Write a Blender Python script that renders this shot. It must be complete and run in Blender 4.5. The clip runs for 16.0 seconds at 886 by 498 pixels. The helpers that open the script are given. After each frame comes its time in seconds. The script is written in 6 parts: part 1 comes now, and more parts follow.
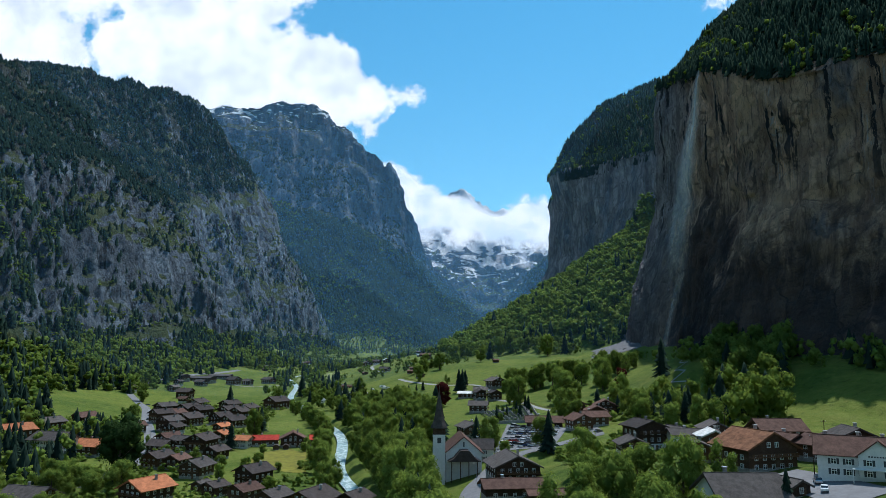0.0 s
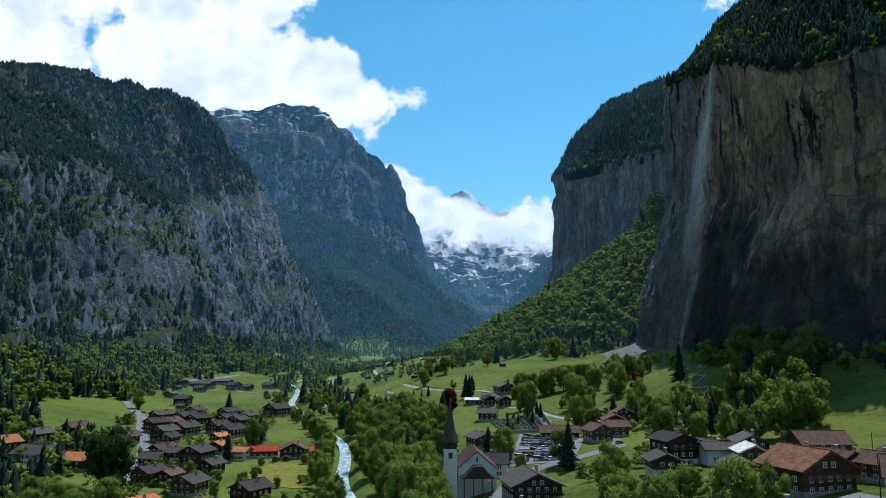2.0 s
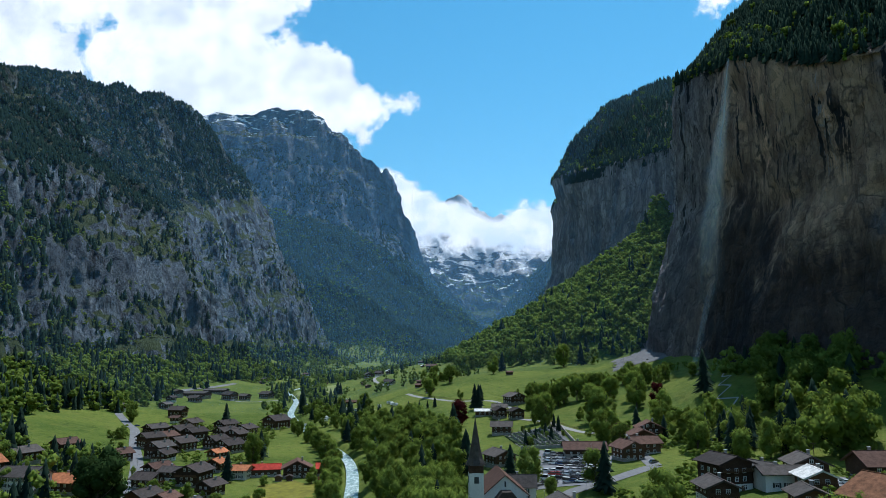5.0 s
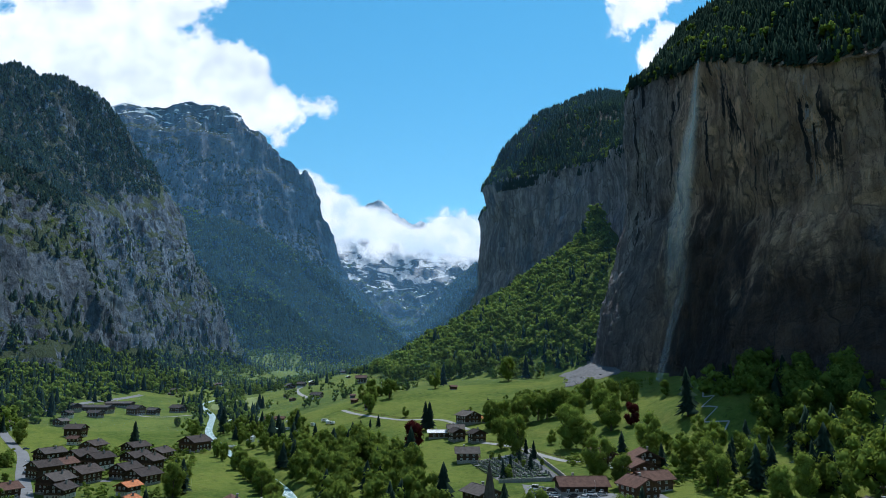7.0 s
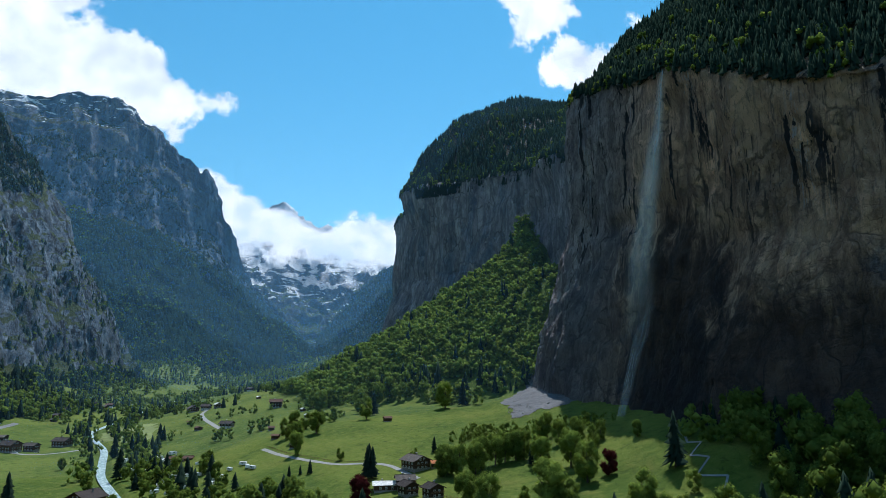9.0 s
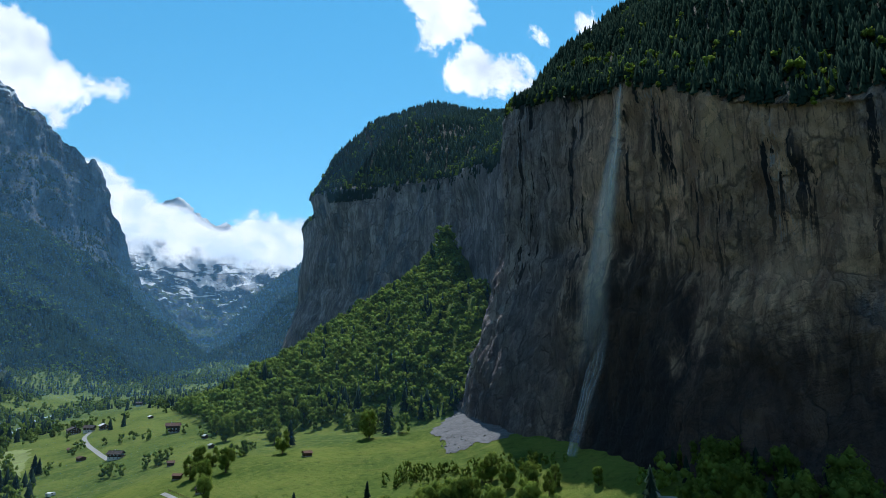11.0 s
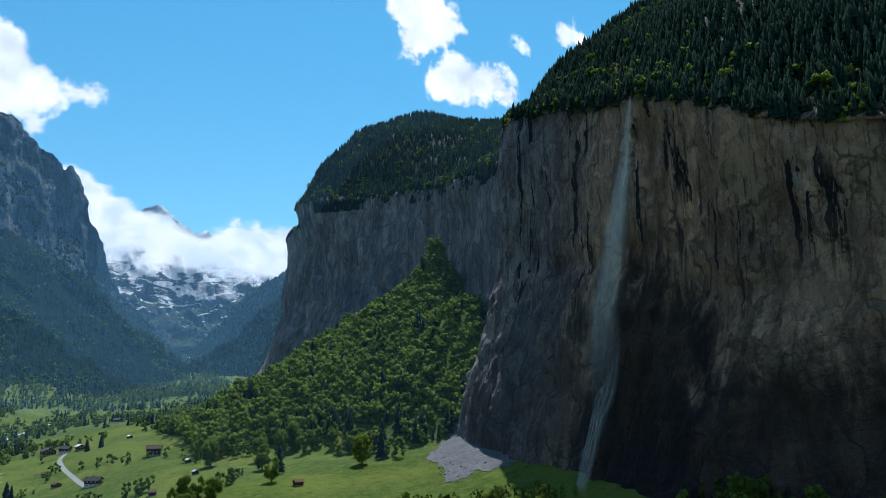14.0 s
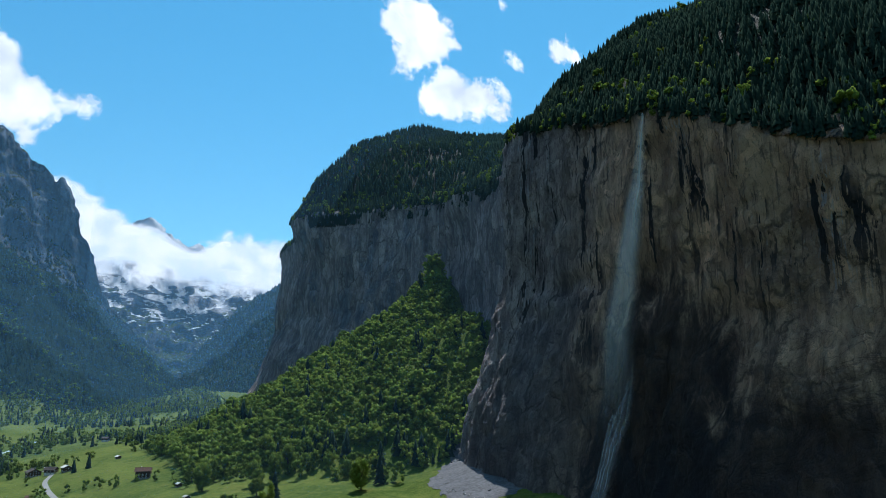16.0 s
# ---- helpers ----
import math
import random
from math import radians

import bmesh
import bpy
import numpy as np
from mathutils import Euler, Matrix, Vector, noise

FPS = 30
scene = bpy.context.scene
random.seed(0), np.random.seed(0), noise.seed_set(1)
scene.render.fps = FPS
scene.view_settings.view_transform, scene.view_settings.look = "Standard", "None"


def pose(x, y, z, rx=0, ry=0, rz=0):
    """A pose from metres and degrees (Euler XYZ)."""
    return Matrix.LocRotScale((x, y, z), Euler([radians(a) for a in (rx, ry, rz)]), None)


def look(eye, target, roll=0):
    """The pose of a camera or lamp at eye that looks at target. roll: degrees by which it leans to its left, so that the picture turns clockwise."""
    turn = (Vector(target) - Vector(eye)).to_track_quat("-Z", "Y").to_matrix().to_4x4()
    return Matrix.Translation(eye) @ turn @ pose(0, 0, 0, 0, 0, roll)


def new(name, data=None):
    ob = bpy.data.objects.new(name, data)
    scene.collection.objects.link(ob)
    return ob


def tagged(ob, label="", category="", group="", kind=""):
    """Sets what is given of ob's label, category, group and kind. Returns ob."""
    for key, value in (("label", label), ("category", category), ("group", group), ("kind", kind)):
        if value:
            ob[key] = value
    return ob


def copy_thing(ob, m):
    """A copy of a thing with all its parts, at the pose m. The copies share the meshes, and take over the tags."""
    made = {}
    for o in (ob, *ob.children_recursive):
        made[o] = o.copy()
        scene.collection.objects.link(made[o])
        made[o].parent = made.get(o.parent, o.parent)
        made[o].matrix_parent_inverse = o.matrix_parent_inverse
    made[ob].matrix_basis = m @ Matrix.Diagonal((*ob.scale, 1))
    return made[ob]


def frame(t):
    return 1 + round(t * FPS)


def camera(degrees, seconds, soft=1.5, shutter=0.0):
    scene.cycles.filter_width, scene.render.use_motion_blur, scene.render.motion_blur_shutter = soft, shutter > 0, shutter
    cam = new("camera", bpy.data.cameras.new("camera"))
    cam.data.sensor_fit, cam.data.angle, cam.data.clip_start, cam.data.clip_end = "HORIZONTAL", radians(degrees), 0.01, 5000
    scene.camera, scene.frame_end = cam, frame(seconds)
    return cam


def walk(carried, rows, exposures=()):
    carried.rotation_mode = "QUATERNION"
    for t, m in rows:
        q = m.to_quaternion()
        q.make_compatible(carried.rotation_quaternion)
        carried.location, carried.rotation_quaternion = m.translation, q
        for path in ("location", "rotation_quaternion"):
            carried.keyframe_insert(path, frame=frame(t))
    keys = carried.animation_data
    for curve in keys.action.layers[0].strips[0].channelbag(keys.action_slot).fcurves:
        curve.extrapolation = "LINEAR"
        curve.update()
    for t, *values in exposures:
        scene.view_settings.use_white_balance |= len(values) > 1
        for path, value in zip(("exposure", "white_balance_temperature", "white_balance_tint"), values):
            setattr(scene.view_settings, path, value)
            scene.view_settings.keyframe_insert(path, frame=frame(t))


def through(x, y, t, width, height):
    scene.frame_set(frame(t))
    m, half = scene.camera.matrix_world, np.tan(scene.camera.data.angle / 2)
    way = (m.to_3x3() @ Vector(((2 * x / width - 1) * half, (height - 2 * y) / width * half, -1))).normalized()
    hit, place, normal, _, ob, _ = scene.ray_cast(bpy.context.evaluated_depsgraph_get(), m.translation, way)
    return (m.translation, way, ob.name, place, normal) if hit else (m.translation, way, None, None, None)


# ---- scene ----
cam = camera(63.927, 16.0, 0.5)
# seconds, eye x y z, turn to the left of +y, tilt up, roll
ROWS = [
    (0.0, 0.01, 0.00, 57.85, -2.826, 8.129, 0.312),
    (0.5, -0.08, 6.34, 58.23, -2.784, 8.144, 0.260),
    (1.0, -0.48, 11.86, 58.76, -2.762, 8.167, 0.211),
    (1.5, -1.14, 17.17, 59.42, -2.737, 8.218, 0.089),
    (2.0, -2.33, 22.51, 59.90, -2.705, 8.292, 0.030),
    (2.5, -3.44, 27.69, 60.99, -2.680, 8.344, -0.068),
    (3.0, -4.92, 32.14, 61.61, -2.698, 8.423, -0.130),
    (5.5, -16.47, 57.24, 64.17, -3.677, 8.798, -0.416),
    (6.0, -23.13, 71.79, 65.49, -6.030, 8.987, -0.218),
    (6.5, -29.83, 88.87, 66.66, -7.050, 9.179, 0.048),
    (7.0, -35.48, 105.34, 68.01, -10.211, 9.282, 0.207),
    (7.5, -40.47, 120.89, 70.12, -12.864, 9.323, 0.161),
    (8.0, -44.75, 137.12, 75.92, -13.327, 9.412, 0.086),
    (8.5, -48.85, 153.54, 82.55, -16.043, 9.550, -0.131),
    (9.0, -52.08, 170.40, 89.62, -18.124, 9.544, -0.299),
    (9.5, -55.19, 188.11, 96.61, -19.929, 9.488, -0.212),
    (10.0, -57.95, 205.58, 102.78, -22.642, 9.557, -0.049),
    (12.5, -62.05, 238.78, 116.17, -27.742, 9.697, -0.050),
    (13.0, -62.63, 243.59, 118.13, -27.809, 9.681, -0.045),
    (13.5, -62.58, 248.14, 120.35, -27.816, 9.762, -0.113),
    (14.0, -62.41, 252.79, 122.17, -27.836, 10.311, -0.049),
    (14.5, -62.89, 257.23, 124.01, -27.932, 10.920, 0.008),
    (15.0, -62.83, 261.86, 125.00, -28.007, 11.439, 0.123),
    (15.5, -62.31, 266.62, 126.67, -28.167, 11.459, 0.177),
    (16.0, -62.10, 271.52, 128.42, -28.457, 11.460, 0.200),
]


def aimed(x, y, z, turn, tilt, roll):
    a, b = radians(turn), radians(tilt)
    return look((x, y, z), (x - math.sin(a) * math.cos(b), y + math.cos(a) * math.cos(b), z + math.sin(b)), roll)


walk(cam, [(t, aimed(*row)) for t, *row in ROWS], [(0.0, 0.0, 5700, 10), (16.0, 0.0, 5700, 10)])
# ---- world
# ---- light: high sun ahead and to the right, blue sky with fair-weather cloud
SUN_TURN, SUN_UP = 33.0, 62.0
SUN_WAY = Vector((math.sin(radians(SUN_TURN)) * math.cos(radians(SUN_UP)),
                  math.cos(radians(SUN_TURN)) * math.cos(radians(SUN_UP)), math.sin(radians(SUN_UP))))
sun = new("sun", bpy.data.lights.new("sun", "SUN"))
sun.data.energy, sun.data.angle, sun.data.color = 4.6, radians(0.53), (1.0, 0.95, 0.86)
sun.matrix_world = look(SUN_WAY * 3000, (0, 0, 0))


class Nodes:
    """A node tree with short calls: n.math('ADD', a, b) gives a socket."""

    def __init__(self, tree):
        self.tree = tree
        tree.nodes.clear()

    def add(self, kind, **sets):
        node = self.tree.nodes.new(kind)
        for key, value in sets.items():
            setattr(node, key, value)
        return node

    def put(self, socket, value):
        if isinstance(value, bpy.types.NodeSocket):
            self.tree.links.new(value, socket)
        elif value is not None:
            socket.default_value = value

    def math(self, op, a, b=None, c=None, clamp=False):
        node = self.add("ShaderNodeMath", operation=op, use_clamp=clamp)
        for socket, value in zip(node.inputs, (a, b, c)):
            self.put(socket, value)
        return node.outputs[0]

    def vec(self, op, a, b=None):
        node = self.add("ShaderNodeVectorMath", operation=op)
        self.put(node.inputs[0], a)
        self.put(node.inputs[1], b)
        return node.outputs[0]

    def noise(self, at, scale, detail=6.0, rough=0.55, warp=0.0):
        node = self.add("ShaderNodeTexNoise")
        self.put(node.inputs["Vector"], at)
        for key, value in (("Scale", scale), ("Detail", detail), ("Roughness", rough), ("Distortion", warp)):
            self.put(node.inputs[key], value)
        return node.outputs[0]

    def ramp(self, value, low, high, to=(0.0, 1.0), smooth=True):
        node = self.add("ShaderNodeMapRange", interpolation_type="SMOOTHSTEP" if smooth else "LINEAR")
        for socket, v in zip(node.inputs, (value, low, high, to[0], to[1])):
            self.put(socket, v)
        return node.outputs[0]

    def mix(self, fac, a, b, blend="MIX"):
        node = self.add("ShaderNodeMix", data_type="RGBA", blend_type=blend)
        self.put(node.inputs[0], fac)
        self.put(node.inputs[6], a if isinstance(a, bpy.types.NodeSocket) else (*a, 1.0))
        self.put(node.inputs[7], b if isinstance(b, bpy.types.NodeSocket) else (*b, 1.0))
        return node.outputs[2]

    def add_noise(self, at, scale):
        """Noise as a vector round zero, to bend other patterns."""
        node = self.add("ShaderNodeTexNoise")
        self.put(node.inputs["Vector"], at)
        node.inputs["Scale"].default_value, node.inputs["Detail"].default_value = scale, 5.0
        return self.vec("SUBTRACT", node.outputs["Color"], (0.5, 0.5, 0.5))

    def cells(self, at, scale):
        """Irregular cells: a random tone for each, and the distance to its edge."""
        tone = self.add("ShaderNodeTexVoronoi")
        rim = self.add("ShaderNodeTexVoronoi", feature="DISTANCE_TO_EDGE")
        for node in (tone, rim):
            self.put(node.inputs["Vector"], at)
            node.inputs["Scale"].default_value = scale
        return self.xyz(tone.outputs["Color"])[0], rim.outputs["Distance"]

    def scaled(self, at, x, y, z):
        return self.vec("MULTIPLY", at, (x, y, z))

    def xyz(self, at):
        node = self.add("ShaderNodeSeparateXYZ")
        self.put(node.inputs[0], at)
        return node.outputs


world = bpy.data.worlds.new("sky")
scene.world = world
world.use_nodes = True
n = Nodes(world.node_tree)
sky = n.add("ShaderNodeTexSky", sky_type="NISHITA", sun_disc=False, sun_elevation=radians(SUN_UP), sun_rotation=radians(SUN_TURN),
            altitude=800.0, air_density=1.0, dust_density=0.4, ozone_density=1.6)
way = n.add("ShaderNodeTexCoord").outputs["Generated"]
part_x, part_y, part_z = n.xyz(way)[:3]
ahead = n.math("MAXIMUM", part_y, 0.05)
across, rise = n.math("DIVIDE", part_x, ahead), n.math("DIVIDE", part_z, ahead)
flat = n.add("ShaderNodeCombineXYZ")
n.put(flat.inputs[0], across)
n.put(flat.inputs[1], rise)
wisp = n.noise(flat.outputs[0], 7.0, 9.0, 0.62, 0.3)
fine = n.noise(flat.outputs[0], 26.0, 7.0, 0.6)
# masses of cloud: across, rise, half width, half height
CLOUDS = [(-0.55, 0.66, 0.46, 0.23), (-0.33, 0.44, 0.17, 0.085), (-0.16, 0.37, 0.11, 0.10), (-0.07, 0.355, 0.05, 0.05), (-0.62, 0.42, 0.2, 0.1), (-0.24, 0.55, 0.10, 0.1), (-0.28, 0.365, 0.15, 0.075),
          (0.495, 0.605, 0.072, 0.06), (0.47, 0.555, 0.034, 0.05), (0.578, 0.505, 0.092, 0.055), (0.80, 0.64, 0.042, 0.028),
          (0.695, 0.60, 0.022, 0.015), (-0.02, 0.372, 0.05, 0.018), (0.66, 0.70, 0.012, 0.02)]
mass = None
for cx, cy, wide, high in CLOUDS:
    dx = n.math("DIVIDE", n.math("SUBTRACT", across, cx), wide)
    dy = n.math("DIVIDE", n.math("SUBTRACT", rise, cy), high)
    one = n.math("SUBTRACT", 1.0, n.math("SQRT", n.math("ADD", n.math("MULTIPLY", dx, dx), n.math("MULTIPLY", dy, dy))))
    one = n.math("MULTIPLY", one, min(1.0, 9 * min(wide, high)))
    mass = one if mass is None else n.math("MAXIMUM", mass, one)
edge = n.math("ADD", n.math("MULTIPLY", n.math("SUBTRACT", wisp, 0.5), 1.15), n.math("MULTIPLY", n.math("SUBTRACT", fine, 0.5), 0.6))
cover = n.ramp(n.math("ADD", mass, edge), 0.0, 0.17)
ahead_only = n.ramp(part_y, 0.1, 0.3)
cover = n.math("MULTIPLY", cover, ahead_only)
# the sky behind has scattered cloud of the same kind
rest = n.math("MULTIPLY", n.ramp(n.noise(way, 3.0, 8.0, 0.6), 0.52, 0.66), n.math("SUBTRACT", 1.0, ahead_only))
cover = n.math("MAXIMUM", cover, rest)
thick = n.math("ADD", 0.82, n.math("MULTIPLY", n.noise(flat.outputs[0], 11.0, 6.0, 0.6), 0.36))
cloud = n.mix(n.ramp(thick, 0.9, 1.1), (6.6, 7.1, 7.8), (12.5, 12.3, 12.0))
haze = n.mix(n.ramp(part_z, 0.0, 0.55), (0.9, 1.3, 1.15), (0.6, 1.33, 1.28))
tinted = n.mix(1.0, sky.outputs[0], haze, "MULTIPLY")
back = n.add("ShaderNodeBackground")
n.put(back.inputs[0], n.mix(cover, tinted, cloud))
back.inputs[1].default_value = 0.11
n.put(n.add("ShaderNodeOutputWorld").inputs[0], back.outputs[0])


# ---- materials
def material(name):
    m = bpy.data.materials.new(name)
    m.use_nodes = True
    n = Nodes(m.node_tree)
    n.bsdf = n.add("ShaderNodeBsdfPrincipled")
    n.out = n.add("ShaderNodeOutputMaterial")
    n.put(n.out.inputs[0], n.bsdf.outputs[0])
    n.place = n.add("ShaderNodeTexCoord").outputs["Object"]
    n.made = m
    return n


def finish(n, colour, rough=0.8, bump=None, depth=0.1, gloss=0.3, metal=0.0):
    n.put(n.bsdf.inputs["Base Color"], colour if isinstance(colour, bpy.types.NodeSocket) else (*colour, 1.0))
    n.put(n.bsdf.inputs["Roughness"], rough)
    n.put(n.bsdf.inputs["Metallic"], metal)
    n.put(n.bsdf.inputs["Specular IOR Level"], gloss)
    if bump is not None:
        node = n.add("ShaderNodeBump")
        node.inputs["Strength"].default_value, node.inputs["Distance"].default_value = 1.0, depth
        n.put(node.inputs["Height"], bump)
        n.put(n.bsdf.inputs["Normal"], node.outputs[0])
    return n.made


def rock(name, grey, pale, warm, dark, warm_share, grass=None, grass_from=0.62, size=1.0, snow=None, ragged=0.5, floor=None):
    """Limestone wall: broad tone, rust-coloured faces, dark and pale water streaks running down, cracks; turf where it lies flat enough."""
    n = material(name)
    at = n.scaled(n.place, 1 / size, 1 / size, 1 / size)
    broad = n.noise(n.scaled(at, 1, 1, 0.6), 0.014, 8, 0.62, 0.8)
    mid = n.noise(n.scaled(at, 1, 1, 0.45), 0.09, 10, 0.72, 0.6)
    streak = n.noise(n.scaled(at, 1, 1, 0.05), 0.22, 9, 0.7, 0.25)
    hair = n.noise(n.scaled(at, 1, 1, 0.06), 0.8, 6, 0.7, 0.2)
    band = n.noise(n.scaled(at, 1, 1, 0.12), 0.03, 6, 0.6, 0.5)
    crack = n.noise(n.scaled(at, 1, 1, 1.3), 0.22, 12, 0.78, 1.4)
    grain = n.noise(at, 1.3, 8, 0.75)
    colour = n.mix(n.ramp(mid, 0.36, 0.64), grey, pale)
    colour = n.mix(n.math("MULTIPLY", n.ramp(broad, 0.6 - 0.25 * warm_share, 0.7 - 0.2 * warm_share), n.ramp(mid, 0.34, 0.58)), colour, warm)
    colour = n.mix(n.math("MULTIPLY", n.ramp(hair, 0.5, 0.62), n.math("MULTIPLY", n.ramp(band, 0.4, 0.55), 0.55)), colour, pale)
    colour = n.mix(n.math("MULTIPLY", n.ramp(streak, 0.51, 0.57), n.ramp(band, 0.43, 0.54)), colour, dark)
    colour = n.mix(n.math("MULTIPLY", n.ramp(hair, 0.47, 0.37), 0.55), colour, dark)
    colour = n.mix(n.math("MULTIPLY", n.ramp(crack, 0.45, 0.38), 0.85), colour, dark)
    colour = n.mix(n.math("MULTIPLY", n.ramp(grain, 0.45, 0.3), 0.5), colour, dark)
    # slabs, each with a tone of its own, parted by dark seams
    bent = n.vec("ADD", n.scaled(at, 1, 1, 0.5), n.scaled(n.add_noise(at, 0.05), 24, 24, 24))
    plates, plate_edge = n.cells(bent, 0.042)
    colour = n.mix(1.0, colour, n.mix(plates, (0.66, 0.66, 0.68), (1.34, 1.33, 1.32)), "MULTIPLY")
    colour = n.mix(n.math("MULTIPLY", n.ramp(plate_edge, 0.06, 0.0), n.ramp(mid, 0.42, 0.56, (0.0, 0.7))), colour, dark)
    normal_z = n.xyz(n.add("ShaderNodeNewGeometry").outputs["Normal"])[2]
    if grass:
        rough_edge = n.math("ADD", normal_z, n.math("MULTIPLY", n.math("SUBTRACT", mid, 0.5), ragged))
        blades = n.mix(n.noise(n.place, 0.2, 8, 0.7), grass, tuple(1.7 * c for c in grass))
        colour = n.mix(n.ramp(rough_edge, grass_from - 0.07, grass_from + 0.07), colour, blades)
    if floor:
        # forest floor: a dark green between the trees above a line that climbs up the valley
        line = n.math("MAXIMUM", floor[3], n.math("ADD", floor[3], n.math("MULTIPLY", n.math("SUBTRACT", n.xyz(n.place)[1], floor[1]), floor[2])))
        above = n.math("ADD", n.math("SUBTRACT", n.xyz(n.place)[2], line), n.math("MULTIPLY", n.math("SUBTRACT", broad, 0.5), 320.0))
        floor_share = n.math("MULTIPLY", n.ramp(above, -10.0, 40.0), n.ramp(mid, 0.6, 0.5))
        colour = n.mix(n.math("MULTIPLY", floor_share, 0.85), colour, n.mix(grain, (0.016, 0.022, 0.012), (0.034, 0.044, 0.022)))
    if snow:
        patches = n.noise(n.scaled(n.place, 1, 1, 2.8), snow[1], 10, 0.66, 1.1)
        lies = n.math("ADD", n.math("MULTIPLY", n.math("SUBTRACT", patches, 0.5), snow[4]), n.math("MULTIPLY", normal_z, snow[3]))
        lies = n.math("ADD", lies, n.ramp(n.xyz(n.place)[2], snow[0], snow[2], (-1.3, snow[5]), False))
        colour = n.mix(n.ramp(lies, 0.30, 0.40), colour, (0.9, 0.91, 0.93))
    height = n.math("ADD", n.math("MULTIPLY", crack, 1.6), n.math("ADD", n.math("MULTIPLY", streak, 1.2), n.math("ADD", n.math("MULTIPLY", hair, 0.35), n.math("MULTIPLY", grain, 0.3))))
    return finish(n, colour, 0.85, height, 3.4 * size, 0.25)


def cliff_rock(name):
    """The great wall: tan and blue-grey slabs, long hard-edged water stains high up, tilted beds and cracks lower down,
    a damp black foot with deep shade painted in.
    """
    n = material(name)
    at = n.place
    x, y, z = n.xyz(at)[:3]
    broad = n.noise(n.scaled(at, 1, 1, 0.7), 0.016, 7, 0.6, 0.9)
    tone = n.noise(n.scaled(at, 1, 1, 0.5), 0.006, 3, 0.5, 0.4)
    slab = n.noise(n.scaled(at, 1, 1, 0.35), 0.07, 9, 0.68, 0.7)
    fleck = n.noise(n.scaled(at, 1, 1, 0.7), 0.5, 9, 0.75, 0.5)
    band = n.noise(n.scaled(at, 1, 1, 0.10), 0.035, 5, 0.6, 0.4)
    stain = n.noise(n.scaled(at, 1, 1, 0.035), 0.13, 7, 0.62, 0.3)
    thread = n.noise(n.scaled(at, 1, 1, 0.05), 0.55, 6, 0.68, 0.2)
    tilted = n.add("ShaderNodeCombineXYZ")
    n.put(tilted.inputs[0], x)
    n.put(tilted.inputs[1], y)
    n.put(tilted.inputs[2], n.math("ADD", n.math("MULTIPLY", z, 2.3), n.math("MULTIPLY", y, 0.55)))
    bed = n.noise(tilted.outputs[0], 0.028, 7, 0.62, 1.3)
    grain = n.noise(at, 1.5, 8, 0.75)
    low = n.ramp(n.math("ADD", z, n.math("MULTIPLY", n.math("SUBTRACT", broad, 0.5), 190.0)), 215.0, 130.0)
    high = n.math("SUBTRACT", 1.0, low)
    crack = n.ramp(n.math("ABSOLUTE", n.math("SUBTRACT", bed, 0.5)), 0.02, 0.002)
    plainer = n.ramp(y, 740.0, 900.0, (1.0, 0.25))
    # fractured slabs and blocks, each with a tone of its own
    bent = n.vec("ADD", n.scaled(at, 1, 1, 0.62), n.scaled(n.add_noise(at, 0.045), 26, 26, 26))
    plates, plate_edge = n.cells(bent, 0.034)
    blocks, block_edge = n.cells(bent, 0.115)
    seam = n.math("MULTIPLY", n.ramp(plate_edge, 0.05, 0.0), n.ramp(slab, 0.4, 0.6))
    chip = n.math("MULTIPLY", n.ramp(block_edge, 0.07, 0.0), n.ramp(fleck, 0.42, 0.6))
    # tan is strongest round the waterfall, grey farther up the valley
    tan_share = n.math("MULTIPLY", n.ramp(n.math("ADD", n.math("ADD", broad, n.math("MULTIPLY", tone, 0.5)), n.math("MULTIPLY", n.math("SUBTRACT", plates, 0.5), 0.16)), 0.47, 0.68), n.ramp(y, 610.0, 730.0, (1.0, 0.3)))
    colour = n.mix(n.ramp(slab, 0.35, 0.66), (0.118, 0.138, 0.178), (0.30, 0.325, 0.37))
    colour = n.mix(tan_share, colour, n.mix(n.ramp(slab, 0.34, 0.64), (0.33, 0.205, 0.145), (0.72, 0.48, 0.315)))
    colour = n.mix(1.0, colour, n.mix(plates, (0.72, 0.72, 0.74), (1.24, 1.22, 1.2)), "MULTIPLY")
    colour = n.mix(0.8, colour, n.mix(blocks, (0.74, 0.74, 0.75), (1.26, 1.25, 1.24)), "MULTIPLY")
    colour = n.mix(n.math("MULTIPLY", n.ramp(fleck, 0.56, 0.70), 0.45), colour, (0.5, 0.47, 0.43))
    colour = n.mix(n.math("MULTIPLY", n.math("MULTIPLY", n.ramp(thread, 0.53, 0.63), n.ramp(band, 0.5, 0.62)), n.math("MULTIPLY", high, 0.6)), colour, (0.40, 0.46, 0.52))
    inky = n.math("MULTIPLY", n.math("MULTIPLY", n.ramp(stain, 0.535, 0.558), n.ramp(band, 0.44, 0.52)), n.math("MULTIPLY", plainer, n.math("ADD", 0.1, n.math("MULTIPLY", high, 0.88))))
    colour = n.mix(inky, colour, (0.014, 0.017, 0.024))
    colour = n.mix(n.math("MULTIPLY", n.ramp(thread, 0.46, 0.38), n.math("MULTIPLY", plainer, n.math("ADD", 0.1, n.math("MULTIPLY", high, 0.5)))), colour, (0.045, 0.045, 0.05))
    colour = n.mix(n.math("MULTIPLY", crack, n.math("ADD", 0.06, n.math("MULTIPLY", low, 0.3))), colour, (0.03, 0.03, 0.034))
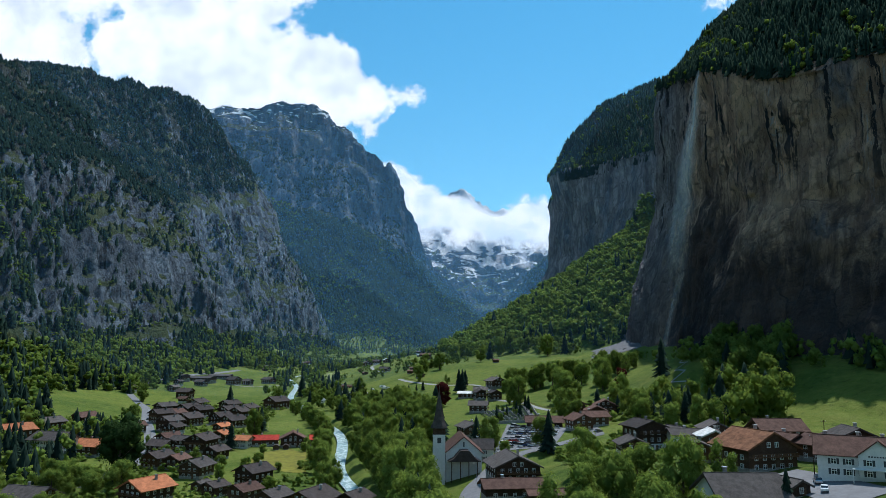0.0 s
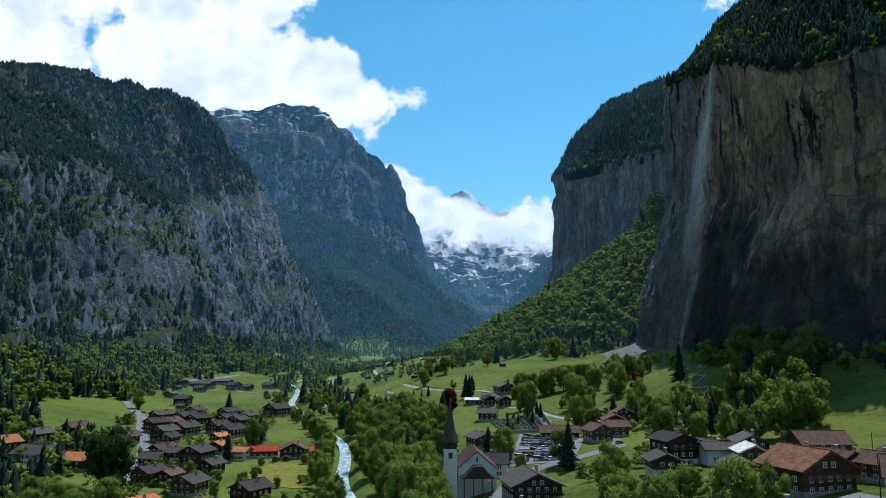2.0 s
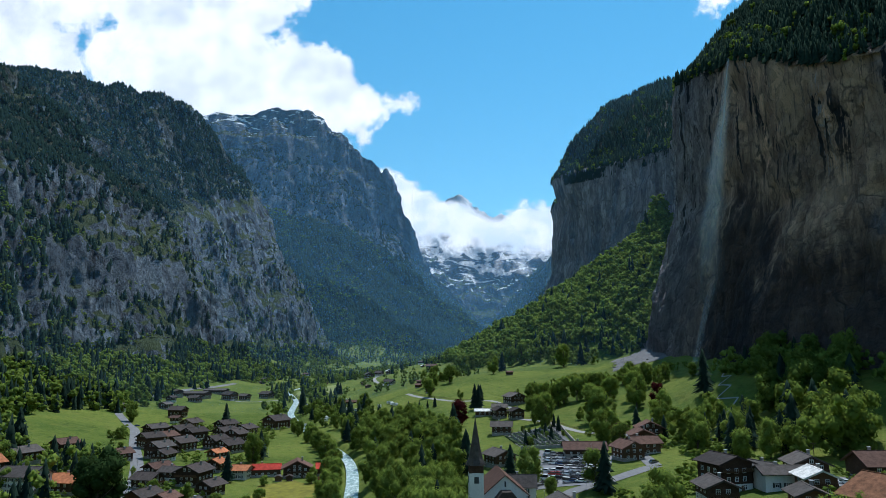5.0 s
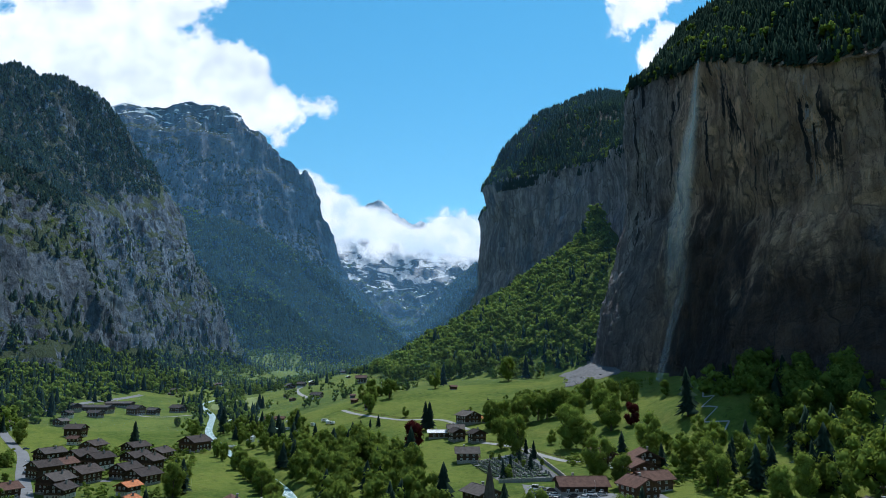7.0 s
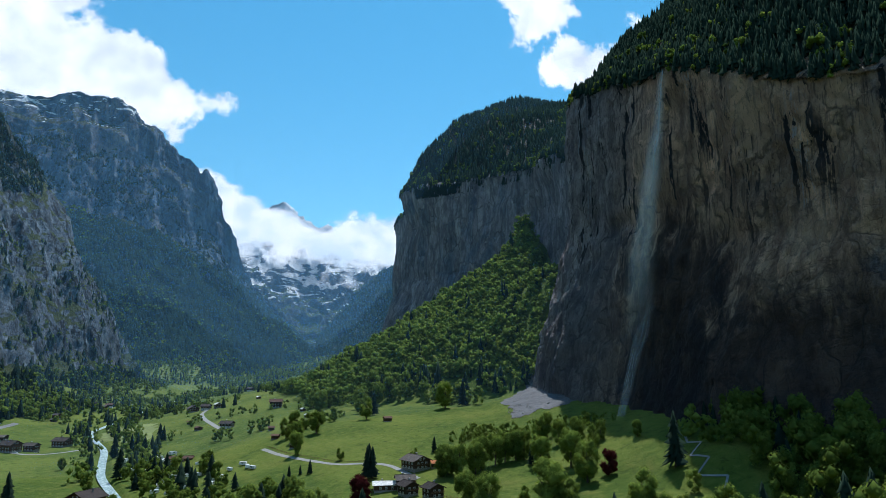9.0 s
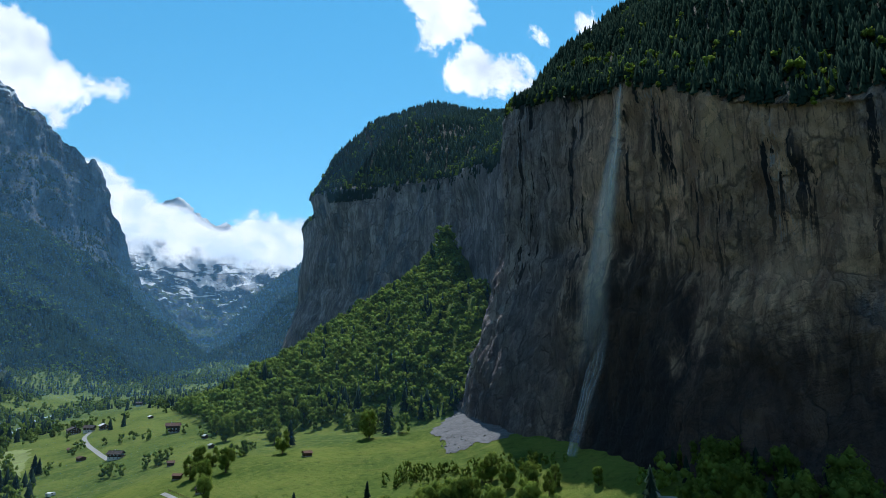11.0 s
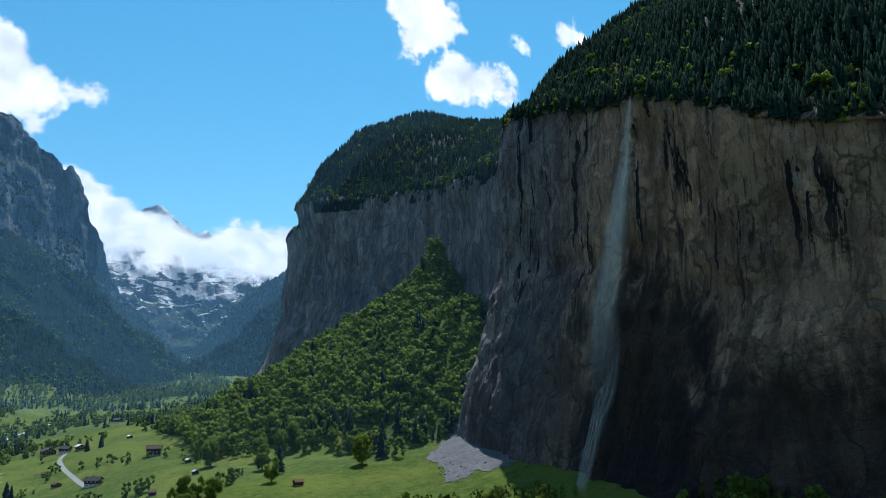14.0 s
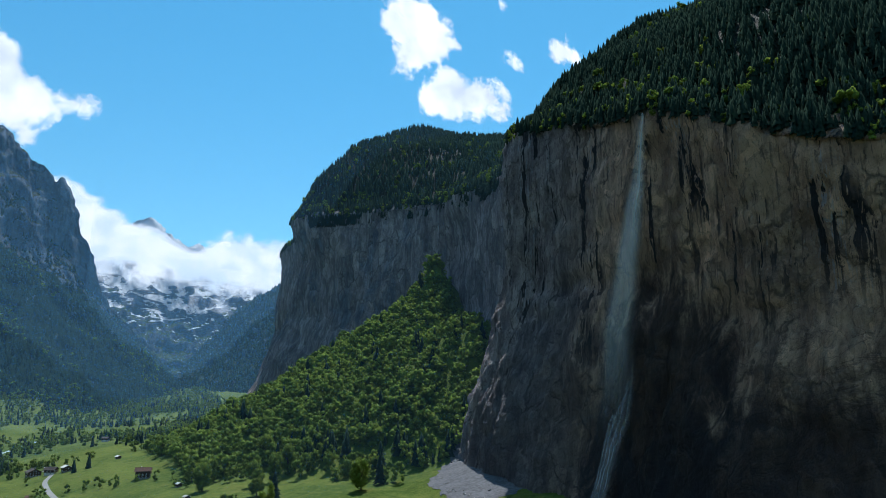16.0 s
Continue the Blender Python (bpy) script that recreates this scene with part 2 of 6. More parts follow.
    colour = n.mix(n.math("MULTIPLY", n.math("MAXIMUM", seam, n.math("MULTIPLY", chip, 0.6)), 0.7), colour, (0.02, 0.02, 0.024))
    colour = n.mix(n.math("MULTIPLY", n.ramp(fleck, 0.45, 0.3), 0.55), colour, (0.05, 0.048, 0.05))
    colour = n.mix(n.math("MULTIPLY", n.ramp(grain, 0.45, 0.3), 0.45), colour, (0.05, 0.05, 0.055))
    # a broad seep of wet, black-stained rock beside the waterfall
    dy = n.math("DIVIDE", n.math("SUBTRACT", y, 584.0), 64.0)
    dz = n.math("DIVIDE", n.math("SUBTRACT", z, 62.0), 132.0)
    away = n.math("SQRT", n.math("ADD", n.math("MULTIPLY", dy, dy), n.math("MULTIPLY", dz, dz)))
    wob = n.math("SUBTRACT", n.math("ADD", n.math("MULTIPLY", band, 0.5), n.math("MULTIPLY", slab, 0.5)), 0.5)
    colour = n.mix(n.math("MULTIPLY", n.ramp(n.math("ADD", away, n.math("MULTIPLY", wob, 1.9)), 1.12, 0.8), 0.86), colour, (0.022, 0.017, 0.019))
    # rest of the foot: damp, deep shade painted in; darkened grey beyond the fall
    for middle, reach, level, tall, share, dark_tone in ((470.0, 190.0, 45.0, 98.0, 0.85, (0.03, 0.026, 0.031)), (705.0, 95.0, 90.0, 120.0, 0.5, (0.06, 0.066, 0.082))):
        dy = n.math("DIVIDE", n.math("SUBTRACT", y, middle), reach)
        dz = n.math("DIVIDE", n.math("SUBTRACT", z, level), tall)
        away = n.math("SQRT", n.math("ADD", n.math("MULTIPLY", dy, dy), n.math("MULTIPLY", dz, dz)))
        colour = n.mix(n.math("MULTIPLY", n.ramp(n.math("ADD", away, n.math("MULTIPLY", wob, 1.9)), 1.15, 0.6), share), colour, dark_tone)
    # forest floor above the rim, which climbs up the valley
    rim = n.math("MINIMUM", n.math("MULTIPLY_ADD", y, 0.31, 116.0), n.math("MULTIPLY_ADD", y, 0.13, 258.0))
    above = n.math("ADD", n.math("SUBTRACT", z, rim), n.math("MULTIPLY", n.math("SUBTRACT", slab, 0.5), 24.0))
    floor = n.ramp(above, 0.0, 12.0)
    # near-black: the shade between the trees is put into the floor's colour
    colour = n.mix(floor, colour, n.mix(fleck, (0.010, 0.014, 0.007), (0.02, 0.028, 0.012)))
    height = n.math("ADD", n.math("MULTIPLY", slab, 1.3), n.math("MULTIPLY", fleck, 0.95))
    height = n.math("ADD", height, n.math("ADD", n.math("MULTIPLY", grain, 0.4), n.math("MULTIPLY", n.math("MULTIPLY", bed, low), 1.6)))
    height = n.math("ADD", height, n.math("ADD", n.math("MULTIPLY", plates, 0.7), n.math("MULTIPLY", blocks, 0.4)))
    height = n.math("SUBTRACT", height, n.math("ADD", n.math("MULTIPLY", crack, 0.25), n.math("ADD", n.math("MULTIPLY", seam, 0.4), n.math("MULTIPLY", chip, 0.25))))
    height = n.math("SUBTRACT", height, n.math("MULTIPLY", inky, 0.3))
    return finish(n, colour, 0.85, height, 4.2, 0.25)


def plain(name, colour, rough=0.7, vary=0.25, scale=2.0, bump=0.0, metal=0.0, gloss=0.3, per_object=0.0):
    n = material(name)
    tone = n.noise(n.place, scale, 7, 0.65)
    tone = n.math("ADD", n.math("MULTIPLY", tone, 0.7), n.math("MULTIPLY", n.noise(n.place, scale * 0.13, 3, 0.5), 0.3))
    made = n.mix(n.ramp(tone, 0.3, 0.7), tuple(c * (1 - vary) for c in colour), tuple(min(1, c * (1 + vary)) for c in colour))
    if per_object:
        dice = n.add("ShaderNodeObjectInfo").outputs["Random"]
        made = n.mix(1.0, made, n.mix(dice, (1 - per_object,) * 3, (1 + per_object, 1 + per_object * 0.9, 1 + per_object * 0.8)), "MULTIPLY")
    return finish(n, made, rough, tone if bump else None, bump, gloss, metal)


def leafy(name, dark, light, through=0.35, share=True):
    """Leaves: tint differs from tree to tree and clump to clump; some light comes through."""
    n = material(name)
    tint = n.add("ShaderNodeAttribute", attribute_name="tint").outputs["Fac"]
    dice = n.add("ShaderNodeObjectInfo").outputs["Random"] if share else 0.5
    spread = n.math("ADD", n.math("MULTIPLY", tint, 0.7), n.math("MULTIPLY", dice, 0.3))
    colour = n.mix(spread, dark, light)
    finish(n, colour, 0.9, None, 0, 0.0)
    sheer = n.add("ShaderNodeBsdfTranslucent")
    n.put(sheer.inputs[0], n.mix(0.5, colour, (light[0] * 1.4, light[1] * 1.3, light[2] * 0.85)))
    both = n.add("ShaderNodeMixShader")
    both.inputs[0].default_value = through
    n.put(both.inputs[1], n.bsdf.outputs[0])
    n.put(both.inputs[2], sheer.outputs[0])
    n.put(n.out.inputs[0], both.outputs[0])
    return n.made


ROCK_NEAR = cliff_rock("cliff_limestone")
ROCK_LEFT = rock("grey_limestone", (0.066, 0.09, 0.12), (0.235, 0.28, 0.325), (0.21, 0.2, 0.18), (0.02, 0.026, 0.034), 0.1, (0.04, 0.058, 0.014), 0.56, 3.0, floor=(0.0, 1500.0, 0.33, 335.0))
# far rock tinted blue: the haze of distance is put into its colours
ROCK_FAR = rock("haze_blue_limestone", (0.09, 0.12, 0.165), (0.14, 0.18, 0.235), (0.19, 0.18, 0.18), (0.06, 0.08, 0.112), 0.2,
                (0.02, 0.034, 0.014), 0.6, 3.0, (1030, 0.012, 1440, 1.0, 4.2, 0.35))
ROCK_SNOW = rock("haze_blue_rock_and_snow", (0.075, 0.105, 0.15), (0.13, 0.165, 0.22), (0.12, 0.15, 0.17), (0.045, 0.065, 0.1), 0.1,
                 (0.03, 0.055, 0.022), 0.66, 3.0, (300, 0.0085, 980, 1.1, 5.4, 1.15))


def turf_material():
    """Meadow: mown and unmown patches, seeding grass, worn and damp places."""
    n = material("meadow")
    field = n.noise(n.place, 0.009, 3, 0.5, 0.8)
    patch = n.noise(n.place, 0.05, 8, 0.65, 0.6)
    grain = n.noise(n.place, 0.9, 8, 0.75)
    colour = n.mix(n.ramp(field, 0.35, 0.65), (0.066, 0.104, 0.015), (0.13, 0.164, 0.026))
    colour = n.mix(n.math("MULTIPLY", n.ramp(patch, 0.48, 0.72), 0.75), colour, (0.15, 0.155, 0.034))
    colour = n.mix(n.math("MULTIPLY", n.ramp(patch, 0.45, 0.25), 0.6), colour, (0.03, 0.06, 0.009))
    colour = n.mix(n.math("MULTIPLY", n.ramp(grain, 0.35, 0.75), 0.5), colour, (0.05, 0.085, 0.015))
    tuft = n.noise(n.place, 0.16, 8, 0.7, 0.8)
    colour = n.mix(n.math("MULTIPLY", n.ramp(tuft, 0.5, 0.66), 0.55), colour, (0.165, 0.18, 0.036))
    colour = n.mix(n.math("MULTIPLY", n.ramp(tuft, 0.48, 0.34), 0.6), colour, (0.032, 0.055, 0.010))
    # swathes left by mowing
    swathe = n.math("SINE", n.math("MULTIPLY", n.math("ADD", n.math("ADD", n.xyz(n.place)[0], n.math("MULTIPLY", n.xyz(n.place)[1], 0.35)), n.math("MULTIPLY", patch, 22.0)), 0.9))
    mown = n.math("MULTIPLY", n.ramp(swathe, 0.1, 0.9), n.ramp(field, 0.5, 0.56))
    colour = n.mix(n.math("MULTIPLY", mown, 0.3), colour, (0.15, 0.165, 0.035))
    return finish(n, colour, 0.95, n.math("ADD", grain, n.math("ADD", n.math("MULTIPLY", patch, 3.0), tuft)), 0.6, 0.1)


TURF = turf_material()
CONIFER_FAR = leafy("distant_needles", (0.009, 0.019, 0.016), (0.017, 0.031, 0.024), 0.1)
CONIFER = leafy("conifer_needles", (0.011, 0.022, 0.018), (0.03, 0.05, 0.034), 0.14)
BROADLEAF = leafy("broad_leaves", (0.032, 0.057, 0.015), (0.255, 0.34, 0.068), 0.44)
DARK_LEAF = leafy("dark_leaves", (0.012, 0.026, 0.009), (0.05, 0.085, 0.026), 0.22)
COPPER_LEAF = leafy("copper_leaves", (0.03, 0.008, 0.01), (0.09, 0.02, 0.018), 0.25)
BARK = plain("bark", (0.10, 0.075, 0.055), 0.95, 0.4, 3.0, 0.04)


def roof_material(name, colour, vary=0.3):
    """Courses of tiles or shingles: rows across the slope, lichen, patched and faded places."""
    n = material(name)
    row = n.math("FRACT", n.math("MULTIPLY", n.xyz(n.place)[2], 5.5))
    blot = n.noise(n.place, 0.6, 8, 0.7)
    speck = n.noise(n.place, 6.0, 5, 0.7)
    dice = n.add("ShaderNodeObjectInfo").outputs["Random"]
    made = n.mix(n.ramp(blot, 0.3, 0.7), tuple(c * (1 - vary) for c in colour), tuple(min(1, c * (1 + vary)) for c in colour))
    made = n.mix(n.math("MULTIPLY", n.ramp(speck, 0.45, 0.7), 0.5), made, tuple(c * 0.6 for c in colour))
    made = n.mix(1.0, made, n.mix(dice, (0.75, 0.75, 0.75), (1.25, 1.22, 1.18)), "MULTIPLY")
    return finish(n, made, 0.85, n.math("ADD", row, speck), 0.06, 0.1)


def timber(name, colour):
    n = material(name)
    board = n.math("FRACT", n.math("MULTIPLY", n.xyz(n.place)[2], 4.5))
    grain = n.noise(n.scaled(n.place, 1, 1, 9), 1.6, 6, 0.7)
    sun_worn = n.noise(n.place, 0.35, 5, 0.6)
    dice = n.add("ShaderNodeObjectInfo").outputs["Random"]
    made = n.mix(n.ramp(grain, 0.3, 0.7), tuple(c * 0.6 for c in colour), tuple(c * 1.35 for c in colour))
    made = n.mix(n.math("MULTIPLY", n.ramp(sun_worn, 0.5, 0.75), 0.4), made, (0.16, 0.12, 0.09))
    made = n.mix(1.0, made, n.mix(dice, (0.7, 0.7, 0.7), (1.3, 1.25, 1.2)), "MULTIPLY")
    return finish(n, made, 0.85, n.math("ADD", n.ramp(board, 0.0, 0.12), grain), 0.03, 0.2)


ROOFS = {
    "slate": roof_material("grey_slate_roof", (0.098, 0.086, 0.08)),
    "dark": roof_material("dark_brown_roof", (0.06, 0.05, 0.047)),
    "rust": roof_material("brown_tile_roof", (0.12, 0.07, 0.055)),
    "amber": roof_material("orange_brown_roof", (0.17, 0.082, 0.046), 0.45),
    "orange": roof_material("orange_tile_roof", (0.42, 0.16, 0.075)),
    "red": roof_material("red_tile_roof", (0.5, 0.06, 0.04)),
    "white": roof_material("pale_metal_roof", (0.62, 0.62, 0.6)),
}
TIMBER = timber("dark_timber", (0.06, 0.036, 0.023))
TIMBER_LIGHT = timber("brown_timber", (0.11, 0.062, 0.034))
PLASTER = plain("white_plaster", (0.62, 0.61, 0.57), 0.9, 0.1, 1.2, 0.01, per_object=0.08)
STONE = plain("grey_stone", (0.27, 0.26, 0.24), 0.9, 0.3, 2.0, 0.04, per_object=0.2)
WHITE_PAINT = plain("white_paint", (0.72, 0.71, 0.68), 0.5, 0.06, 3.0)
SHUTTER = plain("dark_shutter", (0.045, 0.05, 0.05), 0.6, 0.15, 3.0)
ASPHALT = plain("pale_worn_asphalt", (0.16, 0.16, 0.165), 0.9, 0.2, 0.5, 0.01)
GRAVEL = plain("grey_gravel", (0.115, 0.115, 0.12), 0.95, 0.4, 0.35, 0.35)
LANE = plain("pale_lane", (0.27, 0.265, 0.25), 0.9, 0.2, 0.6, 0.01)
CONCRETE = plain("pale_concrete", (0.48, 0.47, 0.44), 0.85, 0.15, 0.8, 0.01)
METAL = plain("grey_metal", (0.4, 0.41, 0.42), 0.45, 0.1, 4.0, 0, 0.8)
TYRE = plain("black_tyre", (0.025, 0.025, 0.026), 0.85, 0.1, 8.0)
PLANTING = plain("grave_planting", (0.05, 0.075, 0.03), 0.95, 0.5, 3.0, 0.05)
HAY = plain("mown_meadow", (0.17, 0.2, 0.06), 0.95, 0.25, 0.08, 0.05)
FLOWERS = plain("flowering_lawn", (0.15, 0.14, 0.012), 0.95, 0.4, 0.25, 0.05)
PANE = finish(material("window_glass"), (0.02, 0.025, 0.03), 0.08, None, 0, 0.8)
PAINTS = [finish(material("car_paint_" + name), rgb, 0.25, None, 0, 0.6, metal) for name, rgb, metal in (
    ("white", (0.75, 0.75, 0.75), 0.0), ("silver", (0.45, 0.46, 0.48), 0.6), ("black", (0.02, 0.02, 0.022), 0.0),
    ("blue", (0.03, 0.07, 0.2), 0.2), ("red", (0.35, 0.02, 0.02), 0.0), ("grey", (0.14, 0.145, 0.15), 0.5))]


def water_material():
    n = material("glacier_water")
    foam = n.noise(n.scaled(n.place, 1, 0.4, 1), 0.5, 8, 0.7, 0.5)
    ripple = n.noise(n.place, 1.4, 6, 0.7)
    colour = n.mix(n.ramp(foam, 0.42, 0.62), (0.2, 0.32, 0.31), (0.7, 0.78, 0.78))
    return finish(n, colour, 0.3, n.math("ADD", ripple, foam), 0.25, 0.5)


def spray_material(name, low, high, across, share, cut=(0.32, 0.68)):
    """Falling water: white threads and spray, clear between them."""
    n = material(name)
    u, v = n.xyz(n.add("ShaderNodeTexCoord").outputs["UV"])[:2]
    thread = n.noise(n.scaled(n.add("ShaderNodeTexCoord").outputs["UV"], across, across * 0.22, 1), 6.0, 7, 0.65, 0.3)
    edge = n.math("MULTIPLY", n.ramp(u, 0.0, 0.5), n.ramp(u, 1.0, 0.5))
    fade = n.math("MULTIPLY", n.ramp(v, 0.0, low), n.ramp(v, 1.0, high))
    density = n.math("MULTIPLY", n.math("MULTIPLY", edge, fade), n.ramp(thread, cut[0], cut[1], (0.2 * share, share)))
    finish(n, (0.86, 0.89, 0.92), 0.9, None, 0, 0.1)
    clear, both = n.add("ShaderNodeBsdfTransparent"), n.add("ShaderNodeMixShader")
    n.put(both.inputs[0], density)
    n.put(both.inputs[1], clear.outputs[0])
    n.put(both.inputs[2], n.bsdf.outputs[0])
    n.put(n.out.inputs[0], both.outputs[0])
    return n.made


WATER = water_material()
JET = spray_material("falling_water", 0.6, 0.98, 1.0, 0.5)
SPRAY = spray_material("falling_spray", 0.55, 0.75, 0.8, 0.28)
CASCADE = spray_material("cascading_water", 0.02, 0.7, 1.1, 0.4, (0.42, 0.66))


# ---- building blocks
def part(name, bm, mat, parent=None, label="", at=None):
    """Link a bmesh as one mesh object under a thing or a part."""
    mesh = bpy.data.meshes.new(name)
    bm.to_mesh(mesh)
    bm.free()
    mesh.materials.append(mat)
    return shared(name, mesh, parent, label, at)


def shared(name, mesh, parent=None, label="", at=None):
    ob = new(name, mesh)
    ob.parent = parent
    if at is not None:
        ob.matrix_basis = at
    return tagged(ob, label)


def box(bm, x0, y0, z0, x1, y1, z1):
    m = Matrix.Translation(((x0 + x1) / 2, (y0 + y1) / 2, (z0 + z1) / 2)) @ Matrix.Diagonal((x1 - x0, y1 - y0, z1 - z0, 1))
    bmesh.ops.create_cube(bm, size=1.0, matrix=m)
    return bm


def boxes(*rows):
    bm = bmesh.new()
    for row in rows:
        box(bm, *row)
    return bm


def prism(bm, outline, y0, y1):
    """A solid from an outline of (x, z), pushed from y0 to y1."""
    a = [bm.verts.new((x, y0, z)) for x, z in outline]
    b = [bm.verts.new((x, y1, z)) for x, z in outline]
    bm.faces.new(a)
    bm.faces.new(b[::-1])
    for i in range(len(a)):
        j = (i + 1) % len(a)
        bm.faces.new((a[j], a[i], b[i], b[j]))
    return bm


def tube(bm, start, end, r0, r1, sides=6):
    start, end = Vector(start), Vector(end)
    way = end - start
    m = Matrix.Translation((start + end) / 2) @ way.to_track_quat("Z", "Y").to_matrix().to_4x4()
    bmesh.ops.create_cone(bm, cap_ends=True, segments=sides, radius1=r0, radius2=r1, depth=way.length, matrix=m)
    return bm


def thing(name, label, category, group="", at=None):
    ob = new(name)
    ob.empty_display_size = 0.5
    if at is not None:
        ob.matrix_basis = at
    return tagged(ob, label, category, group)


def upright(x, y, turn=0.0, size=1.0, lift=0.0):
    return pose(x, y, height_at(x, y) + lift, 0, 0, turn) @ Matrix.Diagonal((size, size, size, 1))


# ---- terrain: noise, the lie of the valley, lofted rock walls
def hashed(i, j, k, seed):
    h = (i * 374761393 + j * 668265263 + k * 2147483647 + seed * 974634777) & 0xFFFFFFFF
    h = ((h ^ (h >> 13)) * 1274126177) & 0xFFFFFFFF
    h = ((h ^ (h >> 16)) * 2246822519) & 0xFFFFFFFF
    return ((h ^ (h >> 15)) & 0xFFFF) / 32767.5 - 1.0


def lattice(p, seed=0):
    """Smooth noise from -1 to 1 at the rows of p."""
    base = np.floor(p).astype(np.int64)
    f = p - base
    f = f * f * f * (f * (f * 6 - 15) + 10)
    total = 0.0
    for a in (0, 1):
        for b in (0, 1):
            for c in (0, 1):
                weight = (f[..., 0] if a else 1 - f[..., 0]) * (f[..., 1] if b else 1 - f[..., 1]) * (f[..., 2] if c else 1 - f[..., 2])
                total = total + weight * hashed(base[..., 0] + a, base[..., 1] + b, base[..., 2] + c, seed)
    return total


def fbm(p, octaves=5, gain=0.5, seed=0):
    total, size = 0.0, 1.0
    for o in range(octaves):
        total = total + size * lattice(p * 2.03**o + 17.3 * o, seed + o)
        size *= gain
    return total


def ridged(p, octaves=4, gain=0.5, seed=0):
    total, size = 0.0, 1.0
    for o in range(octaves):
        total = total + size * (0.5 - np.abs(lattice(p * 2.1**o + 9.1 * o, seed + o)) * 1.6)
        size *= gain
    return total


def smooth(low, high, v):
    k = np.clip((np.asarray(v, float) - low) / (high - low), 0, 1)
    return k * k * (3 - 2 * k)


K = 0.89  # the plan below is drawn in units of 0.89 m


def floor_z(y):
    y = np.asarray(y, float) / K
    return K * np.where(y < 500, -2 + 0.01 * (y - 500), -2 + 0.02 * (y - 500)) + K * 4.3e-5 * np.maximum(y - 2200, 0) ** 2


WALL_Y = [-600, 100, 450, 545, 660, 820, 908, 1010, 1120, 1280, 1420, 1620, 1815, 1935, 2200, 2640, 3000]
WALL_X = [470, 380, 314, 282, 290, 322, 338, 400, 440, 472, 478, 430, 356, 370, 430, 520, 900]
RIVER_Y = [-700, 0, 200, 359, 401, 435, 502, 585, 669, 793, 922, 1015, 1117, 1327, 1802, 1928, 2800, 4000, 4700]
RIVER_X = [40, 30, 5, -21, -34, -41, -43, -51, -76, -116, -147, -157, -167, -215, -160, -150, 30, 470, 560]


def river_x(y):
    y = np.asarray(y, float)
    return K * sum(np.interp((y + o) / K, RIVER_Y, RIVER_X) for o in (-28, -14, 0, 14, 28)) / 5


def wall_x(y):
    return K * np.interp(np.asarray(y) / K, WALL_Y, WALL_X)


def left_x(y):
    return K * np.interp(np.asarray(y) / K, [-600, 400, 900, 1300, 1700, 2100, 2600, 3400, 4000], [-330, -330, -425, -395, -330, -290, -250, 200, 440])


def talus(x, y):
    """Height of the old rockfall: a long spur under the gully and a lower shoulder beside it."""
    spur = np.hypot(x - 400, 0.97 * (y - 1150))
    spur = 308 - np.interp(spur, [0, 20, 62, 4062], [0, 32, 84, 84 + 0.62 * 4000])
    shoulder = np.hypot(x - 352, 0.96 * (y - 985))
    shoulder = 209 - np.interp(shoulder, [0, 40, 4040], [0, 26, 26 + 0.92 * 4000])
    return np.maximum(spur, shoulder)


def land(x, y):
    """Height of the ground."""
    x, y = np.asarray(x, float), np.asarray(y, float)
    base, rx, wx = floor_z(y), river_x(y), wall_x(y)
    u = np.clip((x - rx) / (wx - rx), 0, 1.3)
    near = np.interp(u, [0, 0.05, 0.23, 0.43, 0.55, 0.70, 0.81, 0.9, 1, 1.3], [0, 2, 15, 24, 28, 38, 57, 66, 76, 95])
    near = near * (1 + 0.75 * (1 - smooth(150, 420, y)) * (1 - smooth(0.28, 0.62, u)))
    far = np.interp(u, [0, 0.05, 0.17, 0.32, 0.46, 0.74, 0.83, 1, 1.3], [0, 2, 14, 34, 44, 54, 65, 86, 120])
    k = smooth(550, 830, y)
    rise = K * (near * (1 - k) + far * k) * (1 - 0.6 * smooth(1350, 2050, y))
    # wooded cone of old rockfall against the wall
    h = base + rise
    cone = talus(x, y) + 8 * fbm(np.stack([x / 60, y / 60, 0 * x], -1), 4, 0.5, 5) * smooth(60, 120, talus(x, y))
    gap = cone - h
    h = h + 0.5 * (gap + np.sqrt(gap * gap + 160)) - 0.7
    # left bank climbs to the foot of the opposite wall
    out = np.clip((left_x(y) + 160 - x) / 160, 0, 1.3)
    h = h + 26 * out**2 + np.clip(rx - x - 60, 0, 400) * 0.012
    # lumps
    lumps = 1.6 * fbm(np.stack([x / 70, y / 70, 0 * x], -1), 4, 0.5, 3)
    h = h + lumps * smooth(10, 60, np.abs(x - rx)) * (0.35 + 0.65 * smooth(90, 200, x))
    # the river's bed
    return h - 2.6 * (1 - smooth(3.5, 8, np.abs(x - rx))) * (y < 2100)


def grid_object(name, points, mat, label="", category="", kind="structure", skip=None):
    """A mesh of a grid of points (rows, columns, 3)."""
    rows, cols = points.shape[:2]
    index = np.arange(rows * cols).reshape(rows, cols)
    quads = np.stack([index[:-1, :-1], index[:-1, 1:], index[1:, 1:], index[1:, :-1]], -1).reshape(-1, 4)
    if skip is not None:
        quads = quads[~skip.ravel()]
    mesh = bpy.data.meshes.new(name)
    fill(mesh, points.reshape(-1, 3), quads)
    mesh.materials.append(mat)
    mesh.polygons.foreach_set("use_smooth", np.ones(len(quads), bool))
    return tagged(new(name, mesh), label, category, kind=kind)


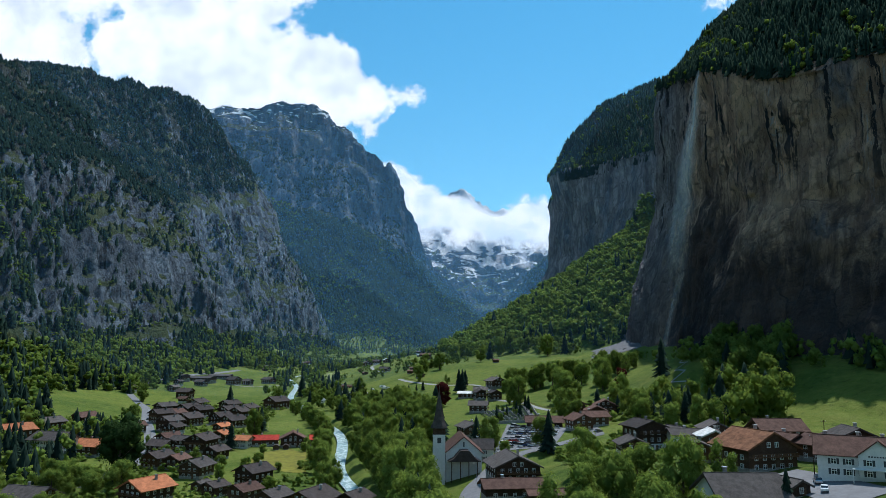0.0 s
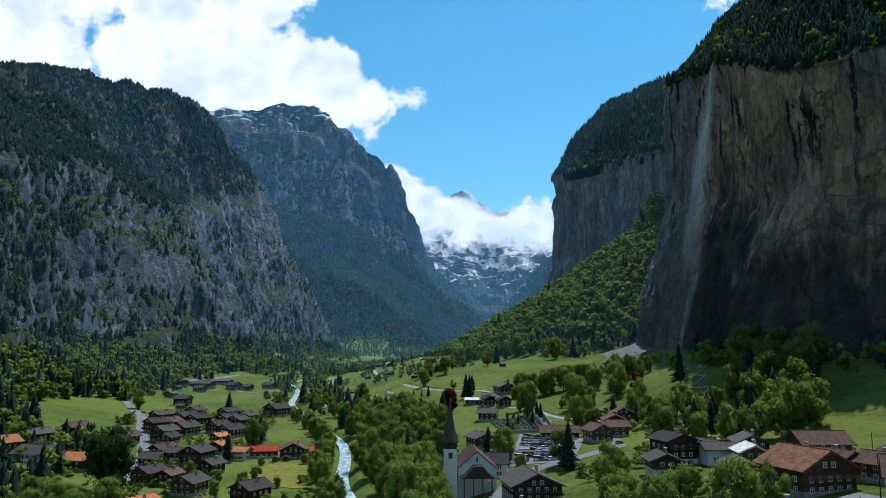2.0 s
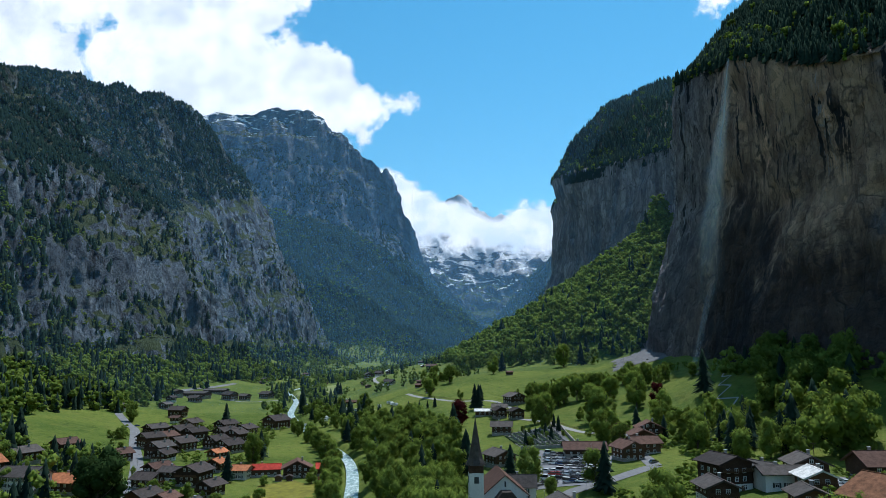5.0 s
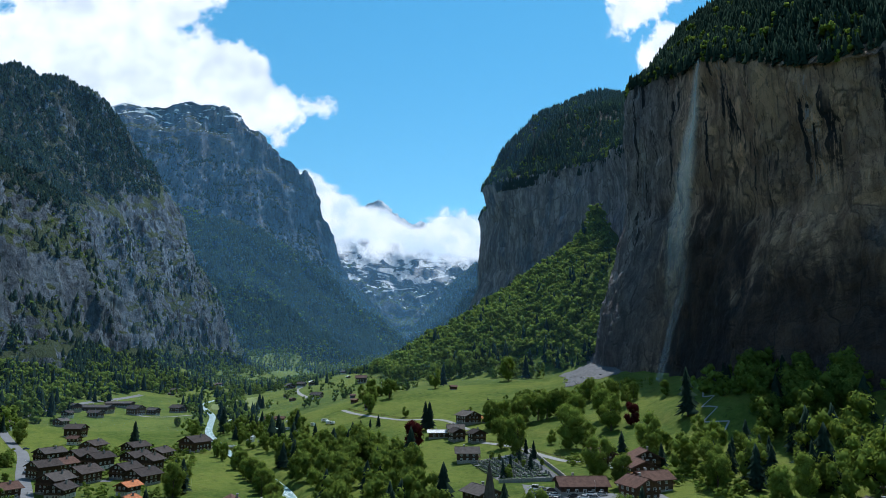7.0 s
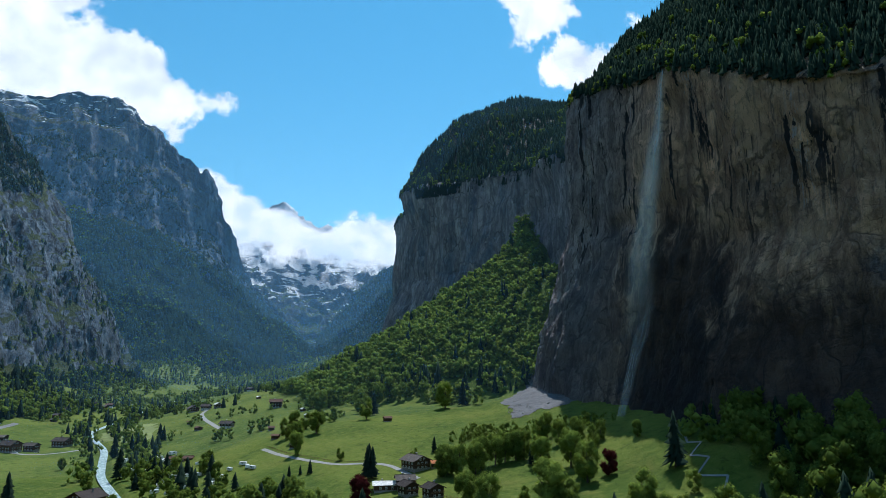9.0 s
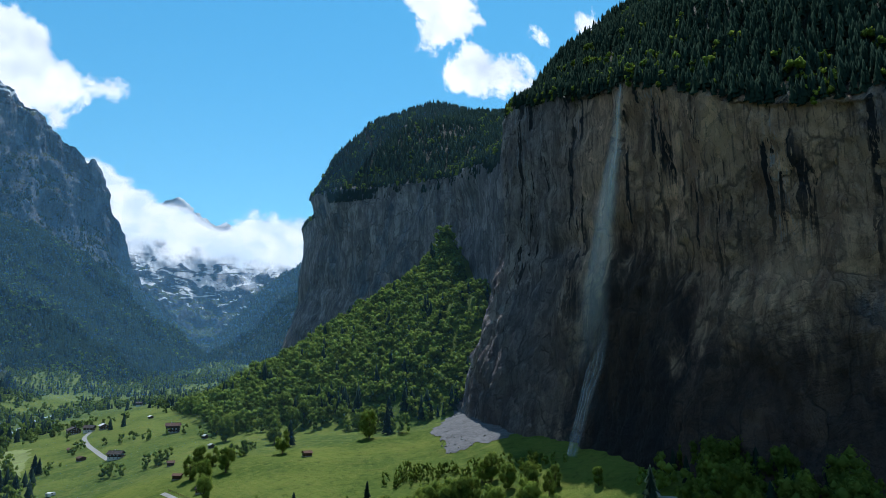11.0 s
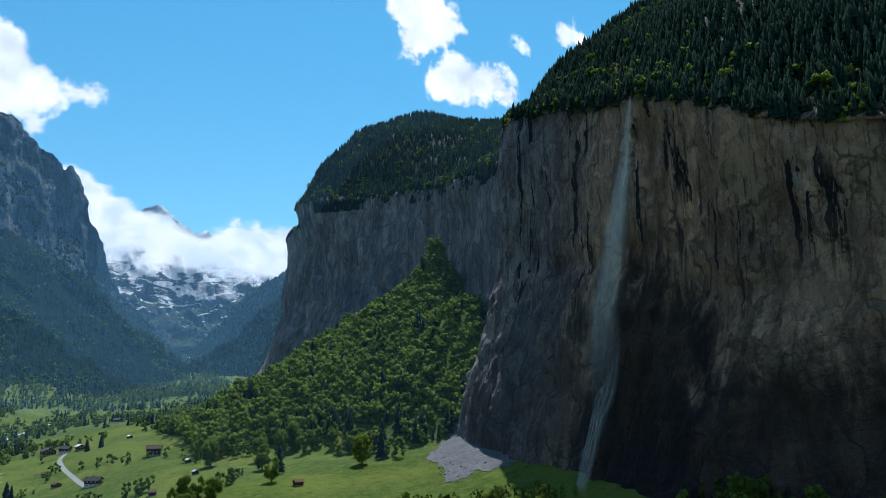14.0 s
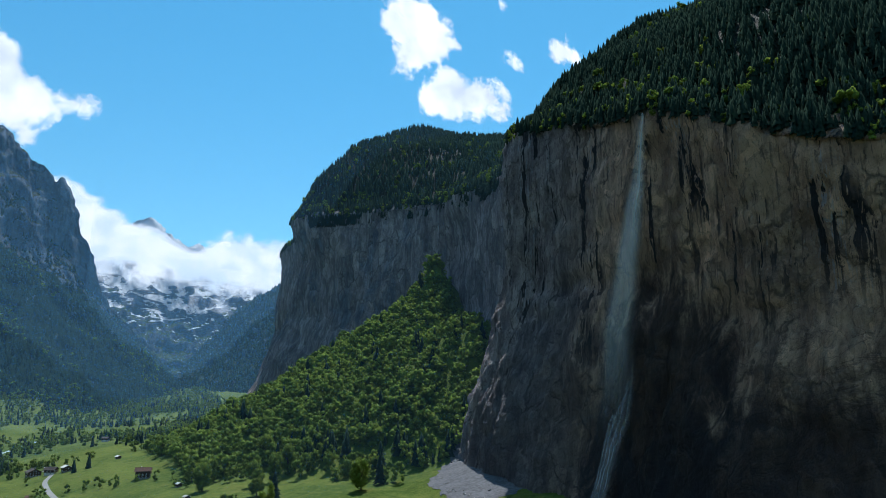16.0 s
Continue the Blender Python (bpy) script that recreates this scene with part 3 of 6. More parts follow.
def fill(mesh, points, faces):
    count, sides = faces.shape
    mesh.vertices.add(len(points))
    mesh.vertices.foreach_set("co", np.ascontiguousarray(points, np.float32).ravel())
    mesh.loops.add(count * sides)
    mesh.loops.foreach_set("vertex_index", np.ascontiguousarray(faces, np.int32).ravel())
    mesh.polygons.add(count)
    mesh.polygons.foreach_set("loop_start", np.arange(0, count * sides, sides, dtype=np.int32))
    mesh.update(calc_edges=True)


def rail(points, us):
    """A smooth curve through the points at even steps, sampled at us from 0 to 1."""
    p = K * np.array(points, float)
    t = np.clip(us, 0, 1) * (len(p) - 1)
    i = np.minimum(t.astype(int), len(p) - 2)
    f = (t - i)[:, None]
    ext = np.vstack([2 * p[0] - p[1], p, 2 * p[-1] - p[-2]])
    a, b, c, d = ext[i], ext[i + 1], ext[i + 2], ext[i + 3]
    return 0.5 * (2 * b + (c - a) * f + (2 * a - 5 * b + 4 * c - d) * f**2 + (3 * b - a - 3 * c + d) * f**3)


def loft(rails, us, steps):
    lines = [rail(r, us) for r in rails]
    rows = []
    for k, (low, high) in enumerate(zip(lines[:-1], lines[1:])):
        for f in np.arange(steps[k]) / steps[k]:
            rows.append(low * (1 - f) + high * f)
    rows.append(lines[-1])
    return np.array(rows)


def normals(grid):
    du, dv = np.gradient(grid, axis=1), np.gradient(grid, axis=0)
    nn = np.cross(du, dv)
    return nn / np.maximum(np.linalg.norm(nn, axis=-1, keepdims=True), 1e-9)


def weathered(grid, big, ribs, fine, size, seed, steps=0.0, lean=0.35):
    """Push a rock sheet in and out along its level normal: bulges, upright ribs, ledges, chips."""
    nn = normals(grid)
    p = grid / size
    push = big * fbm(p * [1 / 110, 1 / 110, 1 / 110], 3, 0.5, seed)
    dip = np.stack([p[..., 0] + 0.8 * lean * p[..., 2], p[..., 1] - lean * p[..., 2], p[..., 2]], -1)
    push = push + ribs * ridged(dip * [1 / 38, 1 / 38, 1 / 170], 4, 0.55, seed + 11)
    push = push + fine * fbm(p * [1 / 11, 1 / 11, 1 / 14], 4, 0.6, seed + 23)
    if steps:
        z = grid[..., 2] / size + 9 * fbm(p * [1 / 120, 1 / 120, 1 / 60], 3, 0.5, seed + 31)
        push = push + steps * (np.abs((z / 27) % 1 - 0.35) * 2 - 0.6)
    return grid + nn * push[..., None]


def spaced(stops, counts):
    out = [np.linspace(a, b, c, endpoint=False) for a, b, c in zip(stops[:-1], stops[1:], counts)]
    return np.concatenate(out + [[stops[-1]]])


# ground
xs = spaced([-1500, -630, -300, -160, 270, 470, 1500], [16, 30, 42, 190, 42, 14])
ys = spaced([-700, 50, 180, 1030, 1450, 2400, 4300], [16, 26, 330, 90, 80, 50])
gx, gy = np.meshgrid(xs, ys)
ground_grid = np.stack([gx, gy, land(gx, gy)], -1)
ground = grid_object("ground", ground_grid, TURF, "green alpine meadow and wooded slopes of the valley floor", "ground")

# right wall: plan, height of its edge
EDGE = [(470, -600, 252), (380, 100, 255), (314, 430, 266), (280, 545, 290), (290, 660, 342), (318, 815, 388), (337, 908, 408), (425, 1060, 425),
        (472, 1280, 455), (478, 1420, 477), (430, 1620, 497), (366, 1815, 520), (408, 1950, 505), (452, 2195, 500), (700, 2700, 520)]


def wall_rails():
    plan = np.array(EDGE, float)
    way = np.gradient(plan[:, :2], axis=0)
    way /= np.linalg.norm(way, axis=1, keepdims=True)
    out = np.stack([-way[:, 1], way[:, 0]], 1)
    rails = []
    keys = np.arange(len(plan))
    # an apron of broken rock stands out from the foot beyond the waterfall
    apron = np.interp(keys, [4, 5, 6, 7, 8], [0, 22, 24, 6, 0])
    # beyond the nose the foot of the wall runs on up the valley
    runs_on = np.interp(keys, [11, 12, 13, 14], [0, 0.1, 0.25, 1])
    nose = np.interp(keys, [10, 11, 12], [0, 1, 0])
    for share, push, foot in ((-0.12, 34, 1.0), (0.0, 31, 1.0), (0.18, 22, 0.9), (0.40, 8, 0.45), (0.55, -4, 0.15), (0.8, -1, 0.0), (1.0, 0, 0.0)):
        stretch = np.interp(keys, [8, 10, 12], [1, 1.9, 1.9])
        rails.append(np.column_stack([plan[:, :2] + out * (push * stretch + foot * apron + 5.5 * max(push, 0) * runs_on - 30 * nose * math.exp(-((share - 0.74) / 0.14) ** 2))[:, None], 55 + share * (plan[:, 2] - 55)]))
    lower = np.interp(keys, [4, 5, 6, 7, 9, 10, 11, 12, 13], [0.76, 0.7, 0.7, 0.62, 0.68, 0.9, 1, 0.6, 0.12])
    for back, up in ((-22, 24 * lower), (-58, 96 * lower), (-142, 190 * lower), (-300, np.interp(keys, [5, 6, 7, 9, 10, 11, 12, 13], [210, 195, 182, 195, 243, 268, 180, 60])),
                     (-560, np.interp(keys, [5, 6, 7, 9, 10, 11, 12, 13], [270, 250, 205, 215, 250, 278, 190, 80]))):
        rails.append(np.column_stack([plan[:, :2] + out * back, plan[:, 2] + up]))
    return rails


wall_us = spaced([0, 1 / 14, 2 / 14, 6 / 14, 9 / 14, 12 / 14, 1], [12, 40, 340, 130, 110, 24])
wall_grid = loft(wall_rails(), wall_us, [8, 26, 32, 24, 34, 28, 8, 12, 12, 10, 8])
ROCK_ROWS = 8 + 26 + 32 + 24 + 34 + 28
shaped = weathered(wall_grid, 7, 4.2, 1.5, 1.0, 40, 0.7, 0.06)
calm = weathered(wall_grid, 12, 1.6, 0.9, 1.3, 44, 0.5, 0.06)
far_share = smooth(6.3 / 14, 7.6 / 14, wall_us)[None, :, None]
shaped = shaped * (1 - far_share) + calm * far_share
soft_top = np.clip((np.arange(wall_grid.shape[0]) - ROCK_ROWS) / 6, 0, 1)[:, None, None]
wall_grid = shaped * (1 - 0.75 * soft_top) + wall_grid * 0.75 * soft_top
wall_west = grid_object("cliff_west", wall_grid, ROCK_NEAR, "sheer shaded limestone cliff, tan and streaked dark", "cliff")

# left wall
LEFT = [
    [(-300, -300, -30), (-300, 400, -25), (-395, 900, -15), (-365, 1300, -8), (-300, 1700, 0), (-250, 2100, 5), (-205, 2600, 15), (-420, 3050, 20)],
    [(-430, -300, 95), (-440, 400, 95), (-520, 900, 100), (-490, 1300, 95), (-430, 1700, 100), (-380, 2100, 120), (-310, 2620, 150), (-600, 3050, 150)],
    [(-500, -300, 250), (-520, 400, 250), (-590, 900, 250), (-555, 1300, 260), (-505, 1700, 270), (-470, 2100, 300), (-385, 2600, 320), (-690, 3000, 320)],
    [(-580, -300, 400), (-590, 400, 400), (-680, 900, 400), (-640, 1300, 410), (-590, 1700, 420), (-540, 2100, 430), (-450, 2580, 460), (-780, 2950, 460)],
    [(-780, -300, 560), (-790, 400, 560), (-880, 900, 560), (-830, 1300, 560), (-770, 1700, 580), (-700, 2100, 640), (-585, 2520, 715), (-880, 2900, 700)],
    [(-1050, -300, 730), (-1060, 400, 740), (-1100, 900, 750), (-1060, 1300, 755), (-1001, 1700, 740), (-823, 2100, 868), (-690, 2470, 845), (-960, 2850, 780)],
    [(-1500, -300, 830), (-1500, 400, 830), (-1500, 900, 850), (-1450, 1300, 850), (-1400, 1800, 800), (-1250, 2250, 880), (-1080, 2700, 850), (-1150, 2950, 780)],
]
left_us = spaced([0, 1 / 7, 2 / 7, 6 / 7, 1], [16, 50, 340, 30])
left_grid = weathered(loft(LEFT, left_us, [24, 44, 40, 36, 34, 10]), 18, 17, 3.2, 1.9, 60, 0.5)
cliff_east = grid_object("cliff_east", left_grid, ROCK_LEFT, "grey limestone mountainside with ledges and dark forest", "mountain")

# middle mountain
MIDDLE = [
    [(-1100, 2880, 20), (-700, 2850, 25), (-400, 2820, 30), (-190, 2830, 32), (10, 2930, 40), (160, 3080, 52), (340, 3400, 90), (520, 3900, 180)],
    [(-1250, 3200, 430), (-850, 3200, 420), (-540, 3220, 410), (-340, 3230, 390), (-130, 3310, 360), (10, 3420, 310), (205, 3660, 290), (480, 3950, 190)],
    [(-1400, 3560, 880), (-1000, 3580, 860), (-680, 3620, 840), (-480, 3640, 800), (-255, 3720, 740), (-105, 3800, 640), (80, 3925, 530), (470, 3980, 200)],
    [(-1450, 3760, 1180), (-1060, 3800, 1180), (-690, 3820, 1200), (-485, 3840, 1130), (-265, 3880, 1010), (-135, 3920, 890), (70, 3960, 600), (465, 3990, 205)],
    # the ridge itself, point by point: summit, shoulder, steps, notch and pinnacle
    [(-1500, 3920, 1410), (-1375, 3940, 1412), (-1250, 3960, 1420), (-1124, 3980, 1425), (-970, 3985, 1448), (-836, 3990, 1470), (-740, 4000, 1500), (-691, 4000, 1486), (-593, 4000, 1478),
     (-494, 4000, 1450), (-435, 4000, 1372), (-365, 4000, 1342), (-300, 4000, 1262), (-235, 4000, 1206), (-185, 4000, 1185), (-140, 4000, 1100), (-112, 4000, 1132), (-56, 4000, 1030),
     (28, 4000, 805), (108, 4000, 612), (270, 4000, 430), (468, 4000, 215)],
    [(-1500, 4400, 1300), (-1124, 4400, 1300), (-708, 4400, 1300), (-494, 4400, 1200), (-300, 4400, 1000), (-100, 4400, 800), (100, 4300, 500), (474, 4100, 180)],
]
middle_us = spaced([0, 1 / 7, 1], [16, 260])
middle_grid = weathered(loft(MIDDLE, middle_us, [40, 36, 40, 36, 6]), 20, 17, 5, 2.2, 80, 1, 0.12)
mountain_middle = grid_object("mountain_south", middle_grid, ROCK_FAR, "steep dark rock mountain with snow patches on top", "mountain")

# snow mountains at the head of the valley
HIGH = [
    [(-300, 3800, 90), (150, 3750, 90), (420, 3700, 100), (640, 3650, 110), (950, 3600, 120), (1500, 3600, 130)],
    [(-280, 4100, 330), (150, 4080, 330), (440, 4050, 310), (680, 4030, 330), (980, 4000, 400), (1500, 4000, 450)],
    [(-260, 4400, 640), (150, 4400, 620), (440, 4400, 560), (700, 4400, 600), (1000, 4400, 720), (1500, 4400, 760)],
    [(-260, 4950, 1100), (125, 4950, 1080), (350, 4950, 1215), (600, 4950, 1075), (1130, 4950, 980), (1600, 4950, 1120)],
    [(-260, 5150, 950), (125, 5150, 950), (340, 5150, 1000), (600, 5150, 950), (1130, 5150, 900), (1600, 5150, 900)],
]
high_grid = weathered(loft(HIGH, np.linspace(0, 1, 200), [30, 40, 40, 6]), 46, 26, 9, 3.0, 95, 4)
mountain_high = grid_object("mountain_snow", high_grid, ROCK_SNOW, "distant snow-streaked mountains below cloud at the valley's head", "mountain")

# dark wooded ridge beside the valley's head
RIDGE = [
    [(420, 3600, 120), (560, 3500, 110), (760, 3350, 100), (1000, 3250, 100), (1400, 3200, 100)],
    [(440, 3800, 190), (590, 3720, 270), (800, 3640, 380), (1050, 3560, 480), (1450, 3500, 560)],
    [(450, 3930, 235), (600, 3900, 420), (850, 3900, 640), (1120, 3880, 820), (1500, 3850, 1000)],
    [(470, 4100, 180), (650, 4150, 300), (900, 4150, 500), (1150, 4150, 650), (1500, 4150, 800)],
]
ridge_grid = weathered(loft(RIDGE, np.linspace(0, 1, 90), [24, 24, 6]), 22, 12, 5, 2.5, 120, 0)
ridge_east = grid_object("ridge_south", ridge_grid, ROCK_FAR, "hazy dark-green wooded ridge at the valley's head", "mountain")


# ---- woods
def height_at(x, y):
    return float(land(np.array([x]), np.array([y]))[0])


def spruce_shape(layers, sides, rng):
    """A unit spruce, 1 high: ragged drooping skirts on a thin axis. Points, triangles, tint."""
    pts, tris, tint = [], [], []
    for k in range(layers):
        f = k / layers
        low, high = 0.06 + 0.94 * f * 0.93, min(1.0, 0.06 + 0.94 * (f + 2.3 / layers))
        wide = 0.17 * (1 - f) ** 0.8 + 0.012
        start = len(pts)
        pts.append((rng.uniform(-0.01, 0.01), rng.uniform(-0.01, 0.01), high))
        tint.append(0.55)
        spin = rng.uniform(0, 6.28)
        for s in range(2 * sides if layers > 4 else sides):
            a = spin + 2 * math.pi * s / (2 * sides if layers > 4 else sides)
            r = wide * (rng.uniform(0.7, 1.35) if s % 2 == 0 or layers <= 4 else rng.uniform(0.35, 0.7))
            pts.append((r * math.cos(a), r * math.sin(a), low + rng.uniform(-0.045, 0.045) - (0.02 if s % 2 == 0 else -0.02)))
            tint.append(rng.uniform(0.25, 1.0))
        count = len(pts) - start - 1
        tris += [(start, start + 1 + s, start + 1 + (s + 1) % count) for s in range(count)]
    return np.array(pts), np.array(tris), np.array(tint)


def crown_shape(lobes, clumps, leaf, rng, low=0.18, slim=1.0, core=0.0, single=False):
    """A unit broad-leaved crown, 1 high: clumps of leaves over uneven lobes, with gaps between them."""
    centres = []
    for k in range(lobes):
        a, h = rng.uniform(0, 6.28), rng.uniform(low + 0.12, 0.9)
        reach = 0.27 * slim * math.sqrt(max(0.05, 1 - ((h - 0.52) / 0.46) ** 2)) * rng.uniform(0.55, 1.1)
        centres.append((reach * math.cos(a), reach * math.sin(a), h, rng.uniform(0.12, 0.2)))
    pts, tris, tint = [], [], []
    # the dense inside of each lobe
    for cx, cy, cz, r in centres if core else []:
        start = len(pts)
        for d in ((1, 0, 0), (0, 1, 0), (-1, 0, 0), (0, -1, 0), (0.1, 0.1, 1), (0, 0, -0.8)):
            pts.append((cx + core * r * d[0] * rng.uniform(0.8, 1.2), cy + core * r * d[1] * rng.uniform(0.8, 1.2), cz + core * r * d[2]))
            tint.append(rng.uniform(0.2, 0.7))
        tris += [(start + i, start + (i + 1) % 4, start + 4) for i in range(4)] + [(start + (i + 1) % 4, start + i, start + 5) for i in range(4)]
    for k in range(clumps):
        cx, cy, cz, r = centres[k % lobes]
        d = Vector((rng.gauss(0, 1), rng.gauss(0, 1), rng.gauss(0.25, 1))).normalized()
        at = Vector((cx, cy, cz)) + d * r * rng.uniform(0.75, 1.08)
        face = (d + 0.45 * (at - Vector((0, 0, 0.45))) + Vector((rng.uniform(-0.45, 0.45), rng.uniform(-0.45, 0.45), rng.uniform(-0.3, 0.5)))).normalized()
        side = face.cross(Vector((rng.uniform(-1, 1), rng.uniform(-1, 1), rng.uniform(-1, 1)))).normalized()
        up = face.cross(side)
        size, start, shade = leaf * rng.uniform(0.6, 1.3), len(pts), rng.uniform(0, 1)
        if single:
            pts += [tuple(at + side * size), tuple(at + up * size * 0.9 + face * size * 0.3), tuple(at - side * size - up * size * 0.5)]
            tint += [shade] * 3
            tris.append((start, start + 1, start + 2))
            continue
        pts += [tuple(at + side * size), tuple(at + up * size * 0.8 + face * size * 0.3), tuple(at - side * size), tuple(at - up * size * 0.8 - face * size * 0.25)]
        tint += [shade] * 4
        tris += [(start, start + 1, start + 2), (start, start + 2, start + 3)]
    return np.array(pts), np.array(tris), np.array(tint)


def wood(name, shapes, places, tall, wide, mat, label, category="forest", seed=1):
    """Many trees as one mesh. places: rows of x, y, z; tall and wide: one number each."""
    rng = np.random.default_rng(seed)
    pick, spin = rng.integers(0, len(shapes), len(places)), rng.uniform(0, 6.28, len(places))
    dice = rng.uniform(0, 1, len(places))
    all_points, all_tris, all_tint, base = [], [], [], 0
    for k, (pts, tris, tint) in enumerate(shapes):
        sel = np.flatnonzero(pick == k)
        if not len(sel):
            continue
        c, s = np.cos(spin[sel])[:, None], np.sin(spin[sel])[:, None]
        x, y = pts[None, :, 0] * wide[sel][:, None], pts[None, :, 1] * wide[sel][:, None]
        out = np.stack([x * c - y * s, x * s + y * c, pts[None, :, 2] * tall[sel][:, None]], -1) + places[sel][:, None, :]
        all_points.append(out.reshape(-1, 3))
        all_tris.append((tris[None] + (np.arange(len(sel)) * len(pts))[:, None, None] + base).reshape(-1, 3))
        all_tint.append((0.55 * dice[sel][:, None] + 0.45 * tint[None]).ravel())
        base += out.shape[0] * out.shape[1]
    mesh = bpy.data.meshes.new(name)
    fill(mesh, np.concatenate(all_points), np.concatenate(all_tris))
    mesh.attributes.new("tint", "FLOAT", "POINT").data.foreach_set("value", np.concatenate(all_tint).astype(np.float32))
    mesh.materials.append(mat)
    return tagged(new(name, mesh), label, category, kind="stuff")


def on_sheet(grid, rows, cols, count, rng, keep=None):
    """Random places on part of a sheet, even by area, with the slope's upward normal."""
    part = grid[rows[0]:rows[1], cols[0]:cols[1]]
    a, b, c, d = part[:-1, :-1], part[:-1, 1:], part[1:, :-1], part[1:, 1:]
    size = np.linalg.norm(np.cross(b - a, c - a), axis=-1).ravel()
    upright = normals(part)[:-1, :-1, 2].ravel()
    weight = size * (keep(a.reshape(-1, 3), np.abs(upright)) if keep else 1.0)
    pick = rng.choice(len(weight), count, p=weight / weight.sum())
    f, g = rng.uniform(0, 1, (count, 1)), rng.uniform(0, 1, (count, 1))
    a, b, c, d = (q.reshape(-1, 3)[pick] for q in (a, b, c, d))
    return (a * (1 - f) + b * f) * (1 - g) + (c * (1 - f) + d * f) * g


rng = random.Random(5)
SPRUCE = [spruce_shape(5, 4, rng) for _ in range(5)]
SPRUCES_NEAR = [spruce_shape(12, 7, rng) for _ in range(3)]
SPRUCE_MID = [spruce_shape(4, 6, rng) for _ in range(4)]
SPRUCE_FAR = [spruce_shape(2, 5, rng) for _ in range(4)]
CROWN_MID = [crown_shape(8, 56, 0.068, rng, 0.05, 1.0, 0.9) for _ in range(6)]
CROWN_NEAR = [crown_shape(16, 620, 0.04, rng, 0.0, 1.05, 0.85, True) for _ in range(5)]
CROWN_FAR = [crown_shape(5, 14, 0.13, rng, 0.0, 1.0, 1.0) for _ in range(5)]

pick = np.random.default_rng(11)
first, last = np.searchsorted(wall_us, 0.9 / 14), np.searchsorted(wall_us, 13.2 / 14)
fourth = np.searchsorted(wall_us, 6.6 / 14)


def clear_of_edge(p, up):
    return 0.5 + 0.5 * (fbm(p / 60, 3, 0.5, 9) > -0.25)


at = on_sheet(wall_grid, (ROCK_ROWS - 1, ROCK_ROWS + 8 + 12 + 12 + 10), (first, fourth), 12500, pick, clear_of_edge)
tall = pick.uniform(8, 17, len(at))
wood("spruce_forest", SPRUCE, at - [0, 0, 1], tall, tall * pick.uniform(0.9, 1.35, len(at)), CONIFER, "dark spruce forest on the steep slope above the cliff", seed=2)
at = on_sheet(wall_grid, (ROCK_ROWS - 1, ROCK_ROWS + 8 + 12 + 12 + 10 + 8), (fourth, last), 15000, pick, clear_of_edge)
tall = pick.uniform(9, 18, len(at))
wood("spruce_forest", SPRUCE_MID, at - [0, 0, 1], tall, tall * pick.uniform(0.9, 1.3, len(at)), CONIFER, "dark spruce forest capping the far headland", seed=3)
at = on_sheet(wall_grid, (ROCK_ROWS - 2, ROCK_ROWS + 8 + 6), (first, last), 520, pick)
tall = pick.uniform(7, 14, len(at))
wood("cliff_edge_trees", CROWN_MID, at - [0, 0, 1], tall, tall * 0.95, BROADLEAF, "bright green broad-leaved trees along the cliff's edge", seed=4)
at = on_sheet(wall_grid, (ROCK_ROWS + 12, ROCK_ROWS + 8 + 30), (first, last), 160, pick)
tall = pick.uniform(12, 20, len(at))
wood("mixed_trees", CROWN_MID, at - [0, 0, 1], tall, tall * 0.8, BROADLEAF, "light green broad-leaved trees among the spruces", seed=5)

# trees that reach down over the cliff's edge


def over_edge(p, up):
    return smooth(0.05, 0.4, fbm(p / 48, 3, 0.5, 15)) + 0.02


at = on_sheet(wall_grid, (ROCK_ROWS - 7, ROCK_ROWS), (np.searchsorted(wall_us, 7.0 / 14), np.searchsorted(wall_us, 10.6 / 14)), 700, pick, over_edge)
tall = pick.uniform(7, 14, len(at))
wood("cliff_face_spruces", SPRUCE, at - [0, 0, 3], tall, tall * pick.uniform(0.9, 1.3, len(at)), CONIFER, "dark spruces clinging below the cliff's edge", seed=30)

# opposite mountainside: rows per band
ROWS_LEFT = np.cumsum([0, 24, 44, 40, 36, 34, 10])
edge0, edge1 = np.searchsorted(left_us, 0.9 / 7), np.searchsorted(left_us, 6.4 / 7)


def tree_line(y):
    """Height above which forest covers the opposite mountainside."""
    return np.interp(y, [700, 1000, 1244, 1467, 1749, 1977, 2136, 2400], [330, 322, 314, 332, 435, 480, 555, 640])


def forested(p, up):
    above = smooth(-14, 20, p[:, 2] - tree_line(p[:, 1]) + 34 * fbm(p / 80, 4, 0.55, 33))
    bare = smooth(0.12, 0.36, fbm(p / 95 + 3.7, 4, 0.55, 35)) * (up < 0.66)
    return above * (1 - 0.9 * bare) + 0.004


def lower_ribs(p, up):
    """Scattered trees, mostly on the broken left part of the cliff."""
    return ledges(p, up) * (0.25 + 0.75 * smooth(1250, 1050, p[:, 1])) * (p[:, 2] < tree_line(p[:, 1]))


def ledges(p, up):
    return smooth(0.38, 0.62, up + 0.25 * fbm(p / 70, 3, 0.5, 21))


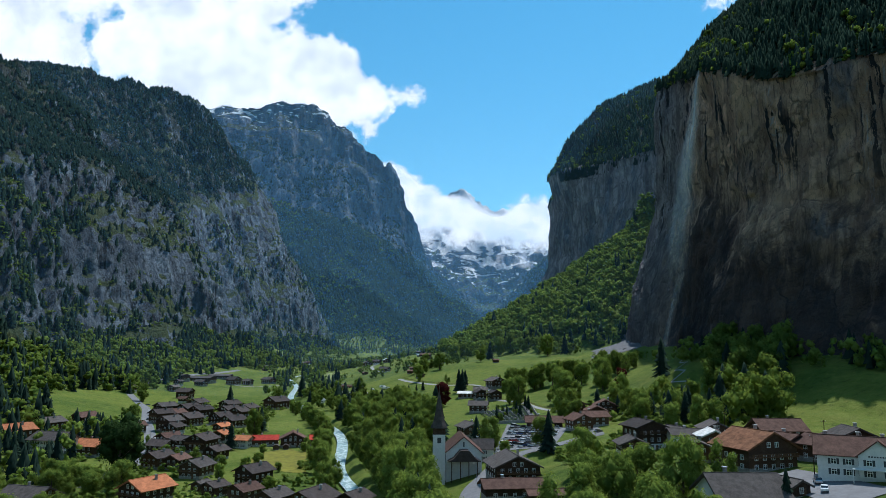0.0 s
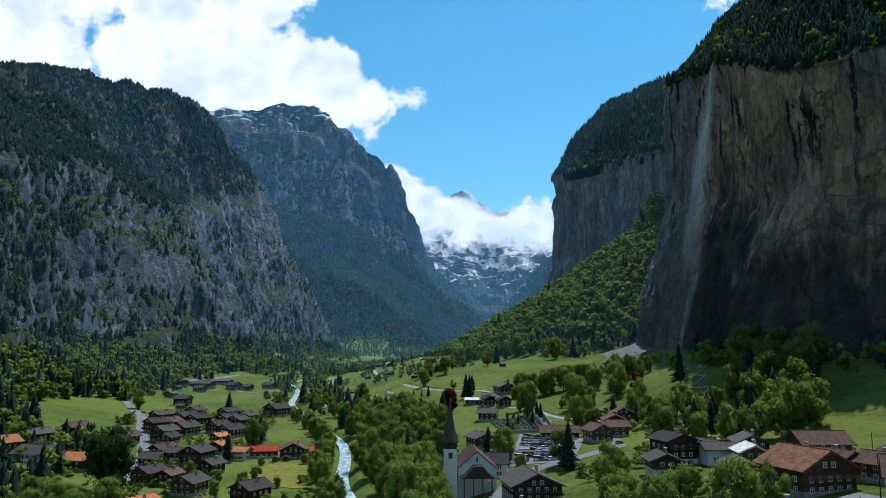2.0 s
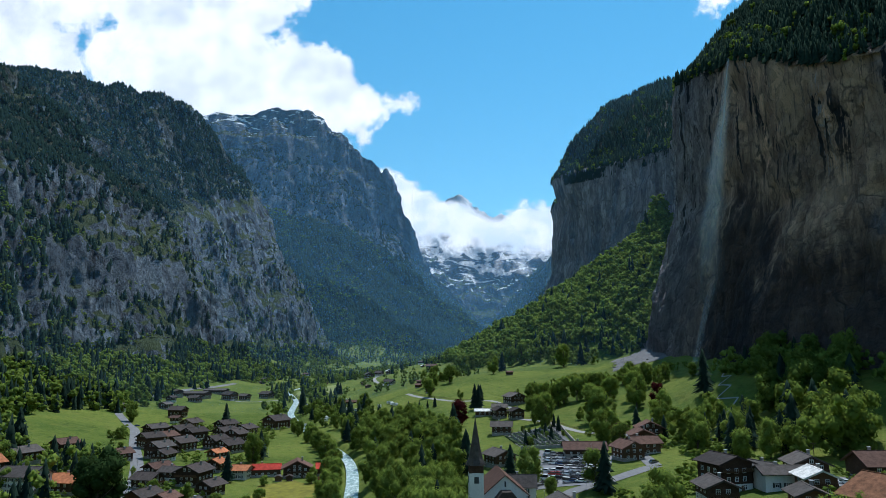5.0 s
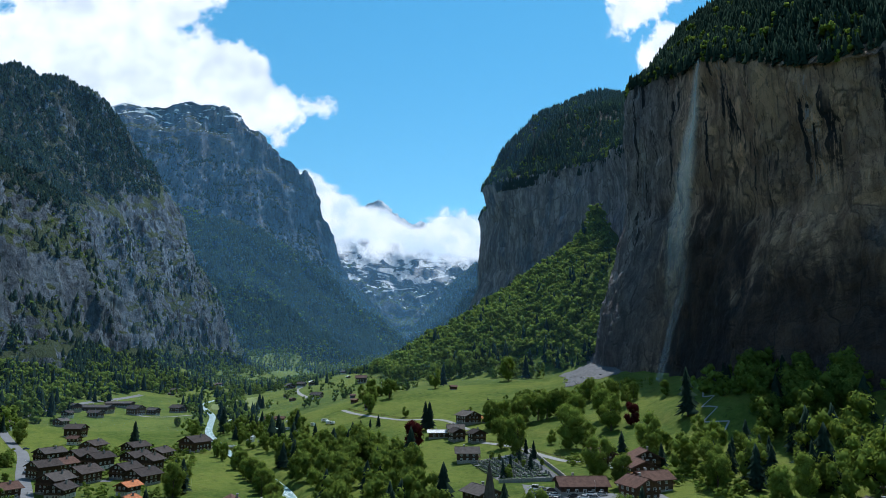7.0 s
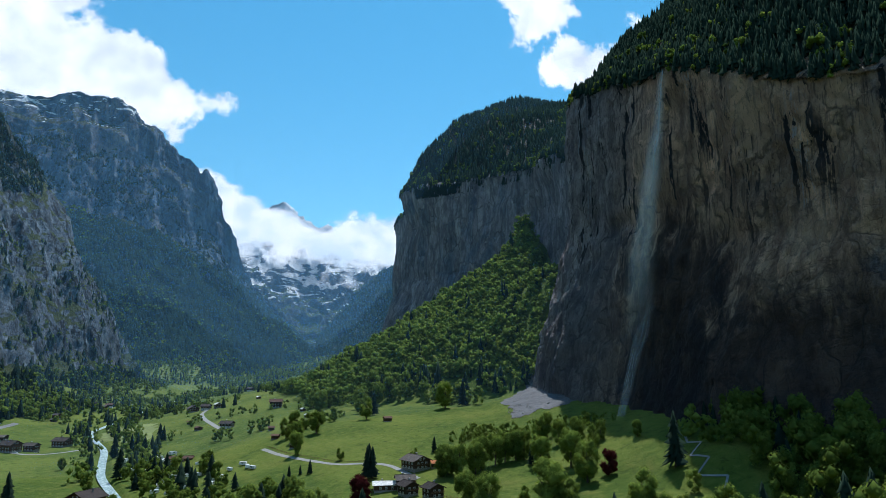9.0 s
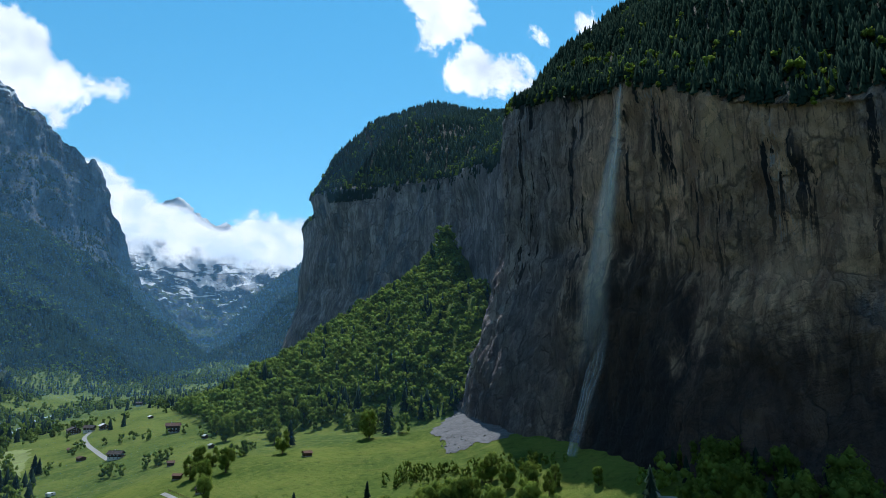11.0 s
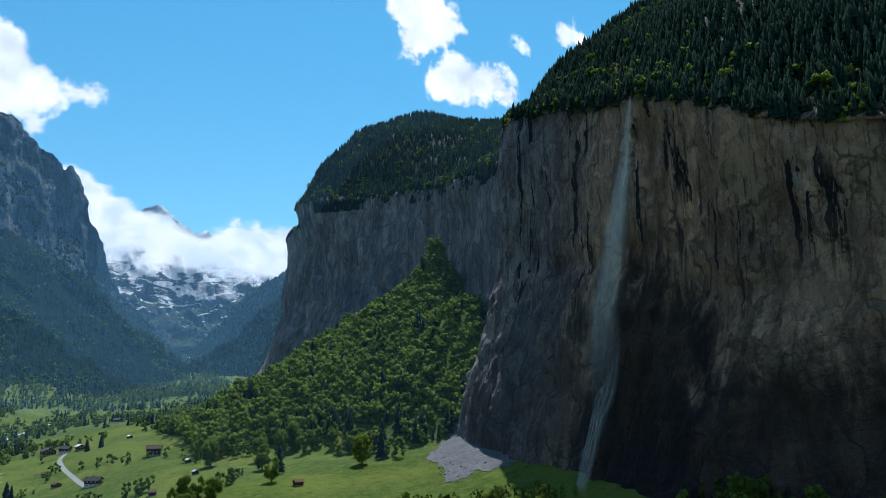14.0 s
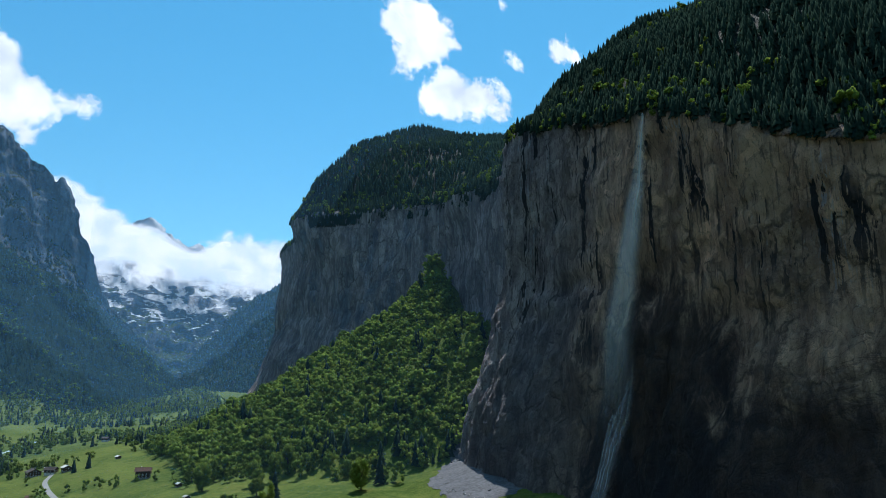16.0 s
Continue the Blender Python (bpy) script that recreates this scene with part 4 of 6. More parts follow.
at = on_sheet(left_grid, (ROWS_LEFT[2], ROWS_LEFT[6]), (edge0, edge1), 34000, pick, forested)
tall = pick.uniform(7, 14, len(at))
wood("spruce_forest", SPRUCE_FAR, at - [0, 0, 2], tall, tall * pick.uniform(1.5, 2.1, len(at)), CONIFER_FAR, "dense dark spruce forest high on the opposite mountainside", seed=6)
at = on_sheet(left_grid, (ROWS_LEFT[1] - 2, ROWS_LEFT[3] - 4), (edge0, edge1), 2600, pick, lower_ribs)
tall = pick.uniform(8, 19, len(at))
wood("ledge_trees", SPRUCE_MID, at - [0, 0, 2], tall, tall * pick.uniform(1.0, 1.6, len(at)), CONIFER, "scattered spruces on ledges of the grey cliff", seed=7)
at = on_sheet(left_grid, (ROWS_LEFT[1] - 2, ROWS_LEFT[3]), (edge0, edge1), 1500, pick, lower_ribs)
tall = pick.uniform(4, 9, len(at))
wood("ledge_bushes", CROWN_FAR, at - [0, 0, 1], tall, tall * 1.5, BROADLEAF, "low green bushes on ledges of the grey cliff", seed=8)
at = on_sheet(left_grid, (2, ROWS_LEFT[1] - 2), (edge0, edge1), 4200, pick, lambda p, up: (p[:, 2] < np.interp(p[:, 1], [900, 1150, 1260, 1500, 2000], [40, 42, 92, 80, 85]) + 14 * fbm(p / 50, 3, 0.5, 37)) + 0.02)
tall = pick.uniform(14, 26, len(at))
dark = pick.uniform(0, 1, len(at)) < 0.62
wood("foot_forest", SPRUCE_MID, at[dark] - [0, 0, 2], tall[dark], tall[dark] * 1.3, CONIFER, "spruce forest along the foot of the mountainside", seed=9)
wood("foot_forest", CROWN_FAR, at[~dark] - [0, 0, 2], tall[~dark] * 0.8, tall[~dark] * 0.9, BROADLEAF, "bright broad-leaved wood along the foot of the mountainside", seed=10)

# middle mountain, its lower slopes; the far ridge
ROWS_MID = np.cumsum([0, 40, 36, 40, 36, 6])
at = on_sheet(middle_grid, (0, ROWS_MID[2] - 2), (10, middle_grid.shape[1] - 2), 17000, pick)
tall = pick.uniform(14, 26, len(at))
wood("far_forest", SPRUCE_FAR, at - [0, 0, 3], tall, tall * 2.0, CONIFER_FAR, "dark conifer forest on the far mountain's lower slopes", seed=12)
at = on_sheet(middle_grid, (4, ROWS_MID[2]), (10, middle_grid.shape[1] - 2), 1900, pick, lambda p, up: smooth(0.0, 0.3, fbm(p / 140, 3, 0.5, 77)))
tall = pick.uniform(10, 18, len(at))
wood("far_broadleaf_forest", CROWN_FAR, at - [0, 0, 2], tall, tall * 1.7, BROADLEAF, "light green broad-leaved patches in the far forest", seed=13)
at = on_sheet(middle_grid, (ROWS_MID[2], ROWS_MID[3]), (10, middle_grid.shape[1] - 2), 1500, pick, ledges)
tall = pick.uniform(10, 20, len(at))
wood("far_ledge_trees", SPRUCE_FAR, at - [0, 0, 3], tall, tall * 1.6, CONIFER_FAR, "dark trees on the far mountain's ledges", seed=14)
at = on_sheet(ridge_grid, (0, 50), (0, 89), 6000, pick)
tall = pick.uniform(12, 24, len(at))
wood("ridge_forest", SPRUCE_FAR, at - [0, 0, 3], tall, tall * 2.0, CONIFER_FAR, "dark conifer forest on the ridge at the valley's head", seed=15)


def on_land(count, box, rng, keep):
    """Random places on the ground within a box x0, y0, x1, y1 where keep(x, y) is likely."""
    x, y = rng.uniform(box[0], box[2], count * 12), rng.uniform(box[1], box[3], count * 12)
    ok = np.flatnonzero(rng.uniform(0, 1, count * 12) < keep(x, y))[:count]
    return np.column_stack([x[ok], y[ok], land(x[ok], y[ok])])


def on_cone(x, y):
    rough = 16 * fbm(np.stack([x / 45, y / 45, 0 * x], -1), 3, 0.5, 41)
    # the wood ends at the scree below the wall
    return ((talus(x, y) > 74 + rough - 40 * smooth(900, 1050, y)) & (x < wall_x(y) - 8) & (x < np.interp(y, SCREE_Y, SCREE_X))).astype(float)


SCREE_Y, SCREE_X = [700, 774, 827, 880, 924, 1000], [150, 204, 258, 310, 345, 440]
at = on_land(3700, (60, 760, 430, 1600), pick, on_cone)
tall = pick.uniform(8, 23, len(at))
edge_in = at[:, 0] - np.interp(at[:, 1], SCREE_Y, SCREE_X)
dark = pick.uniform(0, 1, len(at)) < 0.05 + 0.55 * (at[:, 2] < 78) * (at[:, 1] < 960) + 0.35 * (edge_in > -22) * (at[:, 1] < 900)
wood("slope_wood", CROWN_MID, at[~dark] - [0, 0, 1], tall[~dark], tall[~dark] * 1.0, BROADLEAF, "dense green beech and maple wood on the rockfall cone", seed=16)
wood("slope_spruces", SPRUCE, at[dark] - [0, 0, 1], tall[dark] * 1.25, tall[dark] * 1.4, CONIFER, "dark spruces standing in the beech wood", seed=17)


def valley_rows(x, y):
    """Alders by the river, hedges and copses up the valley, thickening with distance."""
    r = np.abs(x - river_x(y) - 6)
    bank = np.exp(-((r - 20) / 16) ** 2) * (r > 10)
    lines = smooth(0.2, 0.36, fbm(np.stack([x / 130, y / 60, 0 * x], -1), 3, 0.5, 51)) * smooth(1150, 1500, y)
    headland = (y > 1150) * (x > wall_x(y) - 230 + 60 * fbm(np.stack([x / 80, y / 80, 0 * x], -1), 3, 0.5, 81)) * 1.0
    shade_side = (y > 1200) * (x < left_x(y) + 70 + 60 * fbm(np.stack([x / 80, y / 80, 0 * x], -1), 3, 0.5, 83)) * 1.0
    return np.clip(headland + shade_side + bank * smooth(560, 640, y) * (x > river_x(y)) * 0.9 + bank * smooth(700, 800, y) * 0.6 + lines * 0.8 + smooth(2350, 2600, y) * 0.8, 0, 1) * (x > left_x(y) - 420 * (y > 1950)) * (x < wall_x(y) - 12)


at = on_land(8000, (-560, 560, 470, 3200), pick, valley_rows)
tall = pick.uniform(8, 17, len(at))
dark = pick.uniform(0, 1, len(at)) < 0.25
near = at[:, 1] < 1100
wood("valley_trees", CROWN_MID, at[~dark & near] - [0, 0, 0.6], tall[~dark & near], tall[~dark & near] * 0.85, BROADLEAF, "green alders and maples along the river", seed=18)
wood("valley_trees", CROWN_FAR, at[~dark & ~near] - [0, 0, 0.6], tall[~dark & ~near], tall[~dark & ~near], BROADLEAF, "green alders and maples farther up the valley", seed=28)
wood("valley_spruces", SPRUCE_MID, at[dark] - [0, 0, 0.6], tall[dark] * 1.2, tall[dark] * 1.4, CONIFER, "dark spruces along the river up the valley", seed=19)


def left_foot(x, y):
    edge = left_x(y) + np.interp(y, [450, 512, 580, 680, 700, 760, 888, 1000], [75, 70, 32, 28, 48, 80, 92, 55]) + 16 * fbm(np.stack([x / 60, y / 60, 0 * x], -1), 3, 0.5, 61)
    return (x < edge).astype(float)


at = on_land(2000, (-430, 250, -200, 1500), pick, left_foot)
tall = pick.uniform(13, 25, len(at))
dark = pick.uniform(0, 1, len(at)) < 0.4
wood("foot_wood", CROWN_MID, at[~dark] - [0, 0, 1], tall[~dark] * 0.9, tall[~dark], BROADLEAF, "bright green broad-leaved wood at the meadow's edge", seed=20)
wood("foot_spruces", SPRUCE, at[dark] - [0, 0, 1], tall[dark] * 1.15, tall[dark] * 1.2, CONIFER, "tall dark spruces at the meadow's edge", seed=21)


# ---- draped surfaces
def draped(name, grid_xy, lift, mat, label, category, kind="structure"):
    points = np.concatenate([grid_xy, (land(grid_xy[..., 0], grid_xy[..., 1]) + lift)[..., None]], -1)
    return grid_object(name, points, mat, label, category, kind)


def along(points, step):
    p = np.array(points, float)
    count = max(4, int(np.linalg.norm(np.diff(p, axis=0), axis=1).sum() / step))
    return rail(np.column_stack([p, np.zeros(len(p))]) / K, np.linspace(0, 1, count))[:, :2]


def ribbon(name, points, width, mat, label, category, lift=0.2, step=2.0, cols=5):
    line = along(points, step)
    way = np.gradient(line, axis=0)
    way /= np.linalg.norm(way, axis=1, keepdims=True)
    side = np.stack([way[:, 1], -way[:, 0]], 1)
    offs = np.linspace(-width / 2, width / 2, cols)
    return draped(name, line[:, None, :] + side[:, None, :] * offs[None, :, None], lift, mat, label, category)


def patch(name, corners, mat, label, category, lift=0.15, step=2.0, ragged=0.0):
    a, b, c, d = (np.array(q, float) for q in corners)
    nu = max(3, int(np.linalg.norm(b - a) / step))
    nv = max(3, int(np.linalg.norm(d - a) / step))
    u, v = np.meshgrid(np.linspace(0, 1, nu), np.linspace(0, 1, nv))
    flat = (a * (1 - u)[..., None] + b * u[..., None]) * (1 - v)[..., None] + (d * (1 - u)[..., None] + c * u[..., None]) * v[..., None]
    if ragged:
        rim = 2 * np.maximum(np.abs(u - 0.5), np.abs(v - 0.5))
        middle = (a + b + c + d) / 4
        wob = fbm(np.stack([flat[..., 0] / 14, flat[..., 1] / 14, 0 * u], -1), 4, 0.6, 71)
        flat = middle + (flat - middle) * (1 + ragged * wob * rim**3)[..., None]
    return draped(name, flat, lift, mat, label, category)


# water
ys_river = np.arange(-300, 2100, 3.0)
xs_river = river_x(ys_river)
offs = np.linspace(-3.5, 3.5, 6)
mid = land(xs_river, ys_river) + 1.45
river_grid = np.stack([xs_river[:, None] + offs, ys_river[:, None] + 0 * offs, mid[:, None] + 0 * offs], -1)
grid_object("river", river_grid, WATER, "pale turquoise glacier river with white rapids", "river")

# roads and paths
ribbon("road", [(12, 200), (21, 252), (25, 279), (31, 294), (40, 312), (53, 322), (70, 330), (92, 345)], 8, ASPHALT, "grey asphalt village street curving past the church", "road")
ribbon("road", [(92, 345), (96, 372), (95, 397), (104, 415), (112, 432), (108, 452), (98, 462)], 6, ASPHALT, "grey asphalt lane climbing between the chalets", "road", 0.24)
ribbon("road", [(-140, 330), (-145, 409), (-167, 486), (-204, 583), (-234, 665), (-255, 705), (-300, 800), (-312, 905), (-300, 1060), (-280, 1220)], 7.5, ASPHALT, "pale asphalt road along the far side of the village", "road")
ribbon("path", [(-152, 560), (-150, 600), (-158, 640), (-165, 660)], 6, GRAVEL, "pale gravel lane between the brown chalets", "path")
ribbon("path", [(-8, 766), (6, 718), (30, 673), (51, 656), (64, 640), (72, 600)], 3.5, LANE, "narrow pale lane across the meadow", "path")
ribbon("path", [(-60, 1320), (-50, 1264), (-57, 1200), (-55, 1144), (-47, 1070), (-36, 990)], 5, LANE, "curving pale farm lane on the meadow", "path")
ribbon("path", [(-104, 712), (-90, 662), (-75, 607), (-64, 550), (-58, 520)], 3.5, GRAVEL, "gravel path along the river bank", "path")
ribbon("path", [(66, 560), (76, 538), (84, 515), (88, 483), (95, 459), (108, 462)], 4, LANE, "pale walled lane above the cemetery", "path")
BENDS = [(166, 445), (183, 459), (176, 473), (188, 478), (185, 489), (196, 494), (194, 503), (204, 519)]
for bend, after in zip(BENDS[:-1], BENDS[1:]):
    middle = ((bend[0] + after[0]) / 2, (bend[1] + after[1]) / 2)
    ribbon("path", [bend, middle, after], 1.2, LANE, "zigzag footpath climbing to the waterfall", "path", 0.4, 1.0, 3)
ribbon("path", [(-235, 990), (-215, 975), (-190, 980), (-170, 1000)], 5, LANE, "pale farmyard track", "path")
patch("car_park", [(41, 338), (66, 324), (86, 384), (60, 430)], ASPHALT, "asphalt car park full of parked cars", "car park", 0.2)
patch("cemetery_ground", [(50, 498), (53, 443), (78, 425), (84, 503)], GRAVEL, "gravelled cemetery between hedges", "cemetery")
patch("scree", [(206, 790), (186, 716), (266, 690), (276, 868)], GRAVEL, "fan of grey scree below the cliff", "scree", 0.35, 2.5, 0.16)
patch("field", [(-171, 1085), (-108, 1005), (-112, 1180), (-165, 1225)], HAY, "pale mown hay field", "field", 0.25, 4.0, 0.15)
patch("field", [(-88, 372), (-54, 372), (-54, 436), (-86, 444)], FLOWERS, "yellow flowering lawn below the red-roofed hall", "field", 0.2, 3.0, 0.25)
patch("yard", [(100, 164), (118, 170), (112, 205), (97, 200)], ASPHALT, "asphalt yard beside the white hotel", "yard", 0.2)
patch("yard", [(118, 272), (160, 262), (165, 280), (124, 292)], ASPHALT, "asphalt parking deck above the village", "yard", 0.3)

# loose stones on the scree
def stone_mesh(seed):
    r = random.Random(seed)
    bm = bmesh.new()
    bmesh.ops.create_icosphere(bm, subdivisions=1, radius=1.0)
    for v in bm.verts:
        v.co *= r.uniform(0.6, 1.15)
    mesh = bpy.data.meshes.new("boulder")
    bm.to_mesh(mesh)
    bm.free()
    mesh.materials.append(STONE)
    return mesh


STONES = [stone_mesh(k) for k in range(4)]
dice = random.Random(31)
for k in range(70):
    u, v = dice.random(), dice.random() ** 1.4
    x, y = (204 * u + 184 * (1 - u)) * (1 - v) + 264 * v, (777 * u + 716 * (1 - u)) * (1 - v) + (846 * u + 706 * (1 - u)) * v
    if x < wall_x(y) - 62:
        ob = shared("boulder", STONES[k % 4])
        s = dice.choice((0.5, 0.6, 0.7, 0.9, 1.3))
        ob.matrix_basis = pose(x, y, height_at(x, y) + 0.5, dice.uniform(0, 90), dice.uniform(0, 90), dice.uniform(0, 360)) @ Matrix.Diagonal((s * 1.2, s, s * 0.7, 1))
        tagged(ob, "pale grey limestone boulder lying on scree", "boulder", "boulders on the scree")


# ---- houses
def mesh_of(name, bm, mat):
    mesh = bpy.data.meshes.new(name)
    bm.to_mesh(mesh)
    bm.free()
    mesh.materials.append(mat)
    return mesh


def ring(w, h, t, d):
    """A window frame in the plane y = 0, with one mullion and one transom."""
    return boxes((-w / 2, -d, 0, -w / 2 + t, 0, h), (w / 2 - t, -d, 0, w / 2, 0, h), (-w / 2 + t, -d, 0, w / 2 - t, 0, t), (-w / 2 + t, -d, h - t, w / 2 - t, 0, h),
                 (-t / 2, -d * 0.8, t, t / 2, 0, h - t), (-w / 2 + t, -d * 0.8, h * 0.62, -t / 2, 0, h * 0.62 + t * 0.7), (t / 2, -d * 0.8, h * 0.62, w / 2 - t, 0, h * 0.62 + t * 0.7))


FRAME_MESH = mesh_of("window", ring(1.3, 1.5, 0.12, 0.12), WHITE_PAINT)
PANE_MESH = mesh_of("pane", boxes((-0.55, -0.06, 0.1, 0.55, -0.02, 1.4)), PANE)
SHUTTER_MESH = mesh_of("shutter", boxes((-0.3, -0.08, 0, 0.3, 0, 1.5), (-0.22, -0.1, 0.15, 0.22, -0.08, 0.65), (-0.22, -0.1, 0.85, 0.22, -0.08, 1.35)), SHUTTER)


def windows(parent, side, xs, zs, shutters=False):
    """Windows on a wall: side is the matrix that takes the plane y = 0 to the wall."""
    for z in zs:
        for x in xs:
            frame_ob = shared("window", FRAME_MESH, parent, "", side @ Matrix.Translation((x, 0, z)))
            shared("pane", PANE_MESH, frame_ob)
            if shutters:
                for s in (-0.98, 0.98):
                    shared("shutter", SHUTTER_MESH, parent, "", side @ Matrix.Translation((x + s, 0, z)))


def spread(width, gap):
    count = max(1, int((width - 1.0) / gap))
    return [(k - (count - 1) / 2) * gap for k in range(count)]


HOMES = []


def house(x, y, turn, wide, deep, eave, pitch, roof, style="timber", detail=2, label="", category="chalet", group="", over=1.2, name="chalet", sink=3.0, lift=0.0):
    """A gabled house; its gable ends look along -y and +y before the turn."""
    home = thing(name, label, category, group, pose(x, y, height_at(x, y) + lift, 0, 0, turn))
    HOMES.append((x, y, 0.6 * max(wide, deep)))
    w, d = wide / 2, deep / 2
    rise = w * math.tan(radians(pitch))
    stone = min(2.6, eave * 0.45) if style in ("mixed", "plaster") else 1.3
    upper = {"timber": TIMBER, "light": TIMBER_LIGHT, "plaster": PLASTER, "mixed": TIMBER}[style]
    lower = PLASTER if style in ("mixed", "plaster") else STONE
    if eave > 3.2:
        part("base_wall", boxes((-w + 0.05, -d + 0.05, -sink, w - 0.05, d - 0.05, stone)), lower, home)
        start = stone
    else:
        part("base_wall", boxes((-w - 0.05, -d - 0.05, -sink, w + 0.05, d + 0.05, 0.25)), STONE, home)
        start = 0.25
    part("upper_wall", prism(bmesh.new(), [(-w, start), (w, start), (w, eave), (0, eave + rise), (-w, eave)], -d, d), upper, home)
    t = 0.28
    slope = math.hypot(w + over, (w + over) * math.tan(radians(pitch)))
    for s in (-1, 1):
        bm = boxes((0.0, -d - over, 0, slope, d + over, t))
        if detail > 1:
            for e in (-1, 1):
                box(bm, 0.0, e * (d + over - 0.09) - 0.09, -0.22, slope, e * (d + over - 0.09) + 0.09, 0.0)
        bm.transform(Matrix.Translation((0, 0, eave + rise + 0.06)) @ Euler((0, radians(pitch), 0)).to_matrix().to_4x4())
        if s < 0:
            bm.transform(Euler((0, 0, math.pi)).to_matrix().to_4x4())
        part("roof_slope", bm, ROOFS[roof], home)
    if detail > 0:
        part("ridge_cap", boxes((-0.22, -d - over, eave + rise + 0.26, 0.22, d + over, eave + rise + 0.46)), ROOFS[roof], home)
    if detail > 0 and wide > 7:
        cx, cy = w * 0.35, d * 0.3
        top = eave + rise + 1.1
        chimney = part("chimney", boxes((cx - 0.4, cy - 0.4, eave, cx + 0.4, cy + 0.4, top)), STONE, home)
        part("chimney_cap", boxes((cx - 0.55, cy - 0.55, top, cx + 0.55, cy + 0.55, top + 0.15)), METAL, chimney)
    floors = [z for z in (0.8, 3.4, 6.0, 8.6) if z + 1.7 < eave]
    if not floors and eave > 2.4:
        floors = [0.8]
    front, back = Matrix.Translation((0, -d, 0)), Matrix.Translation((0, d, 0)) @ Matrix.Rotation(math.pi, 4, "Z")
    right = Matrix.Translation((w, 0, 0)) @ Matrix.Rotation(math.pi / 2, 4, "Z")
    left = Matrix.Translation((-w, 0, 0)) @ Matrix.Rotation(-math.pi / 2, 4, "Z")
    shut = style == "plaster" and detail > 1
    if detail > 0 and wide > 5:
        windows(home, front, spread(wide, 3.0), floors, shut)
        if rise > 2.4 and eave > 4:
            windows(home, front, [0.0] if wide < 12 else [-1.4, 1.4], [eave + 0.15], False)
        windows(home, left, spread(deep, 3.4), floors, shut)
        windows(home, right, spread(deep, 3.4), floors, shut)
    if detail > 1:
        part("door", boxes((w * 0.35 - 0.5, -d - 0.06, 0, w * 0.35 + 0.5, -d + 0.02, 2.1)), TIMBER_LIGHT, home)
    if detail > 0 and style != "plaster" and eave > 4.6:
        z = eave - 2.45
        bm = boxes((-w + 0.3, -d - 1.3, z - 0.14, w - 0.3, -d, z), (-w + 0.3, -d - 1.3, z + 0.85, w - 0.3, -d - 1.2, z + 0.97))
        for bx in np.linspace(-w + 0.4, w - 0.4, int(wide / 0.55)):
            box(bm, bx - 0.16, -d - 1.28, z, bx + 0.16, -d - 1.22, z + 0.85)
        part("balcony", bm, TIMBER_LIGHT, home)
    return home


dice = random.Random(77)
WORDS = {"slate": "grey slate", "dark": "brown shingle", "rust": "brown tiled", "orange": "orange tiled", "white": "pale metal", "red": "red tiled"}


def row_of_houses(rows, turns, detail, group, place, most=13.5, styles=("timber", "timber", "light", "mixed")):
    for x, y, size, roof in rows:
        wide = min(most, size * 0.72)
        deep = wide * dice.uniform(0.95, 1.25)
        small = wide < 7
        style = "plaster" if roof in ("orange",) and dice.random() < 0.3 else dice.choice(styles)
        eave = 2.6 if small else dice.choice((5.2, 5.4, 5.8)) if wide < 11 else dice.choice((5.8, 6.4, 7.6))
        kind = "hut" if small else "chalet"
        look_word = {"timber": "dark timber", "light": "brown timber", "mixed": "half-plastered", "plaster": "white plastered"}[style]
        house(x, y, dice.choice(turns) + dice.uniform(-6, 6), wide, deep, eave, dice.uniform(22, 26), roof, style, 0 if small and detail < 2 else detail,
              f"{look_word} {kind} with {WORDS[roof]} roof, {place}", kind, group, 0.7 if small else 1.3, kind)


LEFT_NEAR = [(-106, 308, 20, "orange"), (-144, 290, 22, "slate"), (-229, 478, 18, "slate"), (-225, 432, 18, "orange"), (-229, 531, 16, "rust"),
             (-175, 417, 17, "orange"), (-101, 361, 15, "slate"), (-117, 382, 11, "rust"), (-128, 386, 14, "dark"), (-143, 435, 15, "dark"), (-149, 468, 14, "rust"),
             (-162, 517, 14, "dark"), (-122, 444, 18, "dark"), (-121, 484, 12, "orange"), (-106, 415, 13, "dark"), (-101, 461, 13, "orange"), (-90, 331, 9, "slate"), (-80, 314, 10, "dark"), (-136, 452, 12, "slate")]
LEFT_MID = [(-70, 344, 16, "dark"), (-66, 306, 13, "rust"), (-52, 294, 13, "slate"), (-36, 286, 20, "dark"), (-20, 292, 14, "dark"), (-193, 683, 17, "dark"), (-186, 631, 20, "dark"),
            (-170, 612, 17, "dark"), (-164, 560, 19, "dark"), (-209, 642, 18, "slate"), (-188, 598, 17, "rust"), (-190, 575, 17, "dark"), (-169, 530, 18, "slate"), (-162, 676, 18, "dark"),
            (-140, 650, 18, "dark"), (-150, 626, 19, "dark"), (-136, 600, 17, "dark"), (-144, 574, 17, "dark"), (-130, 554, 19, "dark"), (-130, 522, 11, "orange"), (-188, 515, 14, "rust"), (-122, 689, 24, "dark")]
FARM = [(-235, 995, 20, "dark"), (-218, 1004, 13, "slate"), (-196, 1038, 19, "dark"), (-262, 935, 15, "dark"), (-281, 906, 11, "dark"), (-235, 782, 18, "dark"), (-221, 732, 10, "rust"),
        (-270, 854, 13, "slate"), (-292, 780, 12, "dark"), (-314, 892, 8, "dark")]
